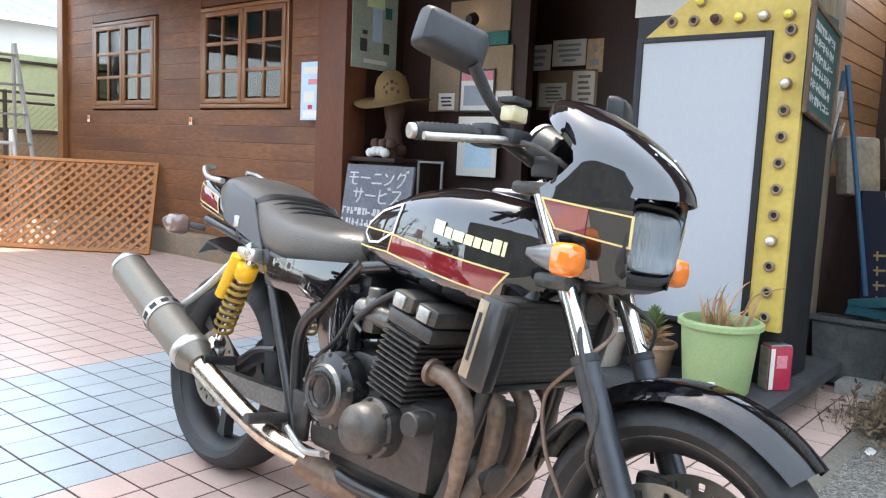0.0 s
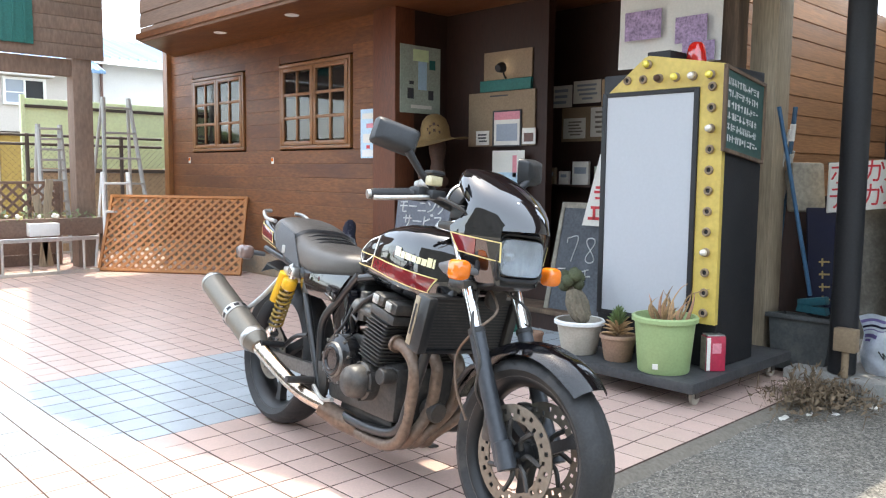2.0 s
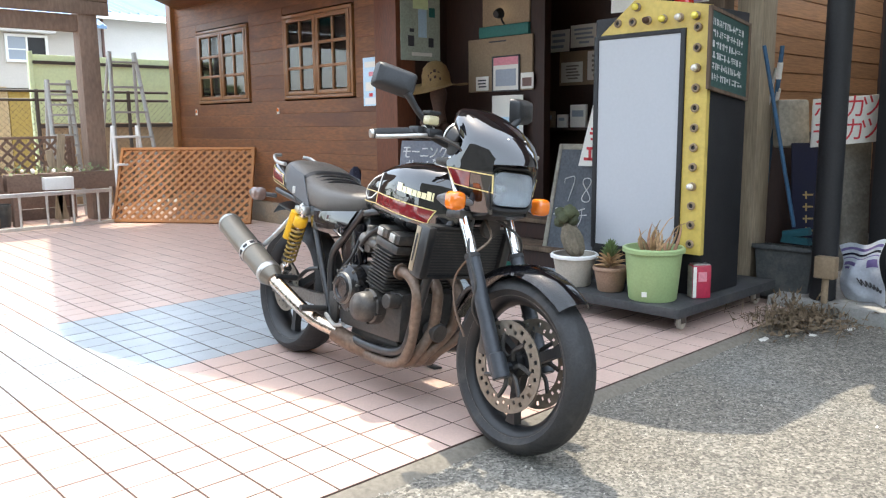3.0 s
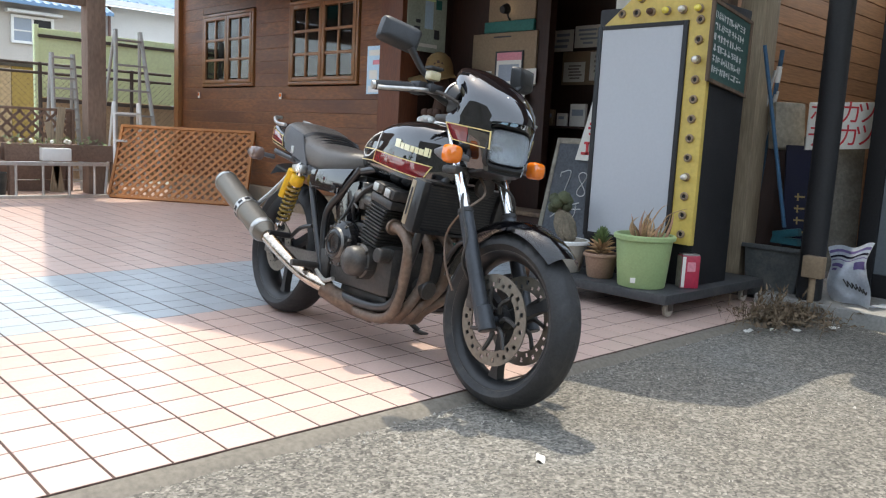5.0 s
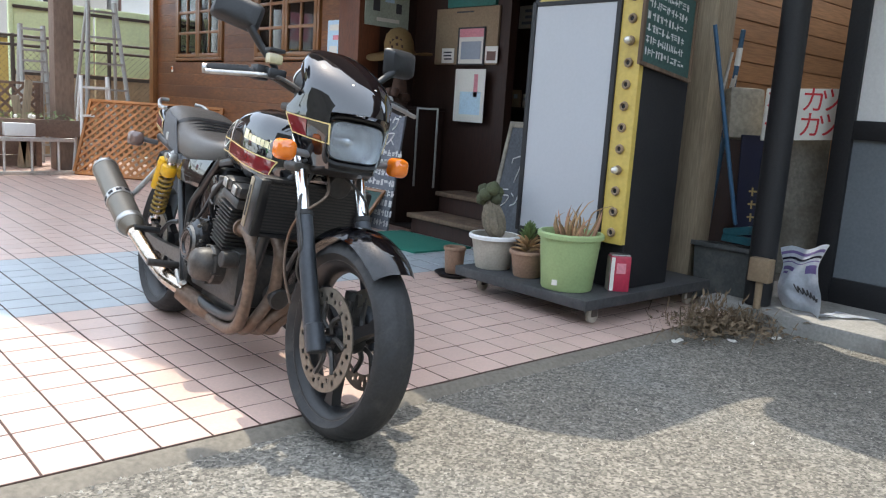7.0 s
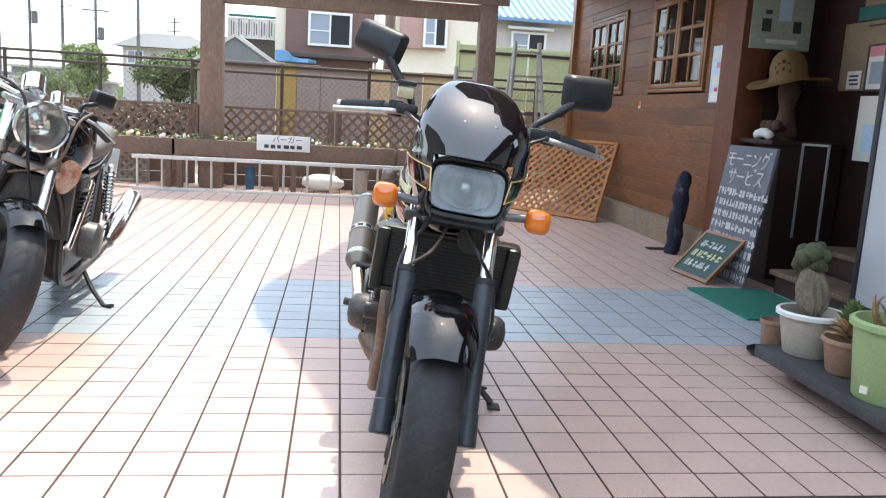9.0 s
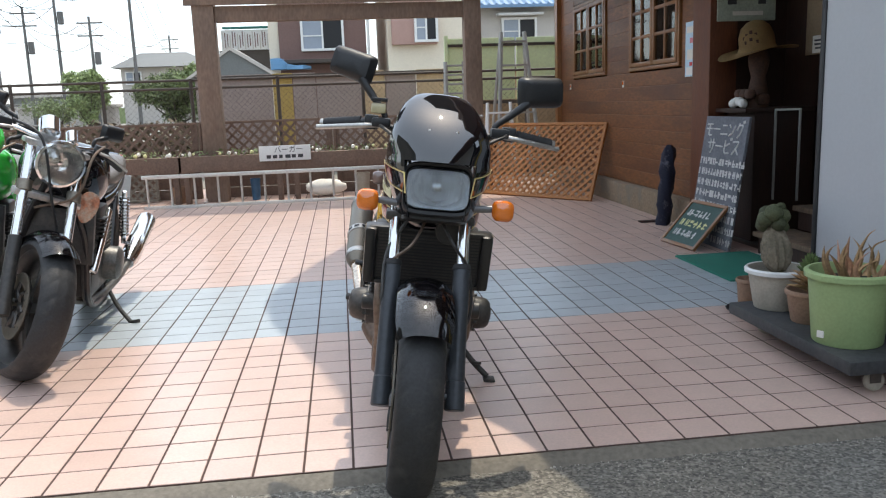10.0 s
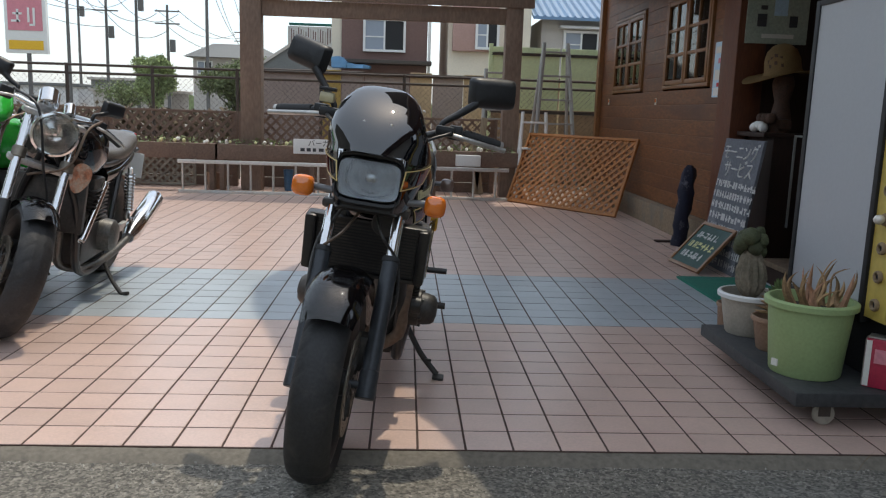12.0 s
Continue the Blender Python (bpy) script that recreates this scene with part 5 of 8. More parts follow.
    hl = part("headlight", loft(lamp(((1.18, 0.06, 0.05, 3), (1.25, 0.088, 0.057, 4), (1.287, 0.0935, 0.0595, 5), (1.289, 0.092, 0.058, 5), (1.287, 0.0905, 0.0565, 5), (1.20, 0.0905, 0.0565, 5)), 36)), "plastic_black", k, "rectangular headlight")
    part("reflector", loft(lamp(((1.286, 0.0903, 0.0563, 5), (1.268, 0.086, 0.051, 4.4), (1.266, 0.073, 0.0475, 3.6), (1.246, 0.066, 0.043, 3), (1.243, 0.058, 0.0415, 2.6), (1.226, 0.046, 0.036, 2.2), (1.223, 0.038, 0.033, 2), (1.209, 0.018, 0.018, 2)), 44), cap=False), "bowl", hl, "chrome reflector bowl")
    part("bulb_cap", lathe([(0.0, 0.0), (0.018, 0.0), (0.018, 0.030), (0.014, 0.042), (0.005, 0.047), (0.0, 0.048)], 20, basis((1.204, -0.002, HZ), (1.3, -0.002, HZ))[0]), "chrome", hl, "bright bulb shield")
    for x, w, h, n in ((1.250, 0.0655, 0.0425, 3), (1.230, 0.045, 0.035, 2.2)):
        ring = super_ring(x, w, HZ - h, HZ + h, n, 36, -0.002)
        part("reflector_step", tube(ring + ring[:1], 0.0024, 6, 0), "chrome", hl)
    ln = part("lens", loft(lamp(((1.287, 0.0920, 0.0575, 5), (1.297, 0.0902, 0.0562, 5), (1.304, 0.076, 0.046, 4), (1.308, 0.046, 0.027, 3), (1.309, 0.017, 0.010, 2.5)), 44)), "lens_glass", hl, "clear glass headlight lens")
    ln.visible_shadow = False
    top = [((1.090, 1.110), (0.094, 1.060, 1.088)), ((1.120, 1.106), (0.116, 1.074, 1.066)), ((1.163, 1.089), (0.138, 1.104, 1.042)), ((1.212, 1.063), (0.152, 1.142, 1.017)), ((1.262, 1.031), (0.161, 1.176, 0.991)), ((1.302, 0.998), (0.167, 1.184, 0.970)), ((1.332, 0.966), (0.172, 1.164, 0.946)), ((1.351, 0.938), (0.175, 1.120, 0.916)), ((1.356, 0.920), (0.176, 1.126, 0.899))]
    rings = []
    for row, ((cx, cz), (w, sx, sz)) in enumerate(top):
        ring = []
        soft = max(0.0, 1 - row / 7.0)
        for j in range(41):
            b = -1 + 2 * j / 40
            c = math.cos(abs(b) * math.pi / 2) ** (0.86 + 0.1 * soft)
            y = math.copysign((0.915 * w - 0.014 * soft) * max(0.0, 1 - c ** (1.8 + 1.9 * soft)) ** (0.50 - 0.03 * soft), b) - 0.012 * soft
            ring.append((sx + (cx - sx) * c, y, sz + (cz - sz) * c ** (0.9 - 0.25 * soft)))
        rings.append(ring)
    shell = loft(rings, ring_closed=False)
    for s in (-1, 1):
        edge = [p for p in rings[-1] if p[1] * s > 0.096]
        edge.sort(key=lambda p: p[0])
        for p, q in zip(edge, edge[1:]):
            for j in range(12):
                quad = []
                for (x0, _, z0), v in ((p, j / 12), (q, j / 12), (q, (j + 1) / 12), (p, (j + 1) / 12)):
                    u = (x0 - 1.126) / 0.19
                    x, z = x0 + (0.066 - 0.082 * u) * v, z0 + (0.755 - 0.006 * u - z0) * v
                    quad.append(shell.verts.new((x, s * (cowl_y(x, z) if v else abs(_)), z)))
                shell.faces.new(quad)
    bmesh.ops.remove_doubles(shell, verts=shell.verts, dist=0.0006)
    bmesh.ops.recalc_face_normals(shell, faces=shell.faces)
    bmesh.ops.solidify(shell, geom=list(shell.faces), thickness=0.004)
    cowl = part("cowl", shell, "black_paint", k, "glossy black headlight cowl", 55)
    for s in (-1, 1):
        red = [(1.132, 0.897), (1.298, 0.879), (1.294, 0.822), (1.160, 0.842)]
        part("stripe", patch([red[0], (1.226, 0.8868), (1.218, 0.8334), red[3]], cowl_y, 0.0012, 12, 6, s), "red_paint", cowl, "dark red stripe")
        for line in [*edge_lines(red, cowl_y, 0.0022, 0.0036, s)]:
            part("pinstripe", line, "pinstripe", cowl, "thin gold pinstripe")
        for x, y, z in ((1.140, 0.117, 1.056), (1.228, 0.112, 1.014), (1.288, 0.040, 1.003)):
            part("screw", lathe([(0, 0), (0.0055, 0), (0.004, 0.003), (0, 0.004)], 12, basis((x, s * y, z), (x + 0.3, s * (y + 0.5), z + 1.0))[0]), "silver", cowl)
        indicator(k, (1.232, s * 0.200 - 0.001, 0.787), s)
    bezel = [super_ring(x, w, zb, zt, 5, 44, -0.002) for x, w, zb, zt in ((1.20, 0.086, 0.752, 0.905), (1.262, 0.094, 0.752, 0.912), (1.283, 0.1005, 0.755, 0.915), (1.290, 0.0985, 0.764, 0.911), (1.288, 0.0955, 0.773, 0.905), (1.276, 0.0930, 0.778, 0.899))]
    part("cowl_lip", join(loft(bezel, cap=False), loft([super_ring(x, w, zb, zt, 3.2, 32, -0.002) for x, w, zb, zt in ((1.20, 0.09, 0.728, 0.758), (1.25, 0.098, 0.735, 0.758), (1.278, 0.090, 0.746, 0.760))])), "plastic_black", cowl)
    part("instrument_bracket", box(1.05, -0.11, 0.94, 1.12, 0.11, 0.985, 0.01), "plastic_black", k)
    for y in (-0.055, 0.055):
        dial = part("instrument", cyl((1.03, y, 1.01), (1.09, y, 0.985), 0.048, seg=24), "plastic_black", k)
        part("bezel", lathe([(0.041, 0), (0.049, 0), (0.049, 0.008), (0.041, 0.006)], 24, basis((1.029, y, 1.0105), (0.97, y, 1.035))[0], True), "silver", dial)
    # handlebar and controls
    bar = part("handlebar", tube([(0.965, -0.372, 0.985), (1.02, -0.21, 1.005), (1.045, -0.11, 0.975), (1.05, -0.04, 0.955), (1.05, 0.04, 0.955), (1.045, 0.11, 0.975), (1.02, 0.21, 1.005), (0.965, 0.372, 0.985)], 0.0115, 12), "frame_black", k, "black handlebar")
    for s in (-1, 1):
        a, b = Vector((0.968, s * 0.365, 0.986)), Vector((1.006, s * 0.245, 1.003))
        part("grip", lathe([(0.0, 0.0), (0.017, 0.0)] + [(0.0165 + 0.002 * (q % 2), 0.010 + 0.0055 * q) for q in range(20)] + [(0.017, 0.124), (0.0, 0.124)], 16, basis(a, b)[0]), "rubber", bar, "black rubber grip")
        part("bar_end", cyl(a + (a - b) * 0.10, a, 0.015, seg=14), "silver", bar, "bright bar end")
        part("switchgear", join(box(-0.03, -0.02, -0.024, 0.026, 0.024, 0.022, 0.009, Matrix.Translation((1.018, s * 0.218, 1.006))), box(-0.02, -0.028, -0.016, 0.034, 0.03, 0.014, 0.008, Matrix.Translation((1.048, s * 0.185, 1.008)))), "plastic_black", bar)
        part("lever", tube([(1.058, s * 0.185, 0.998), (1.066, s * 0.235, 0.994), (1.050, s * 0.30, 0.985), (1.022, s * 0.365, 0.976), (1.015, s * 0.385, 0.974)], 0.0078, 10, 6), "silver", bar, "bright alloy lever")
        mirror(k, s, (0.958, -0.290, 1.178) if s < 0 else (0.962, 0.318, 1.147), -14 if s < 0 else 5, 1.0 if s < 0 else 1.07)
    rs = part("brake_reservoir", box(1.042, -0.218, 1.034, 1.078, -0.172, 1.066, 0.008), "reservoir", bar, "yellowed brake fluid reservoir with black lid")
    part("lid", box(1.039, -0.221, 1.070, 1.081, -0.169, 1.082, 0.004), "plastic_black", rs)
    # cables and hoses
    part("cable", tube([(1.04, -0.20, 1.0), (1.11, -0.17, 0.99), (1.17, -0.10, 0.93), (1.18, -0.06, 0.78), (1.24, -0.13, 0.64), (1.30, -0.135, 0.52), (1.29, -0.13, 0.44), (1.30, -0.10, 0.38)], 0.0055, 8), "engine_black", k, "dark brake hose")
    part("cable", tube([(1.18, -0.02, 0.74), (1.27, -0.06, 0.67), (1.245, -0.125, 0.60), (1.17, -0.115, 0.52), (1.19, -0.12, 0.42), (1.24, -0.11, 0.33)], 0.0045, 8), "pipe", k, "brown cable")
    part("cable", tube([(1.18, 0.02, 0.74), (1.28, 0.06, 0.68), (1.25, 0.115, 0.60), (1.27, 0.13, 0.48), (1.30, 0.10, 0.40)], 0.0045, 8), "engine_black", k)
    part("cable", tube([(1.02, 0.20, 1.0), (1.10, 0.20, 1.0), (1.15, 0.12, 0.95), (1.10, 0.09, 0.82), (0.90, 0.12, 0.60)], 0.005, 8), "plastic_black", k)
    part("horn", cyl((1.13, 0.05, 0.70), (1.155, 0.05, 0.695), 0.04, seg=20), "engine_black", k)
    part("side_stand", join(tube([(0.50, 0.14, 0.215), (0.545, 0.215, 0.12), (0.585, 0.295, 0.052)], 0.0115, 10), box(0.565, 0.28, 0.040, 0.625, 0.325, 0.050, 0.004), tube([(0.56, 0.24, 0.095), (0.60, 0.262, 0.108)], 0.006, 8)), "engine_black", k, "side stand folded out")
    return k


BIKE = Matrix.Translation((0.28, 1.285, 0)) @ Matrix.Rotation(radians(-94.5), 4, "Z") @ Matrix.Rotation(radians(-7.5), 4, "X")
main_bike(BIKE)


# ---- wheeled sign and its pots ----
dolly = thing("platform_trolley", "black wooden platform trolley on castors carrying a sign", "trolley")
part("deck", box(1.73, 0.185, 0.085, 2.80, 1.07, 0.135, 0.006), "deck_grey", dolly, "worn black painted deck")
for x, y in ((1.86, 0.25), (2.68, 0.25), (1.86, 0.99), (2.68, 0.99)):
    c = part("castor", join(box(x - 0.03, y - 0.03, 0.078, x + 0.03, y + 0.03, 0.086), box(x - 0.02, y - 0.022, 0.036, x + 0.022, y - 0.018, 0.08), box(x - 0.02, y + 0.018, 0.036, x + 0.022, y + 0.022, 0.08)), "steel_dark", dolly)
    part("castor_wheel", y_lathe([(0, -0.014), (0.03, -0.014), (0.037, -0.008), (0.037, 0.008), (0.03, 0.014), (0, 0.014)], 20, (x + 0.008, y, 0.0375)), "pot_white", c, "pale castor wheel")

sign = thing("light_box_sign", "tall light box sign with blank white panel and yellow bulb frame", "sign", pose(0.05, 0.012, 0))
part("body", box(2.03, 0.25, 0.136, 2.43, 0.955, 1.62, 0.006), "sign_black", sign, "black painted wooden box")
YF = face_m((2.0, 0, 0), (0, -1, 0), (0, 0, 1))
bm = bmesh.new()
outline = [(0.245, 0.36), (0.245, 1.625), (0.66, 1.70), (0.69, 1.69), (0.90, 1.525), (0.37, 1.525), (0.37, 0.36)]
bm = loft([[(x, y, z) for y, z in outline] for x in (2.0, 2.03)])
part("bulb_frame", bm, "sign_yellow", sign, "yellow painted frame set with bulbs")
part("panel_edge", join(box(1.988, 0.905, 0.335, 2.029, 0.935, 1.522, 0.003), box(1.988, 0.371, 0.335, 2.029, 0.398, 1.522, 0.003), box(1.988, 0.398, 1.50, 2.029, 0.905, 1.522, 0.003), box(1.988, 0.398, 0.335, 2.029, 0.905, 0.36, 0.003)), "sign_black", sign, "black edge of the panel")
part("panel", box(1.994, 0.398, 0.36, 2.028, 0.905, 1.50), "white_panel", sign, "blank white plastic panel")


def bulb(y, z, colour):
    mm = basis((2.0, y, z), (1.9, y, z))[0]
    b = part("lamp_socket", lathe([(0.011, 0), (0.021, 0), (0.023, 0.006), (0.021, 0.013), (0.016, 0.016), (0.012, 0.013)], 18, mm, True), "beige_board", sign)
    if colour:
        part("lamp_bulb", lathe([(0.010, 0.010), (0.016, 0.018), (0.0185, 0.028), (0.015, 0.040), (0.007, 0.046), (0, 0.047)], 14, mm), colour, b)
    else:
        part("socket_core", lathe([(0, 0.006), (0.012, 0.006), (0.012, 0.001), (0, 0.001)], 14, mm), "sign_black", b)


for i in range(12):
    bulb(0.305, 0.415 + i * 0.1005, "bulb_clear" if i in (3, 9) else None)
for i, col in enumerate(("bulb_yellow", "bulb_clear", "bulb_yellow", "carved", None, None)):
    bulb(0.315 + i * 0.094, 1.577 + 0.001 * i, col)
bulb(0.665, 1.655, "bulb_yellow")
part("top_cap", box(2.04, 0.565, 1.62, 2.2, 0.70, 1.725, 0.006), "sign_black", sign)

beacon = thing("warning_beacon", "small red warning beacon on top of the sign", "beacon", pose(2.25, 0.522, 1.622))
part("base", cyl((0, 0, 0), (0, 0, 0.03), 0.058, seg=20), "sign_black", beacon)
part("dome", lathe([(0, 0.03), (0.050, 0.03), (0.052, 0.05), (0.048, 0.10), (0.040, 0.135), (0.024, 0.152), (0, 0.156)], 24), "red_lens", beacon, "red plastic dome")


def chalk_lines(parent, m, w, h, rows, seed, mats=("chalk",), stroke=0.006, fill=0.8):
    """Rows of short plain strokes for handwriting that cannot be read."""
    r = random.Random(seed)
    for i in range(rows):
        y = h / 2 - h * (i + 0.5) / rows
        hh = h / rows * 0.62
        bits = []
        x = -w / 2
        while x < w / 2 * fill - 0.01:
            ww = hh * r.uniform(0.5, 0.95)
            for _ in range(3):
                if r.random() < 0.5:
                    yy = y + r.uniform(-0.4, 0.4) * hh
                    bits.append(box(x, yy - stroke / 2, 0, x + ww, yy + stroke / 2, 0.0012))
                else:
                    xx = x + r.uniform(0, 0.9) * ww
                    bits.append(box(xx - stroke / 2, y - hh / 2, 0, xx + stroke / 2, y + hh / 2, 0.0012))
            x += ww * 1.35
        bm = join(*bits)
        bm.transform(m)
        tagged(part("chalk_line", bm, mats[i % len(mats)], parent), kind="stuff")


cb = thing("chalkboard", "small dark green chalkboard with wooden frame hung on the sign", "chalkboard", pose(0.05, 0.012, 0))
CM = face_m((2.185, 0.228, 1.385), (0.46, 0.02, -0.055), (0, 0, 1))
for nm, bm, mt in (("board", box(-0.215, -0.185, -0.006, 0.215, 0.185, 0.0), "chalk_green"),):
    bm.transform(CM)
    part(nm, bm, mt, cb)
bm = join(box(-0.235, 0.185, -0.01, 0.235, 0.203, 0.008, 0.002), box(-0.235, -0.203, -0.01, 0.235, -0.185, 0.008, 0.002), box(-0.235, -0.185, -0.01, -0.215, 0.185, 0.008, 0.002), box(0.215, -0.185, -0.01, 0.235, 0.185, 0.008, 0.002))
bm.transform(CM)
part("frame", bm, "brown_plank", cb, "brown wooden frame")
chalk_lines(cb, CM @ Matrix.Translation((0, 0, 0.0005)), 0.39, 0.32, 6, 5, ("chalk",), 0.0045)

hang = thing("plastic_banner", "clear plastic sheet with purple posters hanging by the porch", "banner")
part("sheet", loft([[(2.7 + 0.012 * math.sin(y * 19 + z * 3) + dx, y, z) for y in [0.62 + 0.68 * i / 24 for i in range(25)]] for dx, z in ((0, 2.42), (0.004, 2.2), (0.01, 2.0), (0.004, 1.74))], ring_closed=False), "paper", hang, "milky plastic sheet")
for y, z, w, h in ((1.12, 1.99, 0.25, 0.17), (0.80, 1.93, 0.20, 0.15), (0.75, 1.80, 0.20, 0.11), (1.10, 2.24, 0.24, 0.15)):
    part("poster", box(2.672, y - w / 2, z - h / 2, 2.676, y + w / 2, z + h / 2), mat("poster_purple_%d" % int(z * 100), (0.42, 0.30, 0.46), 0.7, var=0.5, scale=16), hang, "faded purple poster")

# pots


def pot(name, label, at, r, h, material, rim=0.02, taper=0.78, soil=True):
    p = thing(name, label, "plant pot", pose(*at))
    part("pot", lathe([(0, 0), (r * taper, 0), (r * taper + 0.004, 0.006), (r * 0.97, h - rim), (r * 0.99, h - rim), (r * 1.065, h - rim + 0.003), (r * 1.07, h - 0.006), (r * 1.02, h), (r * 0.95, h), (r * 0.92, h - 0.02), (r * 0.9, h - 0.045), (0, h - 0.045)], 40), material, p)
    if soil:
        bm = lathe([(0, h - 0.036), (r * 0.5, h - 0.034), (r * 0.90, h - 0.044), (r * 0.90, h - 0.05)], 24)
        for v in bm.verts:
            v.co.z += 0.006 * noise.noise(v.co * 40)
        part("soil", bm, "soil", p)
    return p


def blade(base, tip, bend, w, n=6):
    """A thin tapered leaf from base to tip, bent sideways and a little folded."""
    a, b, c = Vector(base), Vector(tip), Vector(bend)
    pts = [a * (1 - t) ** 2 + 2 * (a.lerp(b, 0.5) + c) * t * (1 - t) + b * t * t for t in [i / n for i in range(n + 1)]]
    bm = bmesh.new()
    side = (b - a).cross(Vector((0.3, 0.7, 0.2))).normalized()
    rows = []
    for i, p in enumerate(pts):
        t = i / n
        ww = w * (1 - t ** 2) * 0.5 + 0.0004
        d = side.cross((b - a).normalized()) * ww * 0.5
        rows.append([bm.verts.new(p - side * ww + d), bm.verts.new(p - d * 0.3), bm.verts.new(p + side * ww + d), bm.verts.new(p + d * 0.8)])
    for p, q in zip(rows, rows[1:]):
        for k in range(4):
            bm.faces.new((p[k], p[(k + 1) % 4], q[(k + 1) % 4], q[k]))
    bm.faces.new(rows[0])
    return bm


g = pot("aloe_pot", "pale green plastic pot with dry reddish aloe", (1.875, 0.425, 0.136), 0.150, 0.275, "pot_green", 0.028, 0.80)
rnd = random.Random(3)
for i in range(19):
    a, r = rnd.uniform(0, 6.28), rnd.uniform(0.01, 0.105)
    b = Vector((r * math.cos(a), r * math.sin(a), 0.232))
    L = rnd.uniform(0.07, 0.17) * (1.3 if i % 6 == 0 else 1)
    out = Vector((math.cos(a), math.sin(a), 0)) * rnd.uniform(-0.01, 0.07)
    part("leaf", blade(b, b + Vector((out.x, out.y, L)), Vector((rnd.gauss(0, 0.035), rnd.gauss(0, 0.035), 0.012)), rnd.uniform(0.014, 0.026), 7), "leaf_dry" if i % 4 else "leaf_pink", g)
part("leaf", tube([(0.03, -0.06, 0.23), (0.02, -0.08, 0.31), (0.0, -0.12, 0.38), (-0.01, -0.19, 0.415), (-0.01, -0.235, 0.43)], 0.006, 6, r1=0.001), "leaf_dry", g)
part("leaf", tube([(0.0, -0.02, 0.23), (0.0, -0.03, 0.33), (0.01, -0.07, 0.41), (0.01, -0.11, 0.44)], 0.0055, 6, r1=0.001), "leaf_dry", g)
part("label", box(-0.132, 0.02, 0.03, -0.126, 0.045, 0.055, 0, Matrix.Rotation(radians(28), 4, "Z")), "paper", g, "small white sticker")

w = pot("cactus_pot", "white plastic pot holding a stout knobbly cactus", (1.885, 0.945, 0.136), 0.125, 0.178, "pot_white", 0.018, 0.72)
part("rim", lathe([(0.132, 0.158), (0.1355, 0.159), (0.1365, 0.174), (0.130, 0.181), (0.122, 0.180), (0.122, 0.176)], 40, None, True), "white_paint", w, "clean white rim")
bm = bmesh.new()
bmesh.ops.create_icosphere(bm, subdivisions=4, radius=1)
for v in bm.verts:
    p = v.co.copy()
    ribs = 1 + 0.10 * math.cos(12 * math.atan2(p.y, p.x)) + 0.10 * noise.noise(p * 4)
    hgt = p.z
    rr = (0.060 - 0.014 * max(0, hgt) - 0.008 * min(0, hgt)) * ribs
    v.co = Vector((p.x * rr + 0.015 * hgt, p.y * rr + 0.045 * (hgt + 0.4), 0.262 + hgt * 0.105))
part("stem", bm, "cactus_stem", w, "grey corky cactus stem")
for i in range(9):
    a = i * 2.4
    bm = bmesh.new()
    bmesh.ops.create_icosphere(bm, subdivisions=3, radius=rnd.uniform(0.026, 0.042))
    for v in bm.verts:
        v.co *= 1 + 0.16 * noise.noise(v.co * 60)
    c = Vector((0.01 + 0.042 * math.cos(a), 0.066 + 0.042 * math.sin(a), 0.345 + 0.010 * i))
    bm.transform(Matrix.Translation(c))
    part("offset", bm, "cactus", w)

t = pot("succulent_pot", "small terracotta pot with a spiky succulent", (1.89, 0.70, 0.136), 0.092, 0.135, "terracotta", 0.02, 0.72)
for i in range(60):
    a, e = i * 2.399, 0.15 + 1.25 * (i / 60)
    L = 0.085 * (1 - 0.35 * i / 60)
    d = Vector((math.cos(a) * math.cos(e), math.sin(a) * math.cos(e), math.sin(e)))
    b = Vector((0, 0, 0.125 + 0.10 * i / 60)) + d * 0.012
    part("leaf", blade(b, b + d * L, Vector((0, 0, 0.012)), 0.017, 4), "leaf" if i > 26 else "leaf_dry", t)
s = pot("small_pot", "small plain terracotta pot standing on a black saucer", (1.975, 1.345, 0.018), 0.062, 0.155, "terracotta", 0.02, 0.75)
solid("saucer", lathe([(0, 0), (0.085, 0), (0.105, 0.022), (0.110, 0.024), (0.108, 0.018), (0.088, 0.006), (0, 0.006)], 32), "sign_black", "black plastic saucer under the small pot", "saucer", pose(1.975, 1.345, 0.0))

can = thing("red_can", "red tin can with white label beside the pots", "can", pose(2.06, 0.262, 0.136, 0, 0, -38))
part("can", box(-0.05, -0.034, 0, 0.05, 0.034, 0.175, 0.008), "can_red", can)
part("label", box(-0.0525, -0.030, 0.004, -0.0505, 0.030, 0.170), "board_grey", can, "beige side panel")
part("strip", box(-0.048, -0.0362, 0.006, -0.030, -0.0345, 0.168), "paper", can, "white corner strip")
part("lid", box(-0.045, -0.030, 0.175, 0.045, 0.030, 0.181, 0.002), "silver", can, "tin lid")
part("mark", box(-0.02, -0.0355, 0.09, 0.025, -0.0345, 0.14), "ink_pink", can)

# ---- entrance ----
st = thing("entrance_steps", "two worn wooden steps at the shop entrance", "steps")
for x, z in ((2.74, 0.15), (3.02, 0.31)):
    part("tread", box(x, 1.55, z - 0.035, x + 0.3, 2.75, z, 0.008), "brown_plank", st)
    part("riser", box(x + 0.03, 1.58, 0.0 if z < 0.2 else 0.15, x + 0.05, 2.72, z - 0.036), "shaded_dark_wood", st)
solid("door_mat", box(2.2, 1.98, -0.003, 2.72, 2.76, 0.012, 0.004), "mat_green", "green bristle door mat on the tiles", "door mat")

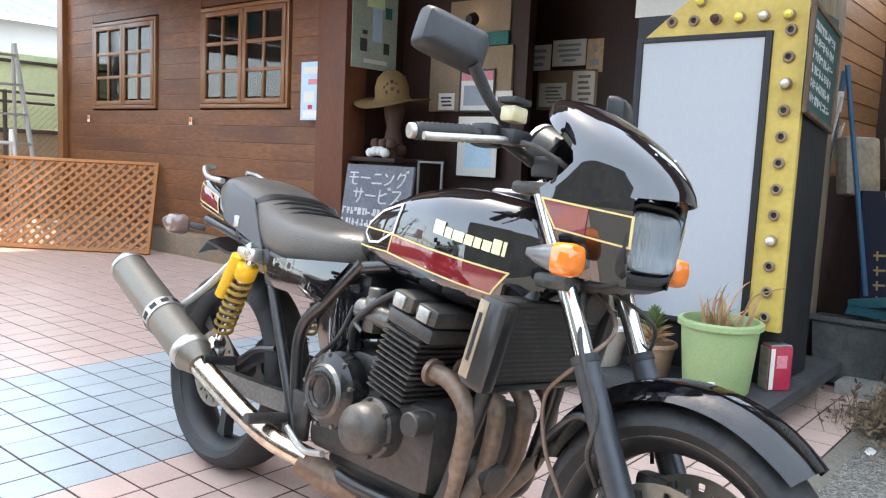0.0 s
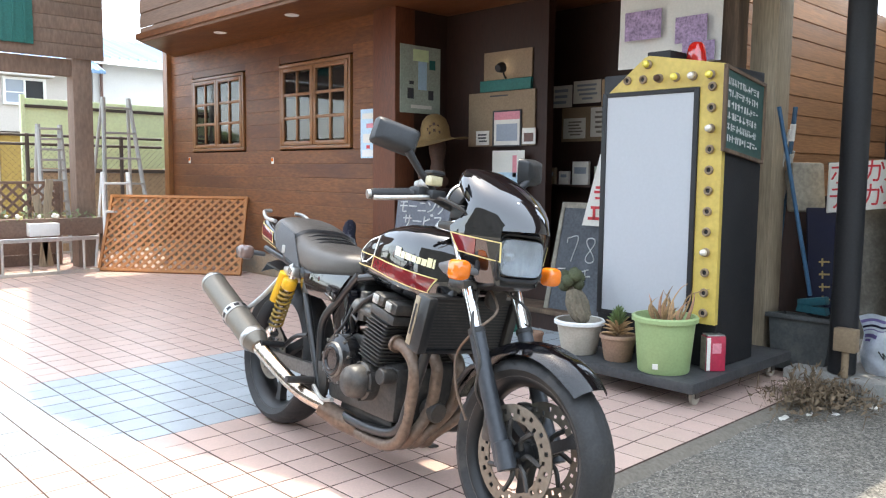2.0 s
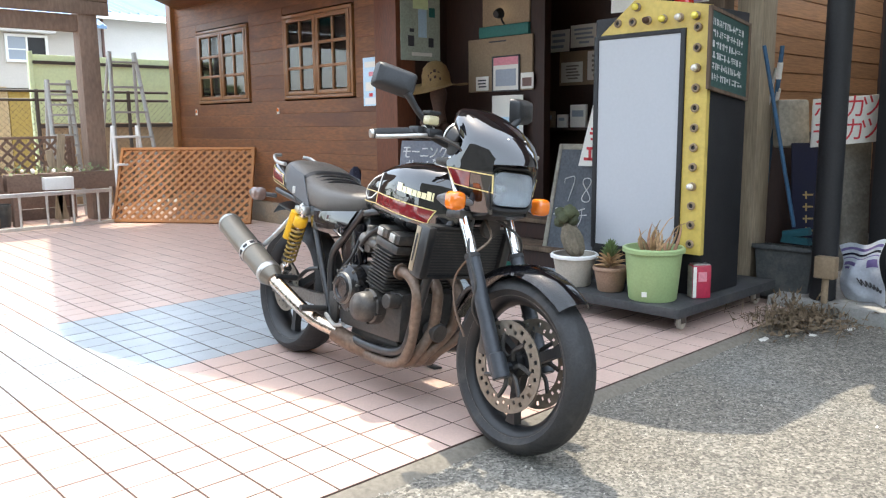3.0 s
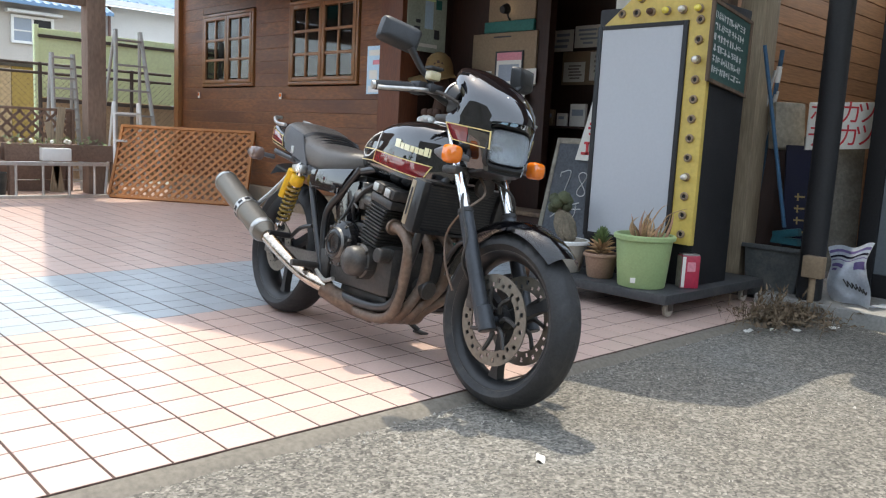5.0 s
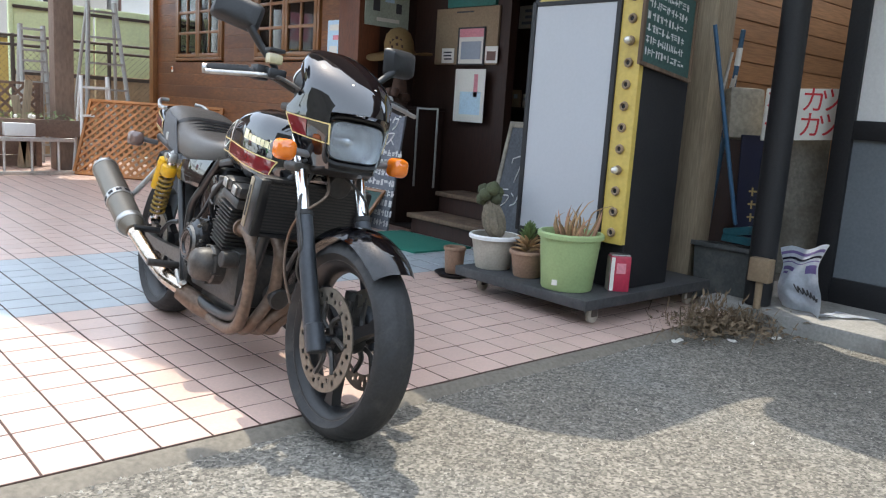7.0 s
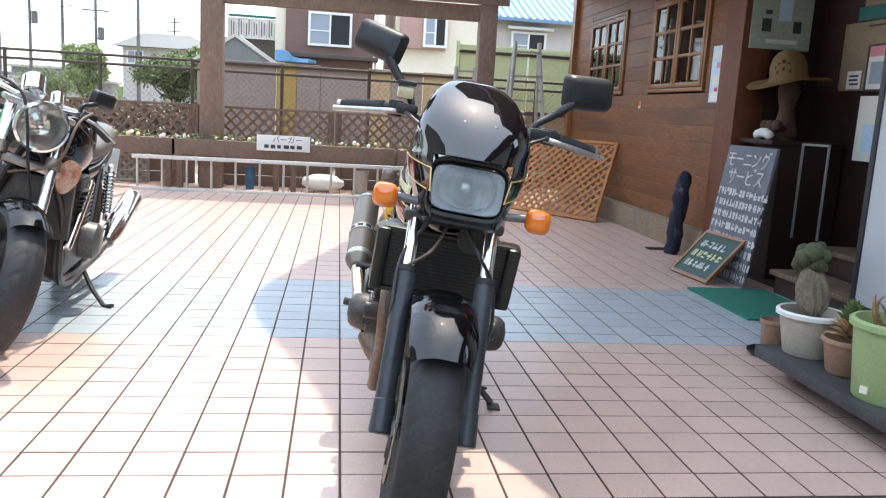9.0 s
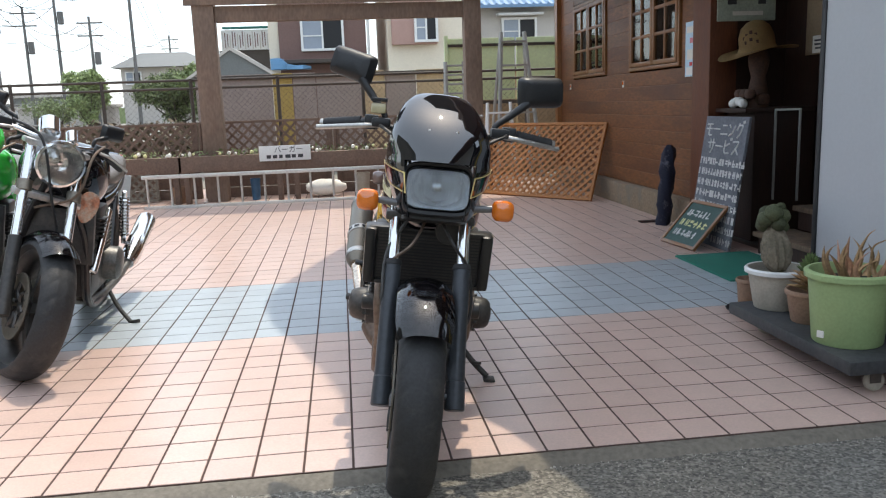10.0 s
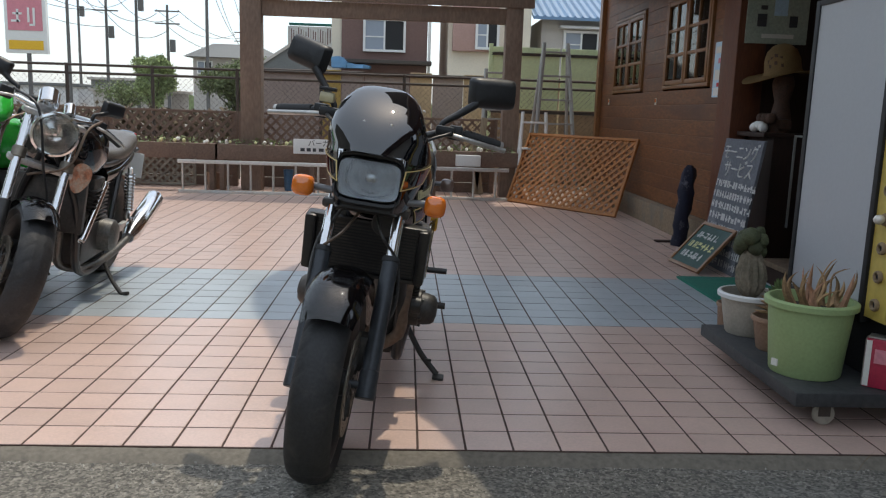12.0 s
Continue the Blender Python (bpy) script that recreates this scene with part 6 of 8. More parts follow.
mb = thing("menu_board", "tall grey menu board with white chalk writing leaning at the entrance", "menu board")
MM = face_m((2.665, 3.13, 0.455), (0.0, -1, 0), (0.13, 0, 0.9))
bm = box(-0.315, -0.46, -0.02, 0.315, 0.46, 0.0, 0.003)
bm.transform(MM)
part("board", bm, "chalk_slate", mb)


def chalk_glyph(parent, m, strokes, r=0.0042):
    """Hand-drawn chalk strokes, each a smoothed line, in the x-y plane of m."""
    bits = []
    for line in strokes:
        bits.append(tube([(x, y, 0.001) for x, y in line], r, 6, 5 if len(line) > 2 else 0))
    bm = join(*bits)
    bm.transform(m)
    return part("lettering", bm, "chalk", parent)


TICKS = [[(0.86, 1.08), (0.94, 0.92)], [(1.02, 1.12), (1.10, 0.96)]]
KANA = {
    "モ": [[(0.05, 0.80), (0.95, 0.82)], [(0.0, 0.50), (1.0, 0.52)], [(0.45, 0.80), (0.43, 0.12), (0.92, 0.08)]],
    "ー": [[(0.0, 0.52), (1.0, 0.50)]],
    "ニ": [[(0.2, 0.76), (0.85, 0.78)], [(0.0, 0.18), (1.0, 0.20)]],
    "ン": [[(0.05, 0.82), (0.32, 0.64)], [(0.05, 0.10), (0.62, 0.32), (0.95, 0.78)]],
    "グ": [[(0.36, 0.96), (0.08, 0.50)], [(0.34, 0.80), (0.82, 0.80), (0.62, 0.32), (0.18, 0.0)]] + TICKS,
    "サ": [[(0.0, 0.70), (1.0, 0.72)], [(0.30, 0.96), (0.28, 0.34)], [(0.72, 0.98), (0.70, 0.40), (0.40, 0.0)]],
    "ビ": [[(0.15, 0.92), (0.14, 0.14), (0.85, 0.10)], [(0.80, 0.74), (0.15, 0.52)]] + TICKS,
    "ス": [[(0.10, 0.85), (0.84, 0.86), (0.45, 0.36), (0.05, 0.04)], [(0.50, 0.44), (0.95, 0.05)]],
}
for word, x, y, w in (("モーニング", -0.275, 0.315, 0.092), ("サービス", -0.215, 0.195, 0.098)):
    for i, ch in enumerate(word):
        chalk_glyph(mb, MM @ Matrix.Translation((x + i * w * 1.22, y, 0.001)), [[(px * w, py * 0.105) for px, py in line] for line in KANA[ch]], 0.0062)
chalk_lines(mb, MM @ Matrix.Translation((0, -0.135, 0.001)), 0.60, 0.62, 8, 8, ("chalk",), 0.0115, 1.12)

gb = thing("green_board", "small green chalkboard with wooden frame lying against the menu board", "chalkboard")
GM = face_m((2.49, 3.12, 0.155), (0.10, -1, 0), (0.26, 0.02, 0.29))
bm = box(-0.21, -0.17, -0.008, 0.21, 0.17, 0.0)
bm.transform(GM)
part("board", bm, "chalk_green", gb)
bm = join(box(-0.235, 0.17, -0.012, 0.235, 0.195, 0.008, 0.002), box(-0.235, -0.195, -0.012, 0.235, -0.17, 0.008, 0.002), box(-0.235, -0.17, -0.012, -0.21, 0.17, 0.008, 0.002), box(0.21, -0.17, -0.012, 0.235, 0.17, 0.008, 0.002))
bm.transform(GM)
part("frame", bm, "frame_wood", gb, "brown wooden frame")
chalk_lines(gb, GM @ Matrix.Translation((0, 0, 0.001)), 0.34, 0.26, 3, 21, ("chalk", "chalk_yellow"), 0.010)

# Flat dark plate, likely a small drain; drawn as a plain bevelled box.
solid("wood_strip", box(2.53, 4.24, 0.0, 2.70, 4.31, 0.014, 0.004), "shaded_dark_wood", "small flat dark plate lying on the tiles", "wood strip")
um = thing("furled_umbrella_stand", "dark cylindrical umbrella bag standing against the wall", "umbrella stand", pose(2.66, 4.08, 0.0, 0, 4, 0))
part("bag", loft([[(rr * math.cos(a) * (1 + 0.20 * math.sin(3 * a + z * 24)), rr * math.sin(a) * (1 + 0.18 * math.cos(4 * a + z * 19)), z) for a in [2 * math.pi * k / 20 for k in range(20)]] for z, rr in ((0, 0.052), (0.03, 0.060), (0.10, 0.054), (0.17, 0.063), (0.24, 0.055), (0.31, 0.062), (0.38, 0.057), (0.45, 0.064), (0.52, 0.054), (0.59, 0.058), (0.64, 0.047), (0.67, 0.018))]), "print_cloth", um, "dark crumpled cover with pale print")

ab = thing("a_board", "black chalk A-board with wooden frame by the entrance", "A-board")
AM = face_m((2.86, 1.66, 0.46), (0.12, -1, 0), (0.10, 0, 0.9))


def narrowed(bm):
    """The board's sides draw together towards the top."""
    for v in bm.verts:
        v.co.x *= 1 - 0.33 * (v.co.y + 0.47) / 0.91
    bm.transform(AM)
    return bm


part("board", narrowed(box(-0.25, -0.44, -0.012, 0.25, 0.40, 0.0)), "chalk_grey", ab)
bm = join(box(-0.29, -0.47, -0.02, -0.25, 0.44, 0.006, 0.003), box(0.25, -0.47, -0.02, 0.29, 0.44, 0.006, 0.003), box(-0.25, 0.40, -0.02, 0.25, 0.44, 0.006, 0.003), box(-0.25, -0.47, -0.02, 0.25, -0.44, 0.006, 0.003))
part("frame", narrowed(bm), "board_grey", ab, "worn grey wooden frame")
loop8 = [(0.125 + 0.040 * math.sin(t), 0.20 + 0.085 * math.cos(t / 2)) for t in [4 * math.pi * i / 28 for i in range(29)]]
chalk_glyph(ab, AM @ Matrix.Translation((-0.045, -0.085, 0.001)) @ Matrix.Diagonal((0.8, 1, 1, 1)), [[(-0.10, 0.275), (0.0, 0.285), (-0.055, 0.115)], [(-0.10, 0.275), (-0.105, 0.24)], loop8])
chalk_glyph(ab, AM @ Matrix.Translation((-0.074, -0.06, 0.001)) @ Matrix.Diagonal((0.68, 0.95, 1, 1)), [[(-0.165, 0.035), (-0.075, 0.040)], [(-0.185, -0.010), (-0.065, -0.005), (-0.085, -0.05), (-0.14, -0.085)], [(-0.03, 0.015), (0.0, -0.005)], [(-0.03, -0.075), (0.03, -0.05), (0.055, 0.005)], [(0.19, 0.045), (0.115, 0.028)], [(0.085, -0.012), (0.215, -0.002)], [(0.155, 0.035), (0.150, -0.04), (0.115, -0.090)]], 0.0048)
rw = thing("price_card", "white tapered card with red brush lettering on the A-board", "card")
part("card", loft([[(x + (z - 0.75) * 0.06, y, z) for y, z in ((1.672, 0.745), (1.30, 0.745), (1.33, 1.232), (1.558, 1.227))] for x in (2.866, 2.872)]), "paper", rw)
for y, z, ww, hh in ((1.585, 0.965, 0.17, 0.018), (1.515, 0.90, 0.02, 0.13), (1.575, 0.995, 0.04, 0.018), (1.475, 0.995, 0.04, 0.018), (1.575, 0.925, 0.05, 0.016), (1.485, 0.925, 0.05, 0.016), (1.625, 0.785, 0.16, 0.02), (1.605, 0.86, 0.14, 0.018), (1.585, 0.785, 0.02, 0.09), (1.51, 0.785, 0.02, 0.09)):
    xx = 2.8655 + (z - 0.75) * 0.06
    part("stroke", box(xx - 0.003, y - ww, z, xx, y, z + hh), "ink_red", rw)

# things on the entrance walls; faces look towards -x or -y


def pinned(name, label, category, y0, y1, z0, z1, material, x=3.42, thick=0.006, frame=None):
    p = thing(name, label, category)
    part("sheet", box(x - thick, y0, z0, x - 0.0005, y1, z1, 0.0008), material, p)
    if frame:
        part("frame", join(box(x - thick - 0.006, y0 - 0.012, z1, x - 0.001, y1 + 0.012, z1 + 0.012), box(x - thick - 0.006, y0 - 0.012, z0 - 0.012, x - 0.001, y1 + 0.012, z0), box(x - thick - 0.006, y0 - 0.012, z0, x - 0.001, y0, z1), box(x - thick - 0.006, y1, z0, x - 0.001, y1 + 0.012, z1)), frame, p)
    return p


def print_bars(p, y0, y1, z0, z1, n, material, x, seed=1):
    """Plain printed bars and blocks on a sheet that faces -x."""
    r = random.Random(seed)
    for i in range(n):
        z = z1 - (z1 - z0) * (i + 0.5) / n
        a = y0 + (y1 - y0) * r.uniform(0, 0.25)
        b = y1 - (y1 - y0) * r.uniform(0, 0.35)
        part("print", box(x - 0.0012, a, z - (z1 - z0) / n * 0.24, x, b, z + (z1 - z0) / n * 0.24), material, p)


p = pinned("notice_board", "beige notice board above the entrance shelf", "board", 2.56, 3.30, 1.32, 1.77, "beige_board", thick=0.02)
part("slot", box(3.398, 2.85, 1.73, 3.40, 3.05, 1.742), "ink", p)
p = pinned("upper_board", "beige cardboard above the teal sign", "board", 2.60, 3.13, 1.87, 2.10, "beige_board", thick=0.015)
p = pinned("teal_sign", "dark teal sign strip on the entrance wall", "sign", 2.60, 3.16, 1.775, 1.865, "teal", thick=0.03)
p = pinned("calendar", "white calendar with pink heading", "calendar", 2.70, 2.99, 1.325, 1.60, "paper", x=3.395, frame="ink")
part("heading", box(3.386, 2.705, 1.535, 3.3885, 2.985, 1.60), "ink_pink", p, "pink heading")
part("picture", box(3.386, 2.73, 1.36, 3.3885, 2.96, 1.50), "grey_panel", p)
p = pinned("leaflet", "small white leaflet with printed numbers", "leaflet", 3.05, 3.20, 1.33, 1.45, "paper", x=3.397)
print_bars(p, 3.07, 3.18, 1.35, 1.43, 3, "ink", 3.3905, 4)
p = pinned("leaflet", "small pale leaflet with a dark picture", "leaflet", 2.54, 2.68, 1.33, 1.46, "paper", x=3.397)
part("picture", box(3.3895, 2.56, 1.35, 3.391, 2.66, 1.42), "plaster_brown", p)
p = pinned("travel_poster", "white poster with blue picture and red strip", "poster", 2.62, 2.97, 0.86, 1.28, "paper", x=3.36)
part("picture", box(3.3528, 2.66, 0.92, 3.354, 2.90, 1.10), "paper_blue", p)
part("strip", box(3.3528, 2.70, 1.06, 3.3538, 2.745, 1.24), "ink_pink", p)
for lab, y0, y1, z0, z1, mt, bars in (("white printed sheet pinned on the back wall", 2.57, 2.82, 1.655, 1.84, "paper", 3), ("white sheet with grey picture pinned on the back wall", 2.28, 2.555, 1.68, 1.865, "paper", 4), ("beige backing sheet pinned on the back wall", 2.17, 2.67, 1.365, 1.65, "beige_board", 0), ("yellowed sheet pinned on the back wall", 2.14, 2.27, 1.63, 1.86, "fence_tan", 2)):
    p = pinned("notice_sheet", lab, "notice", y0, y1, z0, z1, mt, x=3.9)
    if bars:
        print_bars(p, y0 + 0.03, y1 - 0.03, z0 + 0.02, z1 - 0.02, bars, "grey_panel", 3.8935, bars)
for y0, y1, z0, z1 in ((2.42, 2.65, 1.39, 1.56), (2.19, 2.37, 1.40, 1.64)):
    p = pinned("notice_sheet", "pale printed sheet pinned on the beige backing", "notice", y0, y1, z0, z1, "paper", x=3.8935, thick=0.003)
    print_bars(p, y0 + 0.02, y1 - 0.02, z0 + 0.02, z1 - 0.02, 5, "board_grey", 3.8900, 11)
lsh = thing("leaflet_shelf", "narrow dark wooden shelf on the back wall", "shelf")
part("board", box(3.72, 2.05, 0.985, 3.899, 2.75, 1.005, 0.003), "shaded_dark_wood", lsh)
for y0, y1, h, mt in ((2.50, 2.60, 0.11, "paper"), (2.30, 2.46, 0.19, "paper"), (2.12, 2.24, 0.15, "paper_green"), (2.64, 2.72, 0.14, "beige_board")):
    p = thing("leaflet_stack", "small upright stack of pale leaflets on the shelf", "leaflets", group="leaflet stacks")
    part("leaflet", box(3.78, y0, 1.006, 3.81, y1, 1.006 + h, 0.002), mt, p)
    part("print", box(3.7785, y0 + 0.02, 1.02 + h * 0.4, 3.7797, y1 - 0.02, 1.006 + h * 0.75), "grey_panel", p)

bp = thing("tall_poster", "tall pale green poster on the wall by the entrance", "poster")
part("sheet", box(2.85, 3.571, 1.60, 3.31, 3.578, 2.17), "paper_green", bp)
for x, z, ww, hh, mt in ((2.96, 1.72, 0.07, 0.09, "ink"), (3.20, 1.72, 0.06, 0.08, "ink"), (3.21, 1.98, 0.07, 0.08, "teal"), (2.98, 1.84, 0.05, 0.03, "ink"), (3.08, 1.80, 0.10, 0.24, "paper_blue"), (3.02, 2.04, 0.18, 0.10, "fence_green"), (3.0, 1.64, 0.24, 0.03, "paper")):
    part("print", box(x - 0.03, 3.5695, z, x - 0.03 + ww, 3.5708, z + hh), mt, bp)
wp = thing("wall_poster", "narrow pale blue poster on the timber wall", "poster")
part("sheet", box(2.842, 3.895, 1.215, 2.848, 4.105, 1.645, 0.0005), "paper_blue", wp)
for y, z, ww, hh, mt in ((3.67, 1.57, 0.16, 0.05, "paper"), (3.67, 1.49, 0.10, 0.04, "ink_pink"), (3.70, 1.36, 0.12, 0.08, "paper"), (3.66, 1.24, 0.17, 0.06, "white_paint"), (3.72, 1.31, 0.05, 0.03, "ink_red")):
    part("print", box(2.8405, y + 0.25, z - 0.012, 2.8415, y + 0.25 + ww, z - 0.012 + hh), mt, wp)
for y, z in ((7.46, 1.215), (5.60, 1.20)):
    tg = thing("paper_tag", "small white tag with red mark below the window", "tag", group="wall tags")
    part("tag", box(2.852, y - 0.022, z - 0.035, 2.856, y + 0.022, z + 0.03), "paper", tg)
    part("mark", box(2.8505, y - 0.018, z - 0.01, 2.8515, y + 0.018, z + 0.025), "orange_lens", tg)

lamp = thing("spot_lamp", "small dark spot lamp with a bright bulb under the soffit", "lamp", pose(3.36, 2.88, 1.96))
part("housing", lathe([(0, 0.06), (0.03, 0.06), (0.04, 0.03), (0.045, 0.0), (0.04, 0.0), (0.03, 0.03), (0, 0.04)], 20, Matrix.Rotation(radians(-105), 4, "Y")), "sign_black", lamp)
part("bulb", lathe([(0, 0), (0.02, 0.006), (0.024, 0.02), (0.015, 0.035), (0, 0.04)], 16, Matrix.Rotation(radians(-105), 4, "Y")), mat("lit_bulb", (0.9, 0.9, 0.85), 0.3, var=0.0, bump=0, emit=(1, 0.95, 0.85), glow=3.0), lamp, "glowing bulb")
part("bracket", tube([(0.0, 0, 0.0), (0.02, 0, -0.06), (0.055, 0, -0.09)], 0.008, 8), "sign_black", lamp)

# carved figure in a straw hat on its shelf, one plain mesh each
fig = join(lathe([(0, 0.95), (0.07, 0.95), (0.08, 1.0), (0.065, 1.10), (0.05, 1.18), (0.07, 1.26), (0.075, 1.31), (0.06, 1.36), (0, 1.37)], 24), box(-0.05, -0.10, 0.98, 0.05, 0.10, 1.06, 0.03), *[lathe([(0, -0.04), (0.03, -0.03), (0.04, 0), (0.03, 0.03), (0, 0.04)], 14, Matrix.Translation((-0.10, y, 1.06))) for y in (-0.075, 0.0, 0.075)])
solid("carved_figure", fig, "carved", "dark carved wooden figure on a shelf at the entrance", "figurine", pose(3.06, 3.33, 0))
hat = thing("straw_hat", "wide-brimmed straw hat with dark emblem on the carved figure", "hat", pose(3.06, 3.35, 1.35, -5, -8, 45))
bm = lathe([(0.275, 0.0), (0.277, 0.004), (0.20, 0.012), (0.135, 0.028), (0.125, 0.05), (0.122, 0.12), (0.10, 0.185), (0.06, 0.222), (0.025, 0.235), (0, 0.237)], 44)
for v in bm.verts:
    r = math.hypot(v.co.x, v.co.y)
    if r > 0.15:
        v.co.z += 0.025 * math.sin(2 * math.atan2(v.co.y, v.co.x)) * (r / 0.28) + (r - 0.15) * 0.10
bmesh.ops.solidify(bm, geom=list(bm.faces), thickness=0.006)
part("hat", bm, "hat_straw", hat)
for y, z in ((0.0, 0.11), (0.038, 0.09), (-0.038, 0.09), (0.0, 0.16), (0.03, 0.14), (-0.03, 0.14), (0.05, 0.12)):
    part("emblem", box(-0.124 + (z - 0.11) * 0.2 + abs(y) * 0.25, y - 0.011, z - 0.012, -0.112 + (z - 0.11) * 0.2 + abs(y) * 0.25, y + 0.011, z + 0.012, 0.003), "carved", hat)
for y, dz in ((-0.072, 0.0), (-0.026, 0.012), (0.026, 0.012), (0.072, 0.0)):
    bm = bmesh.new()
    bmesh.ops.create_uvsphere(bm, u_segments=16, v_segments=10, radius=0.034)
    solid("white_ornament", bm, "white_paint", "round white ornament at the carved figure's foot", "ornament", pose(2.915, 3.34 + y, 0.994 + dz), group="white ornaments")
# The cabinet shares the timber colour that is darkened for shade.
shelf = thing("figure_shelf", "dark wooden cabinet carrying the carved figure", "cabinet")
part("top", box(2.86, 3.12, 0.93, 3.40, 3.58, 0.96, 0.004), "shaded_dark_wood", shelf)
part("body", box(2.94, 3.14, 0.0, 3.40, 3.56, 0.93, 0.004), "shaded_dark_wood", shelf)
fr = thing("sliding_door", "dark glazed sliding door with pale metal frame", "door")
part("frame", join(box(3.055, 3.068, 0.31, 3.068, 3.081, 0.95), box(3.166, 2.947, 0.31, 3.179, 2.960, 0.95), loft([[(3.055, 3.081, z), (3.055, 3.068, z), (3.179, 2.947, z), (3.179, 2.960, z)] for z in (0.938, 0.952)])), "old_alu", fr, "pale metal frame")


# ---- porch corner with tools ----
solid("porch_post", box(2.90, 0.39, -0.02, 3.09, 0.55, 2.47, 0.012), "old_wood", "thick weathered grey-brown timber post of the porch", "post")
solid("porch_beam_post", box(2.74, 0.545, -0.02, 2.86, 0.75, 2.47, 0.01), "brown_plank", "broad rusty-brown weathered plank behind the sign", "post")
solid("black_pole", cyl((2.83, -0.07, 0.055), (2.83, -0.07, 2.47), 0.068, seg=24), "sign_black", "dark painted round post carrying the eaves", "post")

tb = thing("planter_trough", "dark grey plastic trough standing by the porch post", "trough", pose(2.98, 0.19, 0.0, 0, 6, 3))
bm = loft([[(-0.10, -0.14, 0.0), (0.10, -0.14, 0.0), (0.10, 0.14, 0.0), (-0.10, 0.14, 0.0)], [(-0.13, -0.17, 0.30), (0.13, -0.17, 0.30), (0.13, 0.17, 0.30), (-0.13, 0.17, 0.30)], [(-0.118, -0.158, 0.30), (0.118, -0.158, 0.30), (0.118, 0.158, 0.30), (-0.118, 0.158, 0.30)], [(-0.09, -0.13, 0.02), (0.09, -0.13, 0.02), (0.09, 0.13, 0.02), (-0.09, 0.13, 0.02)]])
part("trough", bm, "grey_plastic", tb)
part("rim", join(box(-0.145, -0.185, 0.285, -0.128, 0.185, 0.31, 0.003), box(0.128, -0.185, 0.285, 0.145, 0.185, 0.31, 0.003), box(-0.128, -0.185, 0.285, 0.128, -0.168, 0.31, 0.003), box(-0.128, 0.168, 0.285, 0.128, 0.185, 0.31, 0.003)), "grey_plastic", tb)

br = thing("broom", "blue-handled broom leaning against the post", "broom")
part("handle", cyl((2.90, 0.14, 0.44), (2.66, 0.26, 1.46), 0.011, seg=12), "blue_plastic", br)
part("brush_head", box(-0.085, -0.02, -0.02, 0.085, 0.02, 0.025, 0.008, Matrix.Translation((2.92, 0.13, 0.40)) @ Matrix.Rotation(radians(80), 4, "Z") @ Matrix.Rotation(radians(12), 4, "Y")), "teal_plastic", br, "teal plastic brush head")
bristles = part("bristles", loft([[(x, y, z) for x, y in ((-w, -0.02), (w, -0.02), (w, 0.02), (-w, 0.02))] for w, z in ((0.08, -0.02), (0.09, -0.06))]), "teal_plastic", br)
bristles.matrix_basis = Matrix.Translation((2.92, 0.13, 0.40)) @ Matrix.Rotation(radians(80), 4, "Z")
mp = thing("mop", "blue and white mop handle standing among boards", "mop")
part("handle", cyl((3.262, 0.53, -0.004), (3.20, 0.40, 1.50), 0.014, seg=12), "blue_plastic", mp)
part("sleeve", cyl((3.208, 0.417, 1.30), (3.204, 0.409, 1.40), 0.017, seg=12), "white_paint", mp, "white sleeve")
for x, z in ((3.06, 1.36), (3.10, 1.22), (3.13, 1.24)):
    solid("thin_rod", cyl((x + 0.02, 0.56, 0.2), (x - 0.02, 0.36, z), 0.008, seg=8), "alu", "thin pale rod leaning among the tools", "rod", group="leaning rods")
solid("dust_box", box(-0.10, -0.04, -0.14, 0.10, 0.04, 0.14, 0.02, Matrix.Translation((3.08, 0.27, 1.03)) @ Matrix.Rotation(radians(-35), 4, "Z") @ Matrix.Rotation(radians(-8), 4, "X")), "board_grey", "dusty grey dustpan box hung among the tools", "dustpan")
solid("dark_board", box(3.335, 0.15, -0.004, 3.36, 0.66, 0.98, 0.004), "shaded_dark_wood", "plain dark board standing behind the tools", "board")
bn = thing("folded_banner", "navy folded banner with gold lettering leaning among the tools", "banner")
BM = face_m((3.05, 0.14, 0.66), (0.30, -0.30, 0.0), (0.10, 0.10, 1.0))
bm = box(-0.09, -0.34, -0.01, 0.11, 0.26, 0.01, 0.004)
bm.transform(BM)
part("cloth", bm, "navy_cloth", bn)
for i in range(4):
    bm = join(box(-0.03, -0.26 + i * 0.07, 0.011, 0.03, -0.25 + i * 0.07, 0.013), box(-0.015, -0.28 + i * 0.07, 0.011, -0.006, -0.235 + i * 0.07, 0.013))
    bm.transform(BM)
    part("stroke", bm, "gold", bn)
bm = box(0.12, -0.3, -0.008, 0.15, 0.26, 0.012, 0.003)
bm.transform(BM)
part("batten", bm, "old_wood", bn)
pl = thing("leaning_board", "broad stained grey board leaning on the porch wall", "board")
PM = face_m((3.30, 0.02, 0.62), (0.42, -0.24, 0), (0.06, 0.12, 1.0))
bm = prism([(-0.19, -0.56), (0.22, -0.56), (0.13, 0.45), (-0.12, 0.45)], 0.02)
bm.transform(PM @ Matrix.Rotation(radians(90), 4, "X"))
part("board", bm, "board_stained", pl)
rs = thing("lunch_sign", "white signboard with red hand-painted lettering", "sign")
SM = face_m((3.22, 0.0, 1.048), (0.42, -0.24, 0.03), (0, 0, 1))
bm = box(-0.235, -0.14, -0.012, 0.235, 0.135, 0.0, 0.002)
bm.transform(SM)
part("board", bm, "paper", rs)
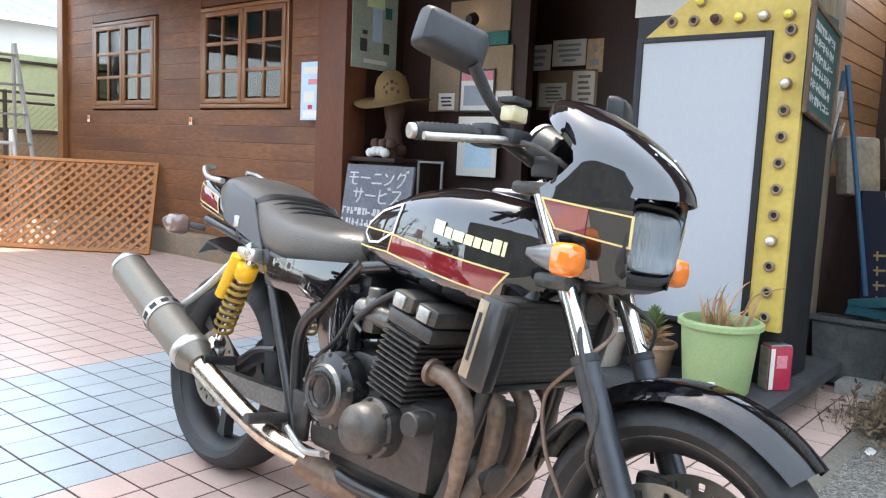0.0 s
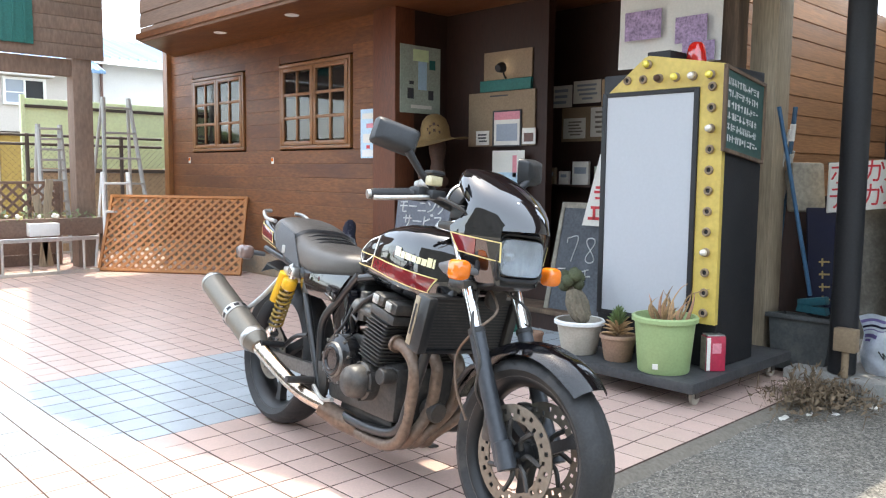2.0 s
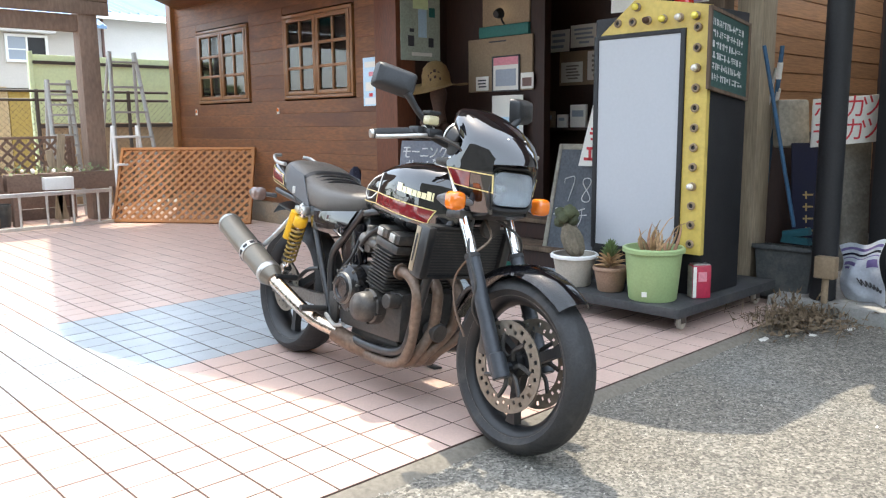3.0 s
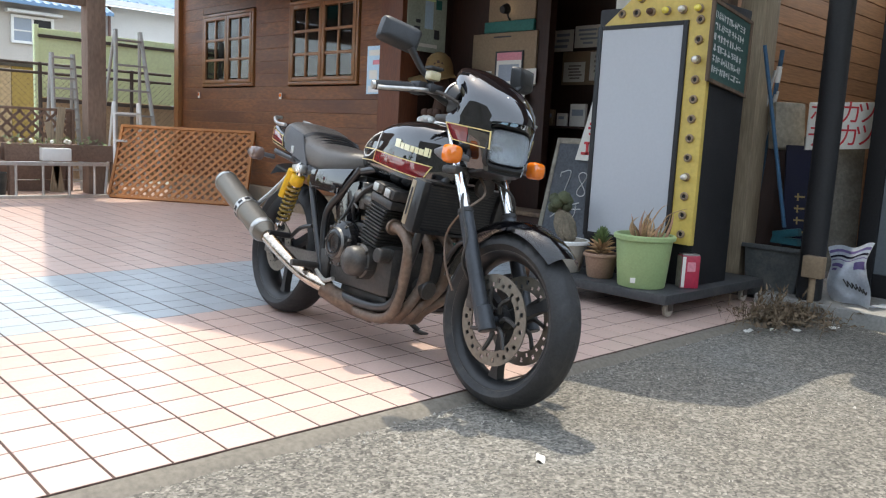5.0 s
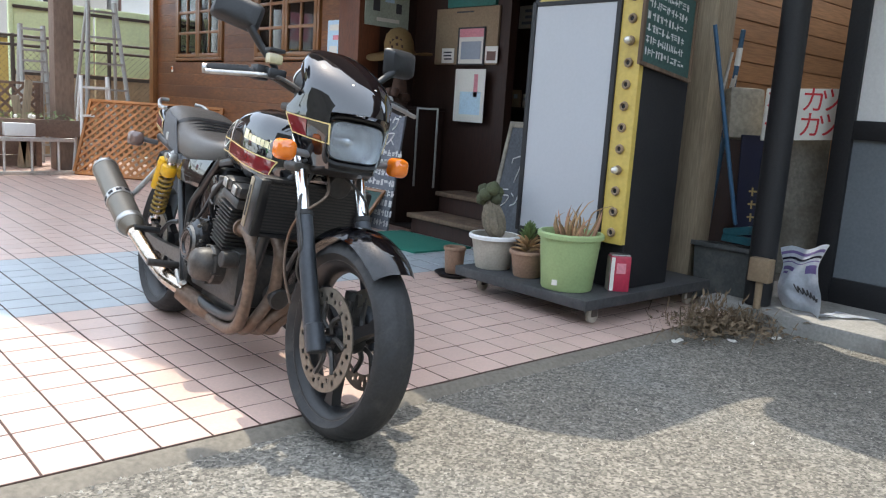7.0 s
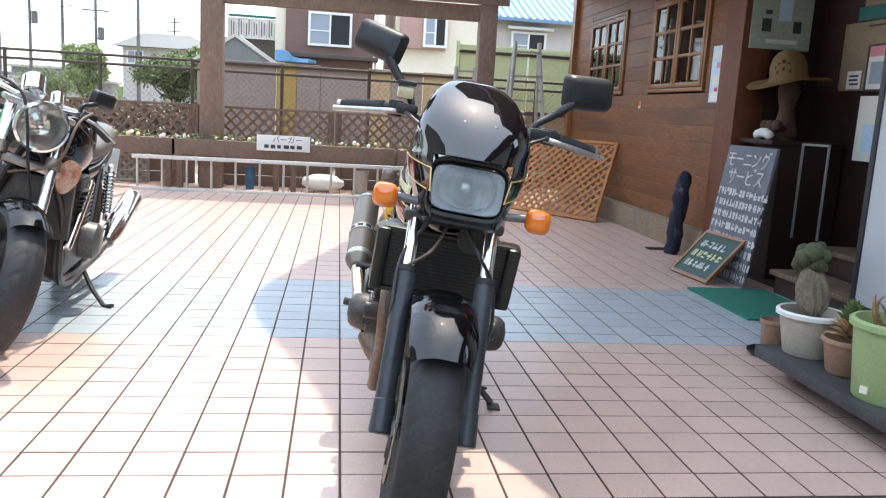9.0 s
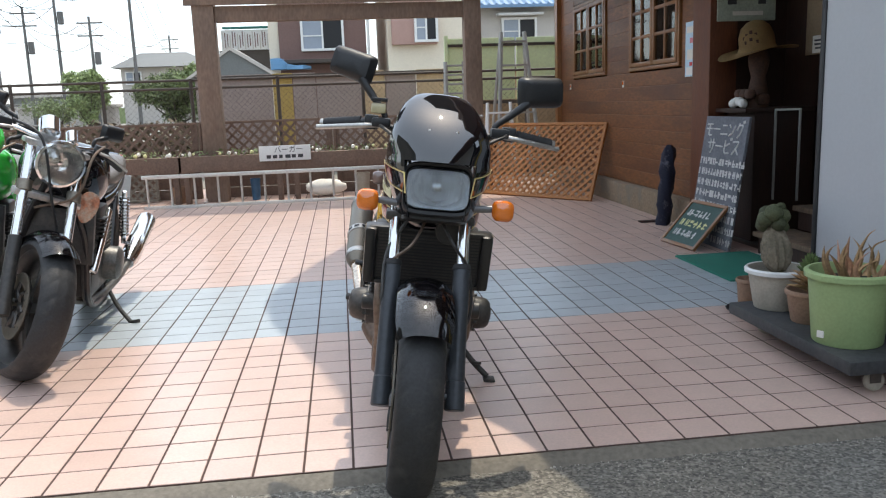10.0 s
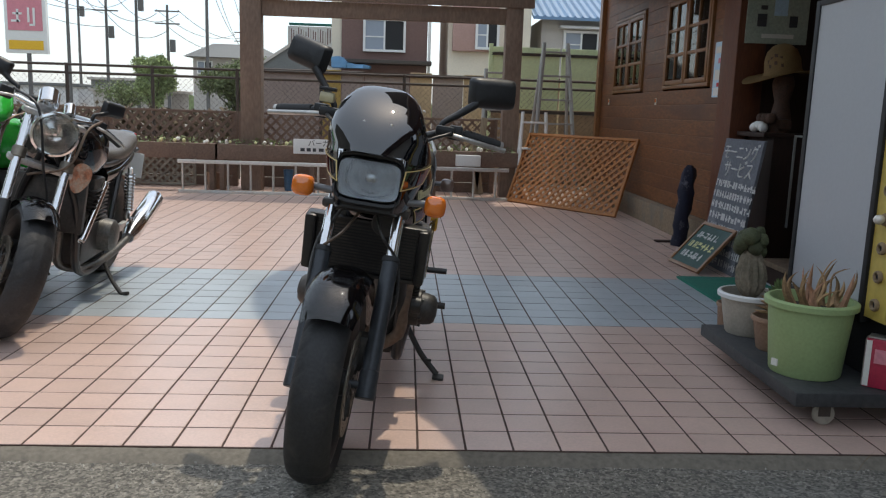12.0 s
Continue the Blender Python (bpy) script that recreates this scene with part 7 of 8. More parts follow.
for word, x, y in (("ホ", -0.165, 0.066), ("カ", 0.045, 0.066), ("ツ", 0.16, 0.066), ("チ", -0.165, -0.068), ("カ", 0.045, -0.068), ("ツ", 0.16, -0.068)):
    text_part("letter", word, 0.15, "ink_red", rs, SM @ Matrix.Translation((x, y, 0.0015)))

eb = thing("socket_box", "beige weatherproof socket box on a short stub", "socket", pose(2.73, -0.12, 0.055))
part("box", box(-0.03, -0.055, 0.14, 0.03, 0.055, 0.26, 0.006), "beige_board", eb)
part("stub", cyl((0, 0, 0), (0, 0, 0.14), 0.018, seg=12), "beige_board", eb)

pb = thing("torn_banner", "torn white vinyl banner with purple bands slumped on the slab", "banner")
VINYL = mat("vinyl", (0.66, 0.70, 0.76), 0.4, var=0.12, scale=9, dirt=(0.42, 0.44, 0.52), dirt_at=0.64)


def banner_at(u, v):
    """A place on the slumped sheet: u across from the pole, v down from its top edge."""
    top = Vector((2.95, -0.10 - 0.24 * u, 0.352 + 0.050 * u))
    low = Vector((2.935 - 0.09 * u, -0.165 - 0.225 * u, 0.061))
    p = top.lerp(low, v)
    fold = 0.020 * math.sin(u * 8 + v * 3) * (0.35 + v) + 0.012 * noise.noise(Vector((u * 5, v * 5, 2)))
    return p + Vector((-0.05 * math.sin(v * 3.0) + fold, -0.02 * math.sin(v * 6 + u * 3), 0.010 * math.sin(u * 9) * (1 - v)))


def banner_piece(u0, u1, v0, v1, off, nu, nv):
    bm = loft([[banner_at(u0 + (u1 - u0) * i / nu, v0 + (v1 - v0) * j / nv) + Vector((-off, 0, 0)) for i in range(nu + 1)] for j in range(nv + 1)], ring_closed=False)
    bmesh.ops.solidify(bm, geom=list(bm.faces), thickness=0.002)
    return bm


part("sheet", banner_piece(0, 1, 0, 1, 0, 20, 18), VINYL, pb)
for v0, v1, mt in ((0.07, 0.115, "purple_print"), (0.165, 0.20, "navy_cloth"), (0.235, 0.25, "purple_print")):
    part("stripe", banner_piece(0.01, 0.99, v0, v1, 0.004, 20, 2), mt, pb, "dark purple band")
for u0, u1, v0, v1 in ((0.04, 0.42, 0.31, 0.37), (0.08, 0.26, 0.40, 0.44), (0.72, 0.96, 0.30, 0.42)):
    part("print", banner_piece(u0, u1, v0, v1, 0.004, 8, 3), "purple_print", pb)
for i in range(6):
    u = 0.52 + i * 0.062
    part("stroke", tube([banner_at(u, 0.56 + 0.03 * i) - Vector((0.006, 0, 0)), banner_at(u + 0.03, 0.70 + 0.02 * i) - Vector((0.006, 0, 0)), banner_at(u + 0.06, 0.60 + 0.03 * i) - Vector((0.006, 0, 0))], 0.0035, 5, 3), "ink", pb)
A, B, C = Vector((2.82, -0.375, 0)), Vector((3.09, -0.585, 0)), Vector((3.06, -0.385, 0))
bm = loft([[A.lerp(B, i / 12).lerp(A.lerp(C, i / 12), j / 8) + Vector((0, 0, 0.060 + 0.016 * abs(math.sin(i * 0.6 + j * 0.5)) * (1 - i / 14))) for j in range(9)] for i in range(1, 13)], ring_closed=False)
bmesh.ops.solidify(bm, geom=list(bm.faces), thickness=0.002)
part("flap", bm, VINYL, pb, "torn corner lying flat")

gd = thing("panelled_wall_screen", "dark-framed screen of white and grey panels beside the porch", "screen")
part("frame", join(box(3.28, -0.24, 0.055, 3.36, -0.14, 2.47, 0.004), box(3.285, -4.0, 0.93, 3.355, -0.24, 1.03, 0.004), box(3.285, -4.0, 0.055, 3.355, -0.24, 0.19, 0.004)), "sign_black", gd, "dark frame")
part("upper_panel", box(3.31, -4.0, 1.03, 3.33, -0.24, 2.47), "white_paint", gd, "white upper panel")
part("lower_panel", box(3.31, -4.0, 0.19, 3.33, -0.24, 0.93), "panel_slate", gd, "slate-grey lower panel")

# dry weeds and litter at the corner of the tiles
verts, faces = [], []
rnd = random.Random(9)
for i in range(900):
    x, y = 2.42 + rnd.gauss(0, 0.17), -0.12 + rnd.gauss(0, 0.12)
    a = rnd.uniform(0, 6.28)
    up = rnd.random() < 0.35
    L = rnd.uniform(0.03, 0.12) if up else rnd.uniform(0.02, 0.07)
    d = Vector((math.cos(a) * (0.5 if up else 1), math.sin(a) * (0.5 if up else 1), 1.0 if up else rnd.uniform(-0.05, 0.35))).normalized() * L
    z = -0.008 + (0 if up else rnd.uniform(0, 0.05))
    w = rnd.uniform(0.001, 0.003) if up else rnd.uniform(0.003, 0.011)
    s = Vector((-math.sin(a), math.cos(a), 0.2)) * w
    b = len(verts)
    p = Vector((x, y, z))
    for q in (p - s * 0.4, p + s * 0.4, p + d * 0.55 + s + Vector((0, 0, 0.01)), p + d * 0.55 - s + Vector((0, 0, 0.006)), p + d):
        verts.append(tuple(q))
    faces += [(b, b + 1, b + 2, b + 3), (b + 3, b + 2, b + 4)]
for i in range(16):
    p = Vector((2.44 + rnd.gauss(0, 0.13), -0.08 + rnd.gauss(0, 0.08), -0.01))
    lean = Vector((rnd.gauss(0, 0.04), rnd.gauss(0, 0.04), rnd.uniform(0.09, 0.2)))
    for k in range(10):
        c = p + lean * (k / 10)
        a = rnd.uniform(0, 6.28)
        out = Vector((math.cos(a), math.sin(a), 0.5)) * (0.006 if k < 4 else rnd.uniform(0.012, 0.032))
        sd = Vector((-math.sin(a), math.cos(a), 0)) * (0.0015 if k < 4 else 0.006)
        b = len(verts)
        for q in (c - lean * 0.06, c + sd * 0.4, c + out * 0.6 + sd, c + out * 0.6 - sd, c + lean * 0.12 + out):
            verts.append(tuple(q))
        faces += [(b, b + 1, b + 2, b + 3), (b + 3, b + 2, b + 4)]
me = bpy.data.meshes.new("dry_weeds")
me.from_pydata(verts, [], faces)
me.materials.append(M["weed_dry"])
tagged(new("dry_weeds", me), "tangle of dry brown weeds and leaves by the slab", "weeds", kind="stuff")
for i, (x, y, s) in enumerate(((2.06, -0.10, 0.045), (-0.06, -0.515, 0.03), (2.30, -0.24, 0.03), (2.55, -0.32, 0.04), (2.20, -0.16, 0.03))):
    bm = loft([[(s * math.cos(a) * k, 0.45 * s * math.sin(a) * k, 0.006 * math.sin(3 * a) + 0.006 * (1 - k)) for a in [2 * math.pi * q / 10 for q in range(10)]] for k in (1, 0.5)])
    solid("litter_scrap", bm, "paper", "small crumpled white scrap lying on the asphalt", "litter", pose(x, y, -0.022, 0, 0, i * 47), group="paper scraps")


# ---- other parked motorcycles ----
def naked_bike(m, label, paint, accent, group="", steer=0.0, screen=""):
    """A plain street bike with a round headlight and twin mufflers, leaning on its stand."""
    k = thing("parked_motorcycle", label, "motorcycle", m, group)
    wheel(k, "front_wheel", (1.45, 0, 0.30), 0.30, 0.140, 5, "engine_black", (-0.065, 0.065), 0.14)
    wheel(k, "rear_wheel", (0, 0, 0.305), 0.305, 0.16, 5, "engine_black", (-0.08,), 0.11)
    fx = lambda z: 1.43 + (0.30 - z) * 0.49
    for y in (-0.105, 0.105):
        f = part("fork_leg", cyl((fx(0.25), y, 0.25), (fx(0.56), y, 0.56), 0.029, 0.027, 18), "engine_black", k)
        part("stanchion", cyl((fx(0.55), y, 0.55), (fx(0.95), y, 0.95), 0.0215, seg=18), "chrome", f, "chrome fork tube")
        part("reflector_band", lathe([(0.023, 0), (0.031, 0.002), (0.031, 0.05), (0.023, 0.052)], 16, basis((fx(0.74), y, 0.74), (fx(0.9), y, 0.9))[0]), "disc_steel", f)
        cal = box(1.285, y - 0.06 * math.copysign(1, y) - 0.03, 0.27, 1.36, y - 0.06 * math.copysign(1, y) + 0.03, 0.40, 0.015)
        part("brake_caliper", cal, "disc_steel", f, "gold brake caliper")
    rings = []
    for i in range(20):
        a = radians(58 + (158 - 58) * i / 19)
        rings.append([(1.45 + (0.335 - 0.04 * abs(b) ** 2.4) * math.cos(a), b * 0.078, 0.30 + (0.335 - 0.04 * abs(b) ** 2.4) * math.sin(a)) for b in [-1 + 2 * j / 10 for j in range(11)]])
    bm = loft(rings, ring_closed=False)
    bmesh.ops.solidify(bm, geom=list(bm.faces), thickness=0.004)
    part("front_mudguard", bm, "black_paint", k, "black front mudguard")
    hl = part("headlight", lathe([(0, -0.10), (0.05, -0.09), (0.082, -0.05), (0.095, 0.0), (0.104, 0.008), (0.104, 0.02), (0.094, 0.024), (0.088, 0.012), (0.06, -0.03), (0, -0.05)], 36, basis((1.215, 0, 0.898), (1.3, 0, 0.890))[0]), "chrome", k, "round chrome headlight")
    part("reflector", lathe([(0.0885, 0.0135), (0.078, -0.003), (0.060, -0.022), (0.035, -0.036), (0.012, -0.042)], 36, basis((1.215, 0, 0.898), (1.3, 0, 0.890))[0]), "bowl_bright", hl, "bright reflector bowl")
    part("bulb_cap", lathe([(0, -0.045), (0.016, -0.045), (0.016, -0.012), (0.010, -0.002), (0, 0.0)], 18, basis((1.215, 0, 0.898), (1.3, 0, 0.890))[0]), "chrome", hl)
    ln = part("lens", lathe([(0.093, 0.016), (0.08, 0.026), (0.05, 0.035), (0, 0.04)], 36, basis((1.215, 0, 0.898), (1.3, 0, 0.890))[0]), CLEAR, hl, "clear domed lens")
    ln.visible_shadow = False
    part("meter", join(cyl((1.09, -0.055, 1.06), (1.15, -0.055, 1.0), 0.045, seg=22), cyl((1.10, 0.045, 1.035), (1.15, 0.045, 0.99), 0.026, seg=22)), "chrome", k, "chrome meter and small lamp pod")
    if screen:
        part("cowl", loft([super_ring(x, w, zb, zt, 2.6, 28) for x, w, zb, zt in ((1.10, 0.10, 0.98, 1.15), (1.16, 0.135, 0.95, 1.15), (1.24, 0.145, 0.94, 1.10), (1.30, 0.12, 0.94, 1.03), (1.325, 0.07, 0.95, 0.99))]), screen, k, "small glossy headlight cowl", 60)
    part("triple_clamp", join(box(1.15, -0.14, 0.72, 1.23, 0.14, 0.75, 0.01), box(1.07, -0.14, 0.94, 1.15, 0.14, 0.965, 0.01)), "silver", k)
    rows = resample([(0.55, 0.08, 0.74, 0.80), (0.65, 0.13, 0.70, 0.90), (0.80, 0.185, 0.67, 0.97), (0.95, 0.195, 0.66, 0.98), (1.05, 0.17, 0.69, 0.95), (1.12, 0.08, 0.75, 0.87)], 22)
    part("fuel_tank", loft([super_ring(x, w, zb, zt, 2.7, 32) for x, w, zb, zt in rows]), paint, k, "glossy fuel tank", 60)
    rows = resample([(-0.20, 0.09, 0.80, 0.86), (-0.05, 0.13, 0.76, 0.86), (0.15, 0.14, 0.72, 0.82), (0.35, 0.13, 0.70, 0.79), (0.55, 0.08, 0.72, 0.80)], 18)
    part("seat", loft([super_ring(x, w, zb, zt, 3, 28) for x, w, zb, zt in rows]), "seat_vinyl", k, "black vinyl seat", 60)
    rows = resample([(-0.32, 0.05, 0.80, 0.86), (-0.20, 0.10, 0.74, 0.84), (0.0, 0.13, 0.68, 0.77), (0.30, 0.14, 0.60, 0.72), (0.50, 0.12, 0.58, 0.70)], 18)
    part("tail_cowl", loft([super_ring(x, w, zb, zt, 3, 28) for x, w, zb, zt in rows]), paint, k, "", 60)
    part("tail_lamp", box(-0.345, -0.06, 0.80, -0.315, 0.06, 0.85, 0.008), "red_lens", k, "red tail lamp")
    eng = part("engine", join(box(0.52, -0.16, 0.24, 0.98, 0.16, 0.45, 0.03), box(0.74, -0.17, 0.44, 0.93, 0.17, 0.68, 0.015)), "engine_black", k, "dark four-cylinder engine")
    for i in range(9):
        part("cooling_fin", box(0.725, -0.19, 0.46 + i * 0.02, 0.945, 0.19, 0.466 + i * 0.02, 0.002), "engine_black", eng)
    for s in (-1, 1):
        part("engine_cover", y_lathe([(0, s * 0.245), (0.06, s * 0.24), (0.085, s * 0.22), (0.09, s * 0.15)], 28, (0.66, 0, 0.36)), "cast_grey", eng, "dull round engine cover")
        a, b = Vector((0.20, s * 0.20, 0.27)), Vector((-0.28, s * 0.235, 0.47))
        mu = part("muffler", lathe([(0, 0), (0.035, 0.0), (0.05, 0.05), (0.055, 0.12), (0.055, (b - a).length - 0.02), (0.045, (b - a).length), (0.03, (b - a).length), (0.028, (b - a).length - 0.03), (0, (b - a).length - 0.03)], 28, basis(a, b)[0]), "chrome", k, "chrome muffler")
        part("exhaust_pipe", join(*[tube([(0.93, s * yy, 0.50), (1.02, s * yy, 0.47), (1.04, s * yy, 0.38), (0.98, s * yy, 0.24), (0.75, s * 0.13, 0.19), (0.45, s * 0.17, 0.21), (0.2, s * 0.20, 0.27)], 0.021, 12) for yy in (0.06, 0.14)]), "cast_grey", k, "dull grey exhaust pipes")
        part("frame_tube", join(tube([(1.12, s * 0.03, 0.80), (1.07, s * 0.13, 0.55), (0.98, s * 0.15, 0.22), (0.50, s * 0.15, 0.20), (0.46, s * 0.15, 0.40), (0.30, s * 0.13, 0.66)], 0.017, 8), tube([(1.1, s * 0.05, 0.84), (0.6, s * 0.12, 0.72), (-0.2, s * 0.10, 0.76)], 0.015, 8)), "frame_black", k)
        part("swingarm", box(-0.05, s * 0.12 - 0.014, 0.28, 0.48, s * 0.12 + 0.014, 0.325, 0.006), "alu", k)
        part("shock_absorber", join(cyl((0.18, s * 0.16, 0.68), (0.04, s * 0.15, 0.36), 0.014), *[lathe([(0.02, 0.04 + i * 0.022), (0.03, 0.046 + i * 0.022), (0.02, 0.052 + i * 0.022)], 14, basis((0.18, s * 0.16, 0.68), (0.04, s * 0.15, 0.36))[0]) for i in range(12)]), "chrome", k)
        if s > 0 and not screen:
            part("side_marker", loft([[(x, 0.185 + (0.046 + 0.010 * math.sin(a)) * math.cos(a), 0.735 + 0.074 * math.sin(a)) for a in [2 * math.pi * q / 22 for q in range(22)]] for x in (1.172, 1.180)]), accent, k, "patterned round side marker")
        if s > 0 and not screen:
            part("engine_guard", tube([(0.79, 0.180, 0.645), (0.81, 0.182, 0.625), (1.05, 0.178, 0.415), (1.06, 0.172, 0.395)], 0.017, 12), "chrome", k, "bright chrome guard bar")
        part("lever", tube([(1.10, s * 0.19, 0.985), (1.10, s * 0.25, 0.975), (1.03, s * 0.36, 0.935)], 0.007, 8), "silver", k, "bright alloy lever")
    bar = part("handlebar", tube([(0.93, -0.37, 0.93), (1.02, -0.22, 0.985), (1.08, -0.08, 0.975), (1.08, 0.08, 0.975), (1.02, 0.22, 0.985), (0.93, 0.37, 0.93)], 0.011, 10), "chrome", k, "chrome handlebar")
    for s in (-1, 1):
        part("grip", cyl((0.932, s * 0.367, 0.931), (0.995, s * 0.26, 0.971), 0.018, seg=14), "rubber", bar, "black rubber grip")
        part("switchgear", box(0.99, s * 0.215 - 0.03, 0.96, 1.06, s * 0.215 + 0.03, 1.015, 0.01), "plastic_black", bar)
    part("radiator", box(1.035, -0.17, 0.42, 1.075, 0.17, 0.68, 0.008), "engine_black", k)
    part("cable", tube([(1.10, -0.2, 1.02), (1.22, -0.1, 0.98), (1.26, 0.0, 0.74), (1.24, 0.07, 0.60), (1.3, 0.1, 0.42)], 0.006, 8), "plastic_black", k)
    part("cable", tube([(1.10, 0.2, 1.02), (1.2, 0.13, 0.96), (1.24, 0.1, 0.78), (1.2, -0.04, 0.68)], 0.006, 8), "pipe", k)
    part("number_plate", box(-0.39, -0.11, 0.56, -0.385, 0.11, 0.72, 0.001), "white_paint", k, "plain pale number plate")
    part("side_stand", join(tube([(0.52, 0.14, 0.22), (0.60, 0.22, 0.12), (0.66, 0.30, 0.05)], 0.011, 8), tube([(0.66, 0.30, 0.05), (0.70, 0.345, 0.07)], 0.009, 8)), "engine_black", k, "side stand folded out")
    for s in (-1, 1):
        mirror(k, s, (0.95, s * 0.27, 1.085), 4 * s, 0.82)
    axis = Vector((-0.49, 0, 1.0)).normalized()
    turn = Matrix.Translation((1.16, 0, 0.84)) @ Matrix.Rotation(radians(steer), 4, axis) @ Matrix.Translation((-1.16, 0, -0.84))
    front = ("front_wheel", "fork_leg", "front_mudguard", "headlight", "meter", "triple_clamp", "handlebar", "lever", "indicator", "cable", "side_marker", "mirror", "cowl")
    for ob in k.children:
        if ob.name.split(".")[0] in front:
            ob.matrix_basis = turn @ ob.matrix_basis
    return k


def parked(x, y, heading, lean):
    return Matrix.Translation((x, y, 0)) @ Matrix.Rotation(radians(heading), 4, "Z") @ Matrix.Rotation(radians(-lean), 4, "X")


naked_bike(parked(-1.50, 2.59, -84.5, 9), "black street motorcycle with round chrome headlight on its stand", "black_paint", "tag_mix", steer=32)
gb2 = naked_bike(parked(-2.18, 2.98, -78, 9), "green street motorcycle parked beside a black one", "green_paint", "red_lens", steer=14, screen="green_paint")

# ---- forecourt edge: pergola, ladder, planters ----
pg = thing("pergola", "brown timber pergola with boarded fascia over the forecourt edge", "pergola")
for x0, x1 in ((-1.62, -1.37), (1.57, 1.775)):
    part("post", box(x0, 7.56, -0.03, x1, 7.76, 3.3, 0.01), "pergola", pg)
part("beam", box(-1.368, 7.60, 2.10, 1.568, 7.72, 2.28, 0.006), "pergola", pg)
for i in range(7):
    part("fascia_board", box(-1.7, 7.535, 2.285 + i * 0.145, 1.90, 7.556, 2.285 + i * 0.145 + 0.141, 0.004), "pergola", pg)
part("backing", box(-1.7, 7.5575, 2.286, 1.90, 7.575, 3.296), "pergola", pg)
sh = thing("teal_shutter", "teal painted wooden shutter on the pergola fascia", "shutter")
part("panel", box(0.80, 7.505, 2.39, 1.17, 7.533, 3.1, 0.004), "teal", sh)
for x in (0.87, 0.98, 1.09):
    part("batten", box(x - 0.012, 7.492, 2.40, x + 0.012, 7.504, 3.09, 0.003), "teal", sh)

ld = thing("ladder", "long aluminium ladder lying on its edge along the forecourt", "ladder", group="ladders")
part("rail", box(-2.25, 7.07, 0.0, 1.62, 7.13, 0.035, 0.004), "alu", ld)
part("rail", box(-2.25, 7.07, 0.345, 1.62, 7.13, 0.385, 0.004), "alu", ld)
x = -2.2
while x < 1.6:
    part("rung", cyl((x, 7.1, 0.034), (x, 7.1, 0.346), 0.014, seg=10), "alu", ld)
    x += 0.262


def standing_ladder(name, label, x0, x1, y, top, depth, rungs, splay=0.06, paint="old_alu", bar=0.027):
    l = thing(name, label, "ladder", group="ladders")
    for x, s in ((x0, -1), (x1, 1)):
        part("rail", tube([(x + s * splay, y - depth, 0.0), (x, y, top)], bar, 8, 0), paint, l)
        part("rail", tube([(x + s * splay, y + depth, 0.0), (x, y + 0.03, top)], bar * 0.78, 8, 0), paint, l)
    for i in range(rungs):
        t = (i + 1) / (rungs + 0.4)
        part("rung", box(x0 - splay * (1 - t), y - depth * (1 - t) - 0.03, top * t - 0.012, x1 + splay * (1 - t), y - depth * (1 - t) + 0.03, top * t + 0.012, 0.003), paint, l)
    return l


standing_ladder("step_ladder", "small white step ladder standing by the fence", 1.80, 2.08, 7.40, 1.06, 0.15, 3, 0.05, "white_paint", 0.019)
standing_ladder("step_ladder", "tall aluminium step ladder standing by the fence", 2.17, 2.475, 8.3, 1.96, 0.35, 6, 0.15)
standing_ladder("step_ladder", "dull aluminium ladder leaning beside the pergola post", 1.42, 1.66, 8.3, 1.6, 0.2, 13, 0.03)

# leaning lattice panel


def lattice_panel(parent, m, w, h, pitch, slat, frame, material, tilt=45):
    """Crossed diagonal slats inside a frame, in the x-z plane of m."""
    a = math.tan(radians(tilt))
    for layer, s in ((0.0, 1), (0.008, -1)):
        span = w + h / a
        c = -h / a if s > 0 else 0
        while c < (w if s > 0 else span):
            pts = []
            if s > 0:
                x0, z0 = (c, 0) if c >= 0 else (0, -c * a)
                x1, z1 = c + h / a, h
                if x1 > w:
                    x1, z1 = w, (w - c) * a
            else:
                x0, z0 = (c, 0) if c <= w else (w, (c - w) * a)
                x1, z1 = c - h / a, h
                if x1 < 0:
                    x1, z1 = 0, c * a
            if math.hypot(x1 - x0, z1 - z0) > 0.04:
                d = Vector((x1 - x0, 0, z1 - z0))
                n = Vector((-d.z, 0, d.x)).normalized() * slat / 2
                A, B = Vector((x0, 0, z0)), Vector((x1, 0, z1))
                bm = loft([[(p + n * u + Vector((0, layer + v * 0.0035, 0))) for u, v in ((-1, -1), (1, -1), (1, 1), (-1, 1))] for p in (A, B)])
                bm.transform(m)
                part("slat", bm, material, parent)
            c += pitch
    bm = join(box(-frame, -0.012, -frame, 0, 0.02, h + frame, 0.003), box(w, -0.012, -frame, w + frame, 0.02, h + frame, 0.003), box(0, -0.012, -frame, w, 0.02, 0, 0.003), box(0, -0.012, h, w, 0.02, h + frame, 0.003))
    bm.transform(m)
    part("frame", bm, material, parent)


lp = thing("garden_lattice", "orange-brown wooden lattice panel leaning against the wall", "lattice")
ex = Vector((0.94, -1.24, 0)).normalized()
up = Vector((0.31, 0.36, 0.82)).normalized()
ny = up.cross(ex)
o = Vector((1.63, 7.08, 0.035))
LM = Matrix(((ex.x, ny.x, up.x, o.x), (ex.y, ny.y, up.y, o.y), (ex.z, ny.z, up.z, o.z), (0, 0, 0, 1)))
lattice_panel(lp, LM, 1.56, 0.86, 0.098, 0.030, 0.032, "lattice")
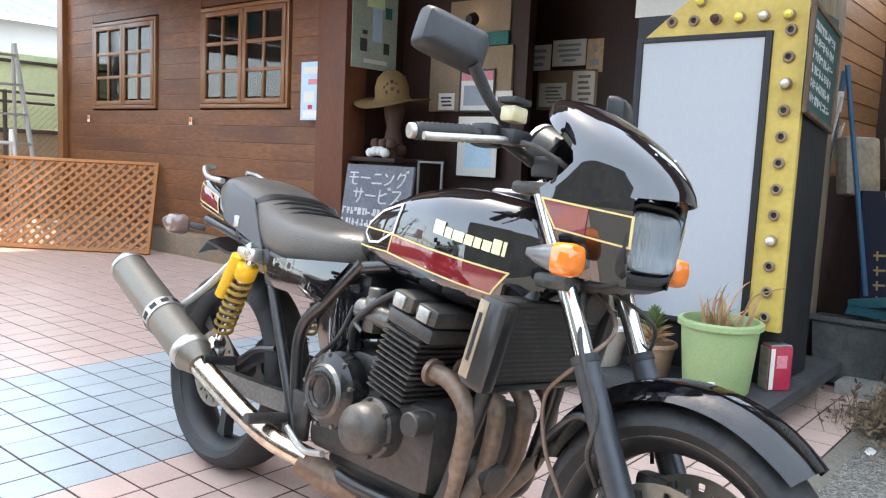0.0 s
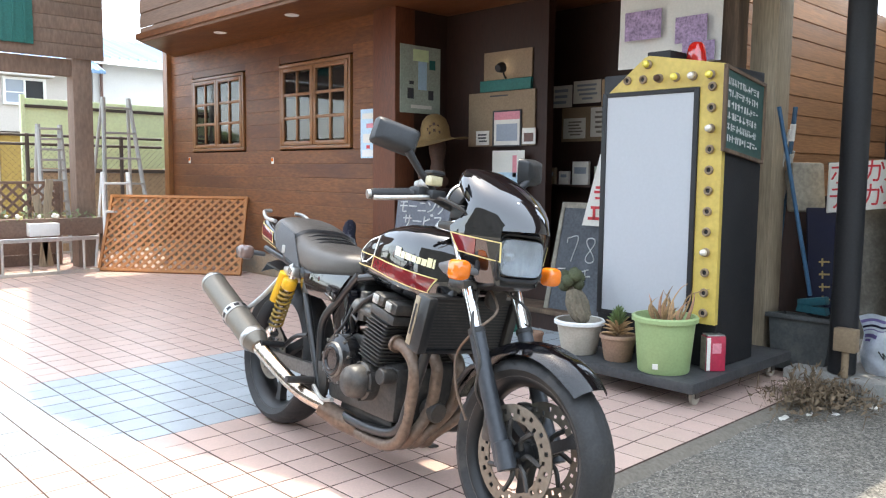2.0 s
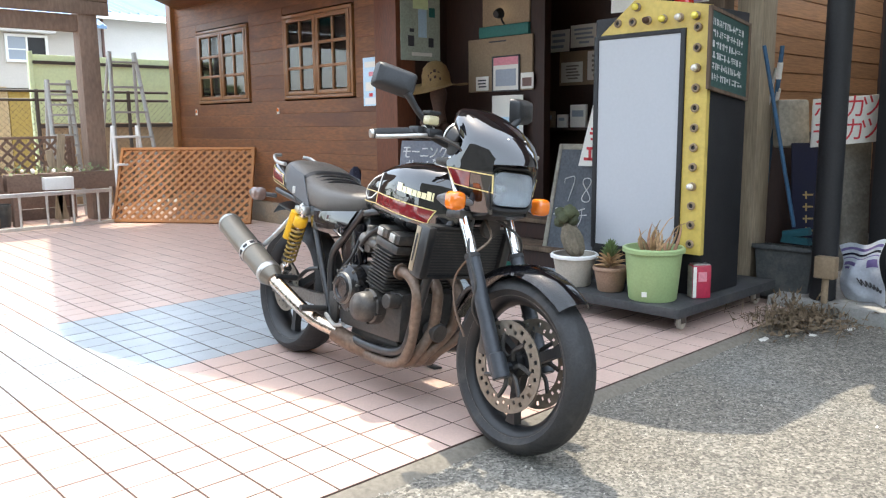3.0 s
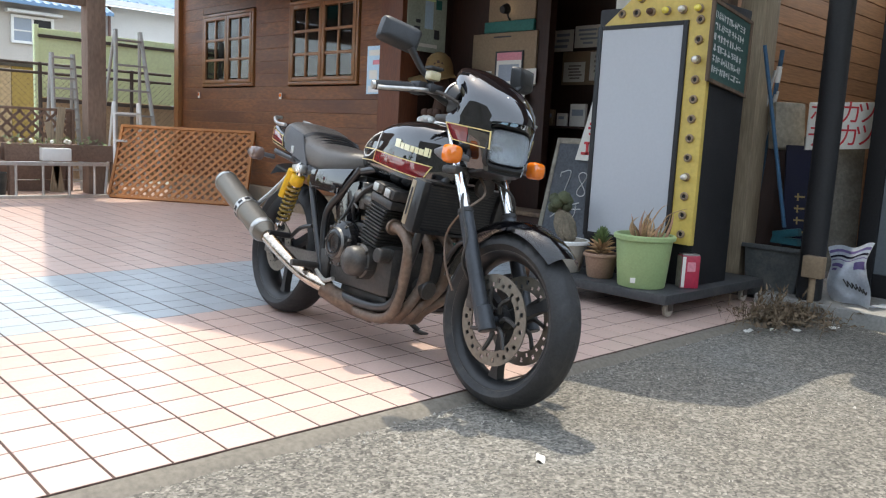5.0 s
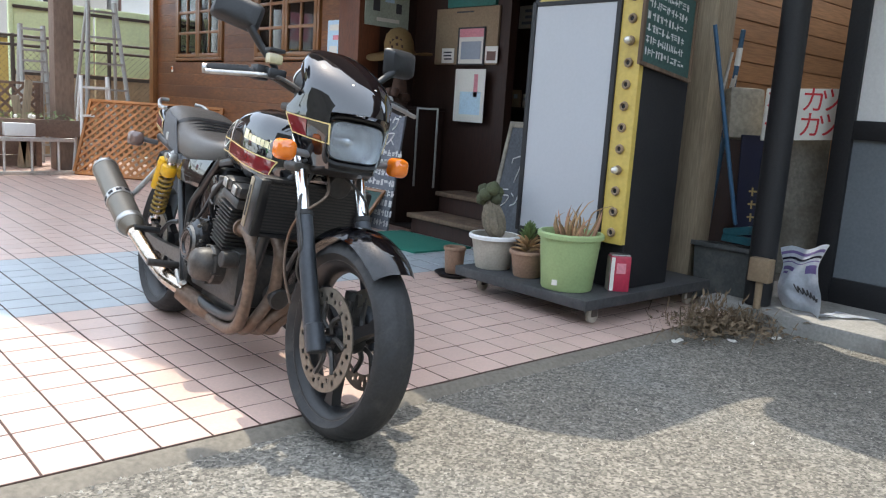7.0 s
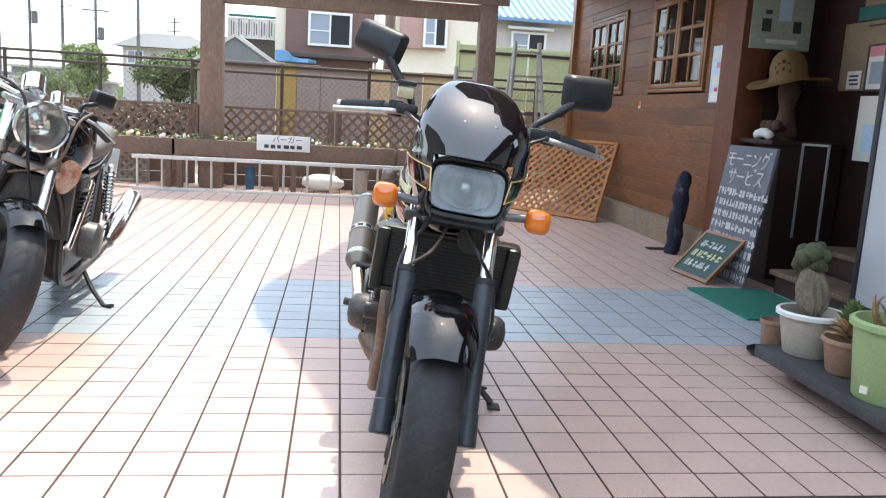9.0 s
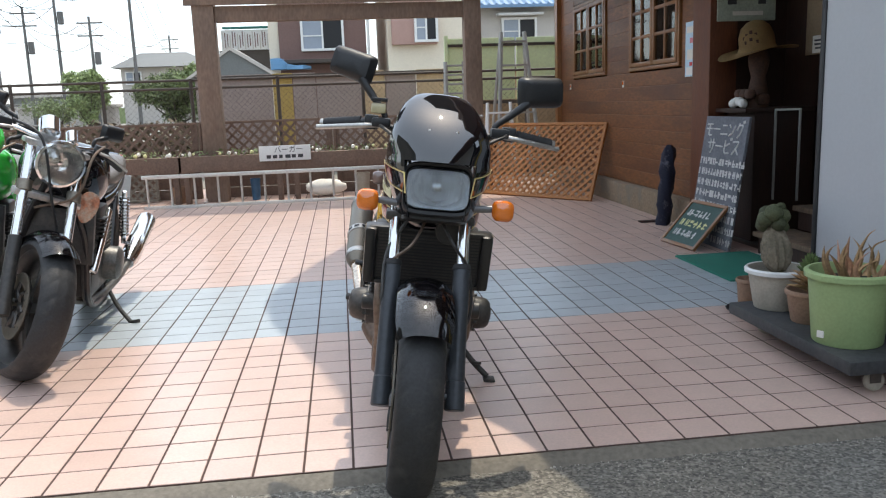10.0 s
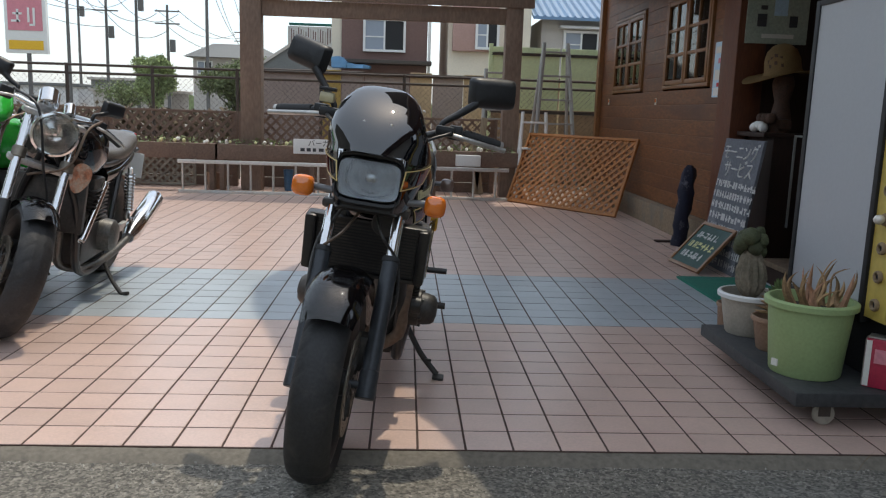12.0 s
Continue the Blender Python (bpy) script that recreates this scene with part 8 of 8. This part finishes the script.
# dark lattice fence behind the planters
for x in (-5.0, -3.35, -1.70, -0.05):
    lf = thing("lattice_fence", "dark brown diagonal lattice fence behind the planters", "fence", group="lattice fence")
    for px in (x + 0.02, x + 1.56):
        part("leg", box(px - 0.03, 7.995, -0.05, px + 0.03, 8.03, 0.95, 0.004), "lattice_dark", lf)
    lattice_panel(lf, Matrix.Translation((x, 7.98, 0.50)), 1.58, 0.42, 0.13, 0.030, 0.03, "lattice_dark")
    for q in range(3):
        part("skirt_board", box(x, 8.032, -0.04 + q * 0.17, x + 1.60, 8.05, 0.125 + q * 0.17, 0.003), "lattice_dark", lf)
for x in (-4.9, -3.55):
    lf = thing("lattice_fence", "low dark lattice panel beside the ladder", "fence", group="lattice fence")
    lattice_panel(lf, Matrix.Translation((x, 7.85, 0.04)), 1.28, 0.40, 0.10, 0.03, 0.03, "board_grey")
for i, x in enumerate((-4.4, -3.1, -1.9, -0.62, 0.66)):
    pt = thing("planter_box", "dark brown wooden planter box with small white flowers", "planter", group="planter boxes")
    part("box", box(x, 7.40, 0.38, x + 1.24, 7.54, 0.56, 0.006), "lattice_dark", pt)
    part("leg", box(x + 0.05, 7.42, -0.004, x + 0.11, 7.52, 0.38, 0.004), "lattice_dark", pt)
    part("leg", box(x + 1.13, 7.42, -0.004, x + 1.19, 7.52, 0.38, 0.004), "lattice_dark", pt)
    r = random.Random(30 + i)
    vs, fs = [], []
    for _ in range(170):
        p = Vector((x + r.uniform(0.03, 1.21), 7.47 + r.uniform(-0.08, 0.08), 0.57 + r.uniform(-0.03, 0.06)))
        b = len(vs)
        for _k in range(3):
            vs.append(tuple(p + Vector((r.gauss(0, 0.016), r.gauss(0, 0.016), r.gauss(0, 0.014)))))
        fs.append((b, b + 1, b + 2))
    me = bpy.data.meshes.new("foliage")
    me.from_pydata(vs, [], fs)
    me.materials.append(M["foliage"])
    ob = new("foliage", me)
    ob.parent = pt
    for _ in range(9):
        bm = bmesh.new()
        bmesh.ops.create_icosphere(bm, subdivisions=1, radius=r.uniform(0.016, 0.028))
        bm.transform(Matrix.Translation((x + r.uniform(0.05, 1.19), 7.40 + r.uniform(-0.03, 0.03), 0.595 + r.uniform(-0.02, 0.02))))
        part("flower", bm, "flower_white" if r.random() < 0.75 else "chalk_yellow", pt)
bs = thing("burger_sign", "white oblong signboard with black lettering fixed to the planters", "sign")
part("board", box(-0.955, 7.36, 0.475, -0.355, 7.385, 0.652, 0.003), "white_paint", bs)
text_part("lettering", "バーガー", 0.085, "ink", bs, face_m((-0.61, 7.3585, 0.60), (1, 0, 0), (0, 0, 1)))
for i, w in enumerate((0.05, 0.05, 0.04, 0.06, 0.05, 0.06)):
    part("print", box(-0.87 + i * 0.073, 7.3575, 0.505, -0.87 + i * 0.073 + w, 7.3592, 0.545), "ink", bs)
# stored bits behind the ladder
for nm, lab, x, r0, h, mt in (("bucket", "pale plastic bucket under the planters", 0.25, 0.09, 0.27, "pot_white"), ("bucket", "blue plastic water bottle under the planters", -1.05, 0.06, 0.26, "blue_plastic"), ("bucket", "dull grey bucket under the planters", 0.62, 0.12, 0.24, "grey_plastic"), ("bucket", "brown clay pot under the planters", -1.95, 0.10, 0.2, "terracotta")):
    solid(nm, lathe([(0, 0), (r0 * 0.8, 0), (r0, h - 0.02), (r0 * 1.04, h - 0.02), (r0 * 1.04, h), (r0 * 0.95, h), (r0 * 0.8, 0.03), (0, 0.03)], 24), mt, lab, "bucket", pose(x, 7.62, 0.0), group="stored buckets")
bm = bmesh.new()
bmesh.ops.create_icosphere(bm, subdivisions=3, radius=1)
for v in bm.verts:
    v.co = Vector((v.co.x * 0.25, v.co.y * 0.12, 0.11 + v.co.z * 0.10)) * (1 + 0.12 * noise.noise(v.co * 2.5))
solid("sack", bm, "flower_white", "pale filled sack lying under the planters", "sack", pose(-0.2, 7.62, 0.0))
for x, z0, lean in ((1.28, 0.75, 6), (1.36, 0.62, -9)):
    solid("plank", box(-0.04, -0.012, 0, 0.04, 0.012, z0 * 1.3, 0.003, Matrix.Rotation(radians(lean), 4, "Y")), "old_wood", "short grey plank leaning by the planters", "plank", pose(x, 7.85, 0.0), group="planks")
solid("white_crate", box(1.0, 7.30, 0.385, 1.30, 7.5, 0.52, 0.01), "white_paint", "small white plastic crate on the ladder", "crate")


# ---- beyond the forecourt ----
cf = thing("chain_link_fence", "dark steel chain-link fence behind the forecourt", "fence")
for z in (1.39, 1.50):
    part("rail", cyl((-16, 9.0, z), (3.2, 9.0, z), 0.018, seg=10), "steel_dark", cf)
for i in range(16):
    x = -14.6 + i * 1.15
    part("post", cyl((x, 9.0, -0.05), (x, 9.0, 1.52), 0.024, seg=10), "steel_dark", cf)
vs, fs = [], []
for s in (-1, 1):
    x = -10.0
    while x < 3.4:
        for dx in (0.0, 0.0035):
            vs.append((x + dx, 9.0 + 0.002 * s, 0.15))
        for dx in (0.0035, 0.0):
            vs.append((x + s * 1.24 + dx, 9.0 + 0.002 * s, 1.39))
        b = len(vs) - 4
        fs.append((b, b + 1, b + 2, b + 3))
        x += 0.075
me = bpy.data.meshes.new("mesh")
me.from_pydata(vs, [], fs)
me.materials.append(M["steel_dark"])
ob = new("mesh", me)
ob.parent = cf
tagged(ob, "woven wire of the fence", kind="stuff")

gf = thing("green_panel_fence", "pale green panel fence with dark rails", "fence")
for i in range(4):
    part("panel", box(1.62 + i * 1.0, 9.42, 1.10, 2.59 + i * 1.0, 9.46, 1.98, 0.006), "fence_green", gf)
    part("panel", box(1.62 + i * 1.0, 9.42, 0.0, 2.59 + i * 1.0, 9.46, 1.04, 0.006), "fence_tan" if i < 2 else "fence_green", gf)
part("rail", box(1.6, 9.40, 1.86, 5.7, 9.418, 1.90), "steel_dark", gf)
part("rail", box(1.6, 9.40, 1.04, 5.7, 9.418, 1.09), "steel_dark", gf)
part("post", box(1.56, 9.40, 0, 1.615, 9.47, 2.02, 0.004), "fence_green", gf)

bw = thing("yard_wall", "tan and mustard panel wall of the yard behind", "wall")
x = -2.4
for w, mt in ((1.30, "board_mauve"), (0.34, "mustard"), (0.40, "board_mauve"), (0.80, "board_mauve"), (0.40, "fence_tan"), (0.55, "board_mauve"), (0.6, "fence_tan"), (0.6, "mustard"), (2.0, "fence_tan")):
    part("panel", box(x, 12.0, -0.05, x + w - 0.015, 12.06, 1.66 + 0.03 * math.sin(x * 5), 0.006), mt, bw)
    x += w
part("rail", box(-2.4, 11.96, 1.60, 4.7, 11.995, 1.66), "steel_dark", bw)


def house_window(parent, x0, x1, z0, z1, y, leaves=2):
    w = part("window", join(box(x0 - 0.08, y - 0.10, z1, x1 + 0.08, y + 0.02, z1 + 0.08), box(x0 - 0.08, y - 0.12, z0 - 0.08, x1 + 0.08, y + 0.02, z0), box(x0 - 0.08, y - 0.10, z0, x0, y + 0.02, z1), box(x1, y - 0.10, z0, x1 + 0.08, y + 0.02, z1), *[box(x0 + (x1 - x0) * i / leaves - 0.03, y - 0.08, z0, x0 + (x1 - x0) * i / leaves + 0.03, y, z1) for i in range(1, leaves)], box(x0, y - 0.07, z0 + (z1 - z0) * 0.42, x0 + (x1 - x0) * 0.5, y, z0 + (z1 - z0) * 0.42 + 0.04)), "white_paint", parent, "white window frame")
    for i in range(leaves):
        part("pane", box(x0 + (x1 - x0) * i / leaves, y - 0.045, z0, x0 + (x1 - x0) * (i + 1) / leaves, y - 0.04, z1), "grey_panel" if i == 0 else "sign_black", w)
    return w


def tiled_roof(parent, x0, x1, y0, y1, z0, z1, material, ridges=12, name="roof"):
    """A roof sloping up from y0 to y1, with raised ribs running up the slope."""
    bm = loft([[(x0, y0, z0), (x1, y0, z0), (x1, y0, z0 - 0.1), (x0, y0, z0 - 0.1)], [(x0, y1, z1), (x1, y1, z1), (x1, y1, z1 - 0.1), (x0, y1, z1 - 0.1)]])
    rf = part(name, bm, material, parent)
    for i in range(ridges):
        x = x0 + (x1 - x0) * (i + 0.5) / ridges
        w = (x1 - x0) / ridges * 0.28
        part("roof_rib", loft([[(x - w, y0, z0), (x, y0, z0 + w * 0.8), (x + w, y0, z0)], [(x - w, y1, z1), (x, y1, z1 + w * 0.8), (x + w, y1, z1)]]), material, rf)
    return rf


H1 = thing("house", "brown plastered two-storey house with a white-framed window", "house")
part("wall", box(-1.9, 26.0, -0.05, 1.05, 33, 6.2), "plaster_brown", H1)
part("side_wall", box(-2.25, 26.1, -0.05, -1.91, 33, 6.2), "plaster_cream", H1)
house_window(H1, -1.08, 0.22, 3.06, 4.02, 26.0)
part("canopy", box(-1.9, 25.3, 2.55, 1.2, 25.99, 2.68, 0.02), "steel_dark", H1)
part("gutter", cyl((1.12, 25.93, 0), (1.12, 25.93, 6.0), 0.05), "white_paint", H1)
tp = solid("tarpaulin", loft([[(x, 25.0 + 0.12 * math.sin(x * 9), z), (x, 25.6, z + 0.05), (x, 25.6, 2.36), (x, 25.0, 2.36)] for x, z in ((-2.15, 2.70), (-1.95, 2.72), (-1.75, 2.66), (-1.62, 2.52), (-1.35, 2.47), (-1.1, 2.48), (-0.85, 2.42))]), "tarp_blue", "bright blue tarpaulin over a low roof", "tarpaulin")
H2 = thing("house", "cream plastered house with pink balcony wall", "house")
part("wall", box(1.75, 25.5, -0.05, 4.55, 33, 6.0), "plaster_cream", H2)
part("balcony", box(1.88, 25.2, 3.06, 3.42, 25.49, 4.6, 0.02), "plaster_pink", H2, "pink balcony wall")
house_window(H2, 2.72, 3.36, 3.2, 4.1, 25.19)
H3 = thing("house", "grey house with blue tiled roof and low window", "house")
part("wall", box(5.0, 26.0, -0.05, 8.4, 33, 4.3), "plaster_grey", H3)
house_window(H3, 5.85, 6.95, 3.15, 3.85, 26.0)
part("awning", box(5.6, 25.6, 3.98, 7.2, 25.99, 4.06), "plaster_white", H3)
tiled_roof(H3, 4.6, 8.7, 25.3, 30.0, 4.30, 6.1, "roof_blue", 16)
H4 = thing("house", "white house with pale blue tiled roof", "house")
part("wall", box(8.9, 27.0, -0.05, 15.0, 34, 4.75), "plaster_white", H4)
part("downpipe", cyl((9.15, 26.9, 0), (9.15, 26.9, 4.7), 0.05), "plaster_brown", H4)
tiled_roof(H4, 8.4, 15.5, 26.2, 31.0, 4.85, 6.2, "roof_blue", 22)
part("fascia", box(8.4, 26.15, 4.68, 15.5, 26.25, 4.86), "white_paint", H4)
H5 = thing("house", "low house with white patterned and dark roofs", "house")
part("wall", box(-4.2, 27.0, -0.05, -2.3, 33, 2.3), "plaster_grey", H5)
part("gable_roof", prism([(-4.75, 2.15), (-3.38, 3.07), (-1.95, 2.15)], 3.4, Matrix.Translation((0, 26.35, 0))), "roof_grey", H5, "grey gabled roof")
part("bargeboard", prism([(-4.85, 2.12), (-3.38, 3.11), (-1.85, 2.12), (-2.00, 2.12), (-3.38, 3.00), (-4.70, 2.12)], 0.06, Matrix.Translation((0, 24.60, 0))), "plaster_grey", H5, "pale bargeboard")
for a, b in (((-4.75, 26.2, 2.17), (-3.38, 26.2, 3.09)), ((-3.38, 26.2, 3.09), (-1.95, 26.2, 2.16))):
    part("barge_board", cyl(a, b, 0.05, seg=8), "plaster_grey", H5)
part("upper_wall", box(-4.75, 32.2, -0.05, -2.1, 35, 3.52), "steel_dark", H5, "dark upper wall")
part("parapet", box(-4.62, 32.06, 3.52, -2.2, 32.19, 4.32, 0.01), "plaster_white", H5, "white patterned balcony front")
for i in range(24):
    part("slat", box(-4.58 + i * 0.1, 32.03, 3.55 + 0.06 * (i * 7 % 3), -4.545 + i * 0.1, 32.059, 4.26 - 0.05 * (i * 5 % 4)), "plaster_brown" if i % 3 else "plaster_grey", H5)
part("coping", box(-4.55, 31.95, 4.36, -2.15, 32.25, 4.44, 0.01), "teal", H5, "dark teal coping")
H6 = thing("house", "distant house with a grey-green hipped roof", "house")
part("wall", box(-15.77, 60, -0.05, -9.6, 66, 4.45), "plaster_grey", H6)
part("roof", loft([[(-16.3, 59.2, 4.45), (-9.0, 59.2, 4.45), (-9.0, 67, 4.45), (-16.3, 67, 4.45)], [(-14.87, 62.6, 5.66), (-11.45, 62.6, 5.66), (-11.45, 63.5, 5.66), (-14.87, 63.5, 5.66)]]), "roof_grey", H6)
house_window(H6, -15.4, -14.4, 3.3, 4.1, 60.0)
for i, (x, y, w, h, mt) in enumerate(((-24, 62, 6, 1.7, "plaster_grey"), (-34, 64, 8, 2.0, "plaster_white"), (-44, 60, 9, 2.0, "plaster_cream"), (-8.8, 70, 7, 2.6, "plaster_white"), (-31, 80, 5, 3.0, "roof_grey"), (-19, 75, 6, 2.2, "plaster_white"))):
    fb = thing("far_building", "low pale building in the distance behind the fence", "building", group="far buildings")
    part("wall", box(x, y, -0.05, x + w, y + 5, h), mt, fb)
    part("roof", box(x - 0.3, y - 0.3, h, x + w + 0.3, y + 5.3, h + 0.25, 0.03), "roof_grey" if i % 2 else "plaster_grey", fb)

fs_ = thing("roadside_sign", "tall roadside sign in red white and yellow", "sign")
part("panel", box(-22.3, 45, 3.5, -20.0, 45.3, 6.6, 0.02), "white_paint", fs_)
part("red_field", box(-22.1, 44.96, 4.75, -20.2, 44.99, 6.5), "ink_pink", fs_, "red field")
for x, z, w, h in ((-21.8, 5.6, 0.5, 0.12), (-21.6, 5.2, 0.12, 0.7), (-21.9, 5.2, 0.5, 0.12), (-21.0, 5.2, 0.12, 0.8), (-20.7, 5.1, 0.12, 0.9), (-20.9, 5.0, 0.3, 0.12)):
    part("shape", box(x, 44.93, z, x + w, 44.955, z + h), "white_paint", fs_)
part("yellow_field", box(-22.1, 44.96, 3.7, -20.2, 44.99, 4.2), "yellow", fs_, "yellow field")
part("post", cyl((-21.1, 45.15, -0.05), (-21.1, 45.15, 3.5), 0.12), "pole_grey", fs_)

POLES = [(-24.9, 60, 13.0), (-22.8, 62, 9.2), (-20.2, 61, 11.2), (-17.6, 60, 8.2), (-14.2, 58, 13.5), (-33.0, 62, 12), (-30.0, 75, 12), (-17.0, 85, 9.0)]
for x, y, h in POLES:
    p = thing("utility_pole", "grey concrete utility pole carrying wires", "utility pole", pose(x, y, -0.05), group="utility poles")
    part("pole", cyl((0, 0, 0), (0, 0, h), 0.14, 0.09, 12), "pole_grey", p)
    for z in (h - 0.5, h - 1.4):
        part("crossarm", box(-0.9, -0.05, z, 0.9, 0.05, z + 0.1), "pole_grey", p)
    part("transformer", cyl((0.35, 0, h - 3.4), (0.35, 0, h - 2.5), 0.22, seg=12), "pole_grey", p)
for (a, b), dz in zip(((0, 1), (1, 3), (0, 2), (2, 4), (5, 0), (6, 2), (3, 7), (4, 7), (5, 1)), (0, 0.3, 0.6, 0.2, 0.1, 0.5, 0.3, 0.7, 1.0)):
    A, B = POLES[a], POLES[b]
    for dx, z0 in ((-0.8, -0.4), (0.8, -0.4), (0.0, -1.6)):
        p0, p1 = Vector((A[0] + dx, A[1], A[2] + z0)), Vector((B[0] + dx, B[1], B[2] + z0 - dz))
        pts = [p0.lerp(p1, t) - Vector((0, 0, 1.1 * 4 * t * (1 - t))) for t in [i / 10 for i in range(11)]]
        solid("power_line", tube(pts, 0.022, 5, 0), "sign_black", "thin dark power line sagging between poles", "power line", group="power lines")


def tree(x, y, h, r, seed, label, leaves=9000):
    """Tapered trunk with limbs and a crown of many small clumps."""
    t = thing("tree", label, "tree", pose(x, y, -0.05), group="far trees")
    rr = random.Random(seed)
    limbs = [tube([(0, 0, 0), (0.05 * r, 0, h * 0.3), (0, 0.05 * r, h * 0.6)], 0.09 * r, 8, r1=0.04 * r)]
    tips = []
    for i in range(9):
        a = i * 2.4
        e = Vector((math.cos(a) * r * rr.uniform(0.4, 0.8), math.sin(a) * r * rr.uniform(0.4, 0.8), h * rr.uniform(0.5, 0.92)))
        limbs.append(tube([(0, 0, h * rr.uniform(0.2, 0.5)), e * 0.6 + Vector((0, 0, 0.1)), e], 0.03 * r, 6, 4, r1=0.008))
        tips.append(e)
    part("trunk", join(*limbs), "steel_dark", t)
    vs, fs = [], []
    for i in range(leaves):
        c = rr.choice(tips) if rr.random() < 0.75 else Vector((0, 0, h * rr.uniform(0.35, 0.9)))
        d = Vector((rr.gauss(0, 1), rr.gauss(0, 1), rr.gauss(0, 0.9)))
        d *= r * 0.30 / max(0.6, d.length ** 0.4)
        p = c + d * 0.75
        if p.z < h * 0.12 or p.z > h * 1.14:
            continue
        b = len(vs)
        s = rr.uniform(0.03, 0.065)
        q = [Vector((rr.gauss(0, 1), rr.gauss(0, 1), rr.gauss(0, 1))).normalized() * s for _ in range(2)]
        vs += [tuple(p - q[0]), tuple(p + q[1]), tuple(p + q[0]), tuple(p - q[1])]
        fs.append((b, b + 1, b + 2, b + 3))
    me = bpy.data.meshes.new("crown")
    me.from_pydata(vs, [], fs)
    me.materials.append(M["foliage"])
    c = new("crown", me)
    c.parent = t
    return t


tree(-9.5, 30, 2.8, 0.92, 1, "dense rounded green tree behind the fence", 14000)
tree(-6.45, 31, 2.8, 1.4, 2, "broad pale green tree in front of the grey roof", 15000)
tree(-5.5, 30.5, 2.9, 0.95, 3, "airy green tree beside the pergola", 9000)
tree(-14.8, 42, 2.0, 1.4, 4, "low green shrub beyond the fence", 3500)
rr = random.Random(77)
vs, fs = [], []
for i in range(9000):
    p = Vector((rr.uniform(-10.5, -2.5), 13.2 + rr.gauss(0, 0.22), rr.uniform(0.0, 1.0) ** 0.8 * (0.85 + 0.25 * noise.noise(Vector((i * 0.01, 0, 0))))))
    q = [Vector((rr.gauss(0, 1), rr.gauss(0, 1), rr.gauss(0, 1))).normalized() * rr.uniform(0.03, 0.07) for _ in range(2)]
    fs.append(tuple(range(len(vs), len(vs) + 4)))
    vs += [tuple(p - q[0]), tuple(p + q[1]), tuple(p + q[0]), tuple(p - q[1])]
me = bpy.data.meshes.new("hedge")
me.from_pydata(vs, [], fs)
me.materials.append(M["dry_hedge"])
tagged(new("hedge", me), "low brownish hedge behind the wire fence", "hedge", kind="stuff")
bm = bmesh.new()
bmesh.ops.create_grid(bm, x_segments=120, y_segments=1, size=1)
me_rows = []
for k in range(2):
    me_rows.append([(-70 + 140 * i / 200, 110, -0.05 if k == 0 else 2.2 + 1.5 * noise.noise(Vector((i * 0.13, 0, 3))) + 0.6 * noise.noise(Vector((i * 0.6, 1, 3)))) for i in range(201)])
bm.free()
bm = loft([[Vector(p) for p in row] for row in me_rows], ring_closed=False)
tagged(new("backdrop", mesh_of(bm, "foliage", "backdrop")), "hazy distant line of trees and roofs", "backdrop", kind="structure")

# unseen walls added behind and beside, tall and dark for the glossy paint to mirror
tagged(new("wall_street", mesh_of(join(box(-13.4, -15.4, -0.05, 2, -15.0, 3.4), box(2, -15.4, -0.05, 16, -15.0, 4.2)), "reflected_dark", "wall_street")), "added unseen dark walls across the street", "wall", kind="structure")
tagged(new("wall_side", mesh_of(join(box(-13.8, -15.4, -0.05, -13.4, -2, 7.2), box(-13.8, -2, -0.05, -13.4, 7.5, 7.6)), "reflected_dark", "wall_side")), "added unseen tall dark walls beside the forecourt", "wall", kind="structure")


# ---- tiles, row by row ----
def tile_data(s=0.0712, h=0.014, c=0.0009):
    v = [(-s, -s, -h), (s, -s, -h), (s, s, -h), (-s, s, -h), (-s, -s, -c), (s, -s, -c), (s, s, -c), (-s, s, -c), (-s + c, -s + c, 0), (s - c, -s + c, 0), (s - c, s - c, 0), (-s + c, s - c, 0)]
    f = [(0, 1, 5, 4), (1, 2, 6, 5), (2, 3, 7, 6), (3, 0, 4, 7), (4, 5, 9, 8), (5, 6, 10, 9), (6, 7, 11, 10), (7, 4, 8, 11), (8, 9, 10, 11)]
    return v, f


def is_blue(r):
    return 10 <= r <= 17


tv, tf = tile_data()
shared = {}
for col in ("tile_pink", "tile_blue"):
    me = bpy.data.meshes.new("tile")
    me.from_pydata(tv, [], tf)
    me.materials.append(M[col])
    shared[col] = me
rest = {"tile_pink": ([], []), "tile_blue": ([], [])}
rnd = random.Random(11)
for c in range(-40, 19):
    for r in range(0, 62):
        x, y, z = (c + 0.5) * T, (r + 0.5) * T, rnd.uniform(-0.0007, 0.0006)
        col = "tile_blue" if is_blue(r) else "tile_pink"
        if -7 <= c <= 9 and r <= 16:
            ob = new("tile", shared[col])
            ob.parent = floor
            ob.location = (x, y, z)
            ob.rotation_euler = (rnd.gauss(0, 0.003), rnd.gauss(0, 0.003), rnd.gauss(0, 0.002))
        else:
            vs, fs = rest[col]
            b = len(vs)
            vs += [(x + p[0], y + p[1], z + p[2]) for p in tv]
            fs += [tuple(b + i for i in q) for q in tf]
for col, (vs, fs) in rest.items():
    me = bpy.data.meshes.new("tiles")
    me.from_pydata(vs, [], fs)
    me.materials.append(M[col])
    ob = new("tiles", me)
    ob.parent = floor
    tagged(ob, "square " + ("blue-grey" if "blue" in col else "pink") + " paving tiles", kind="stuff")
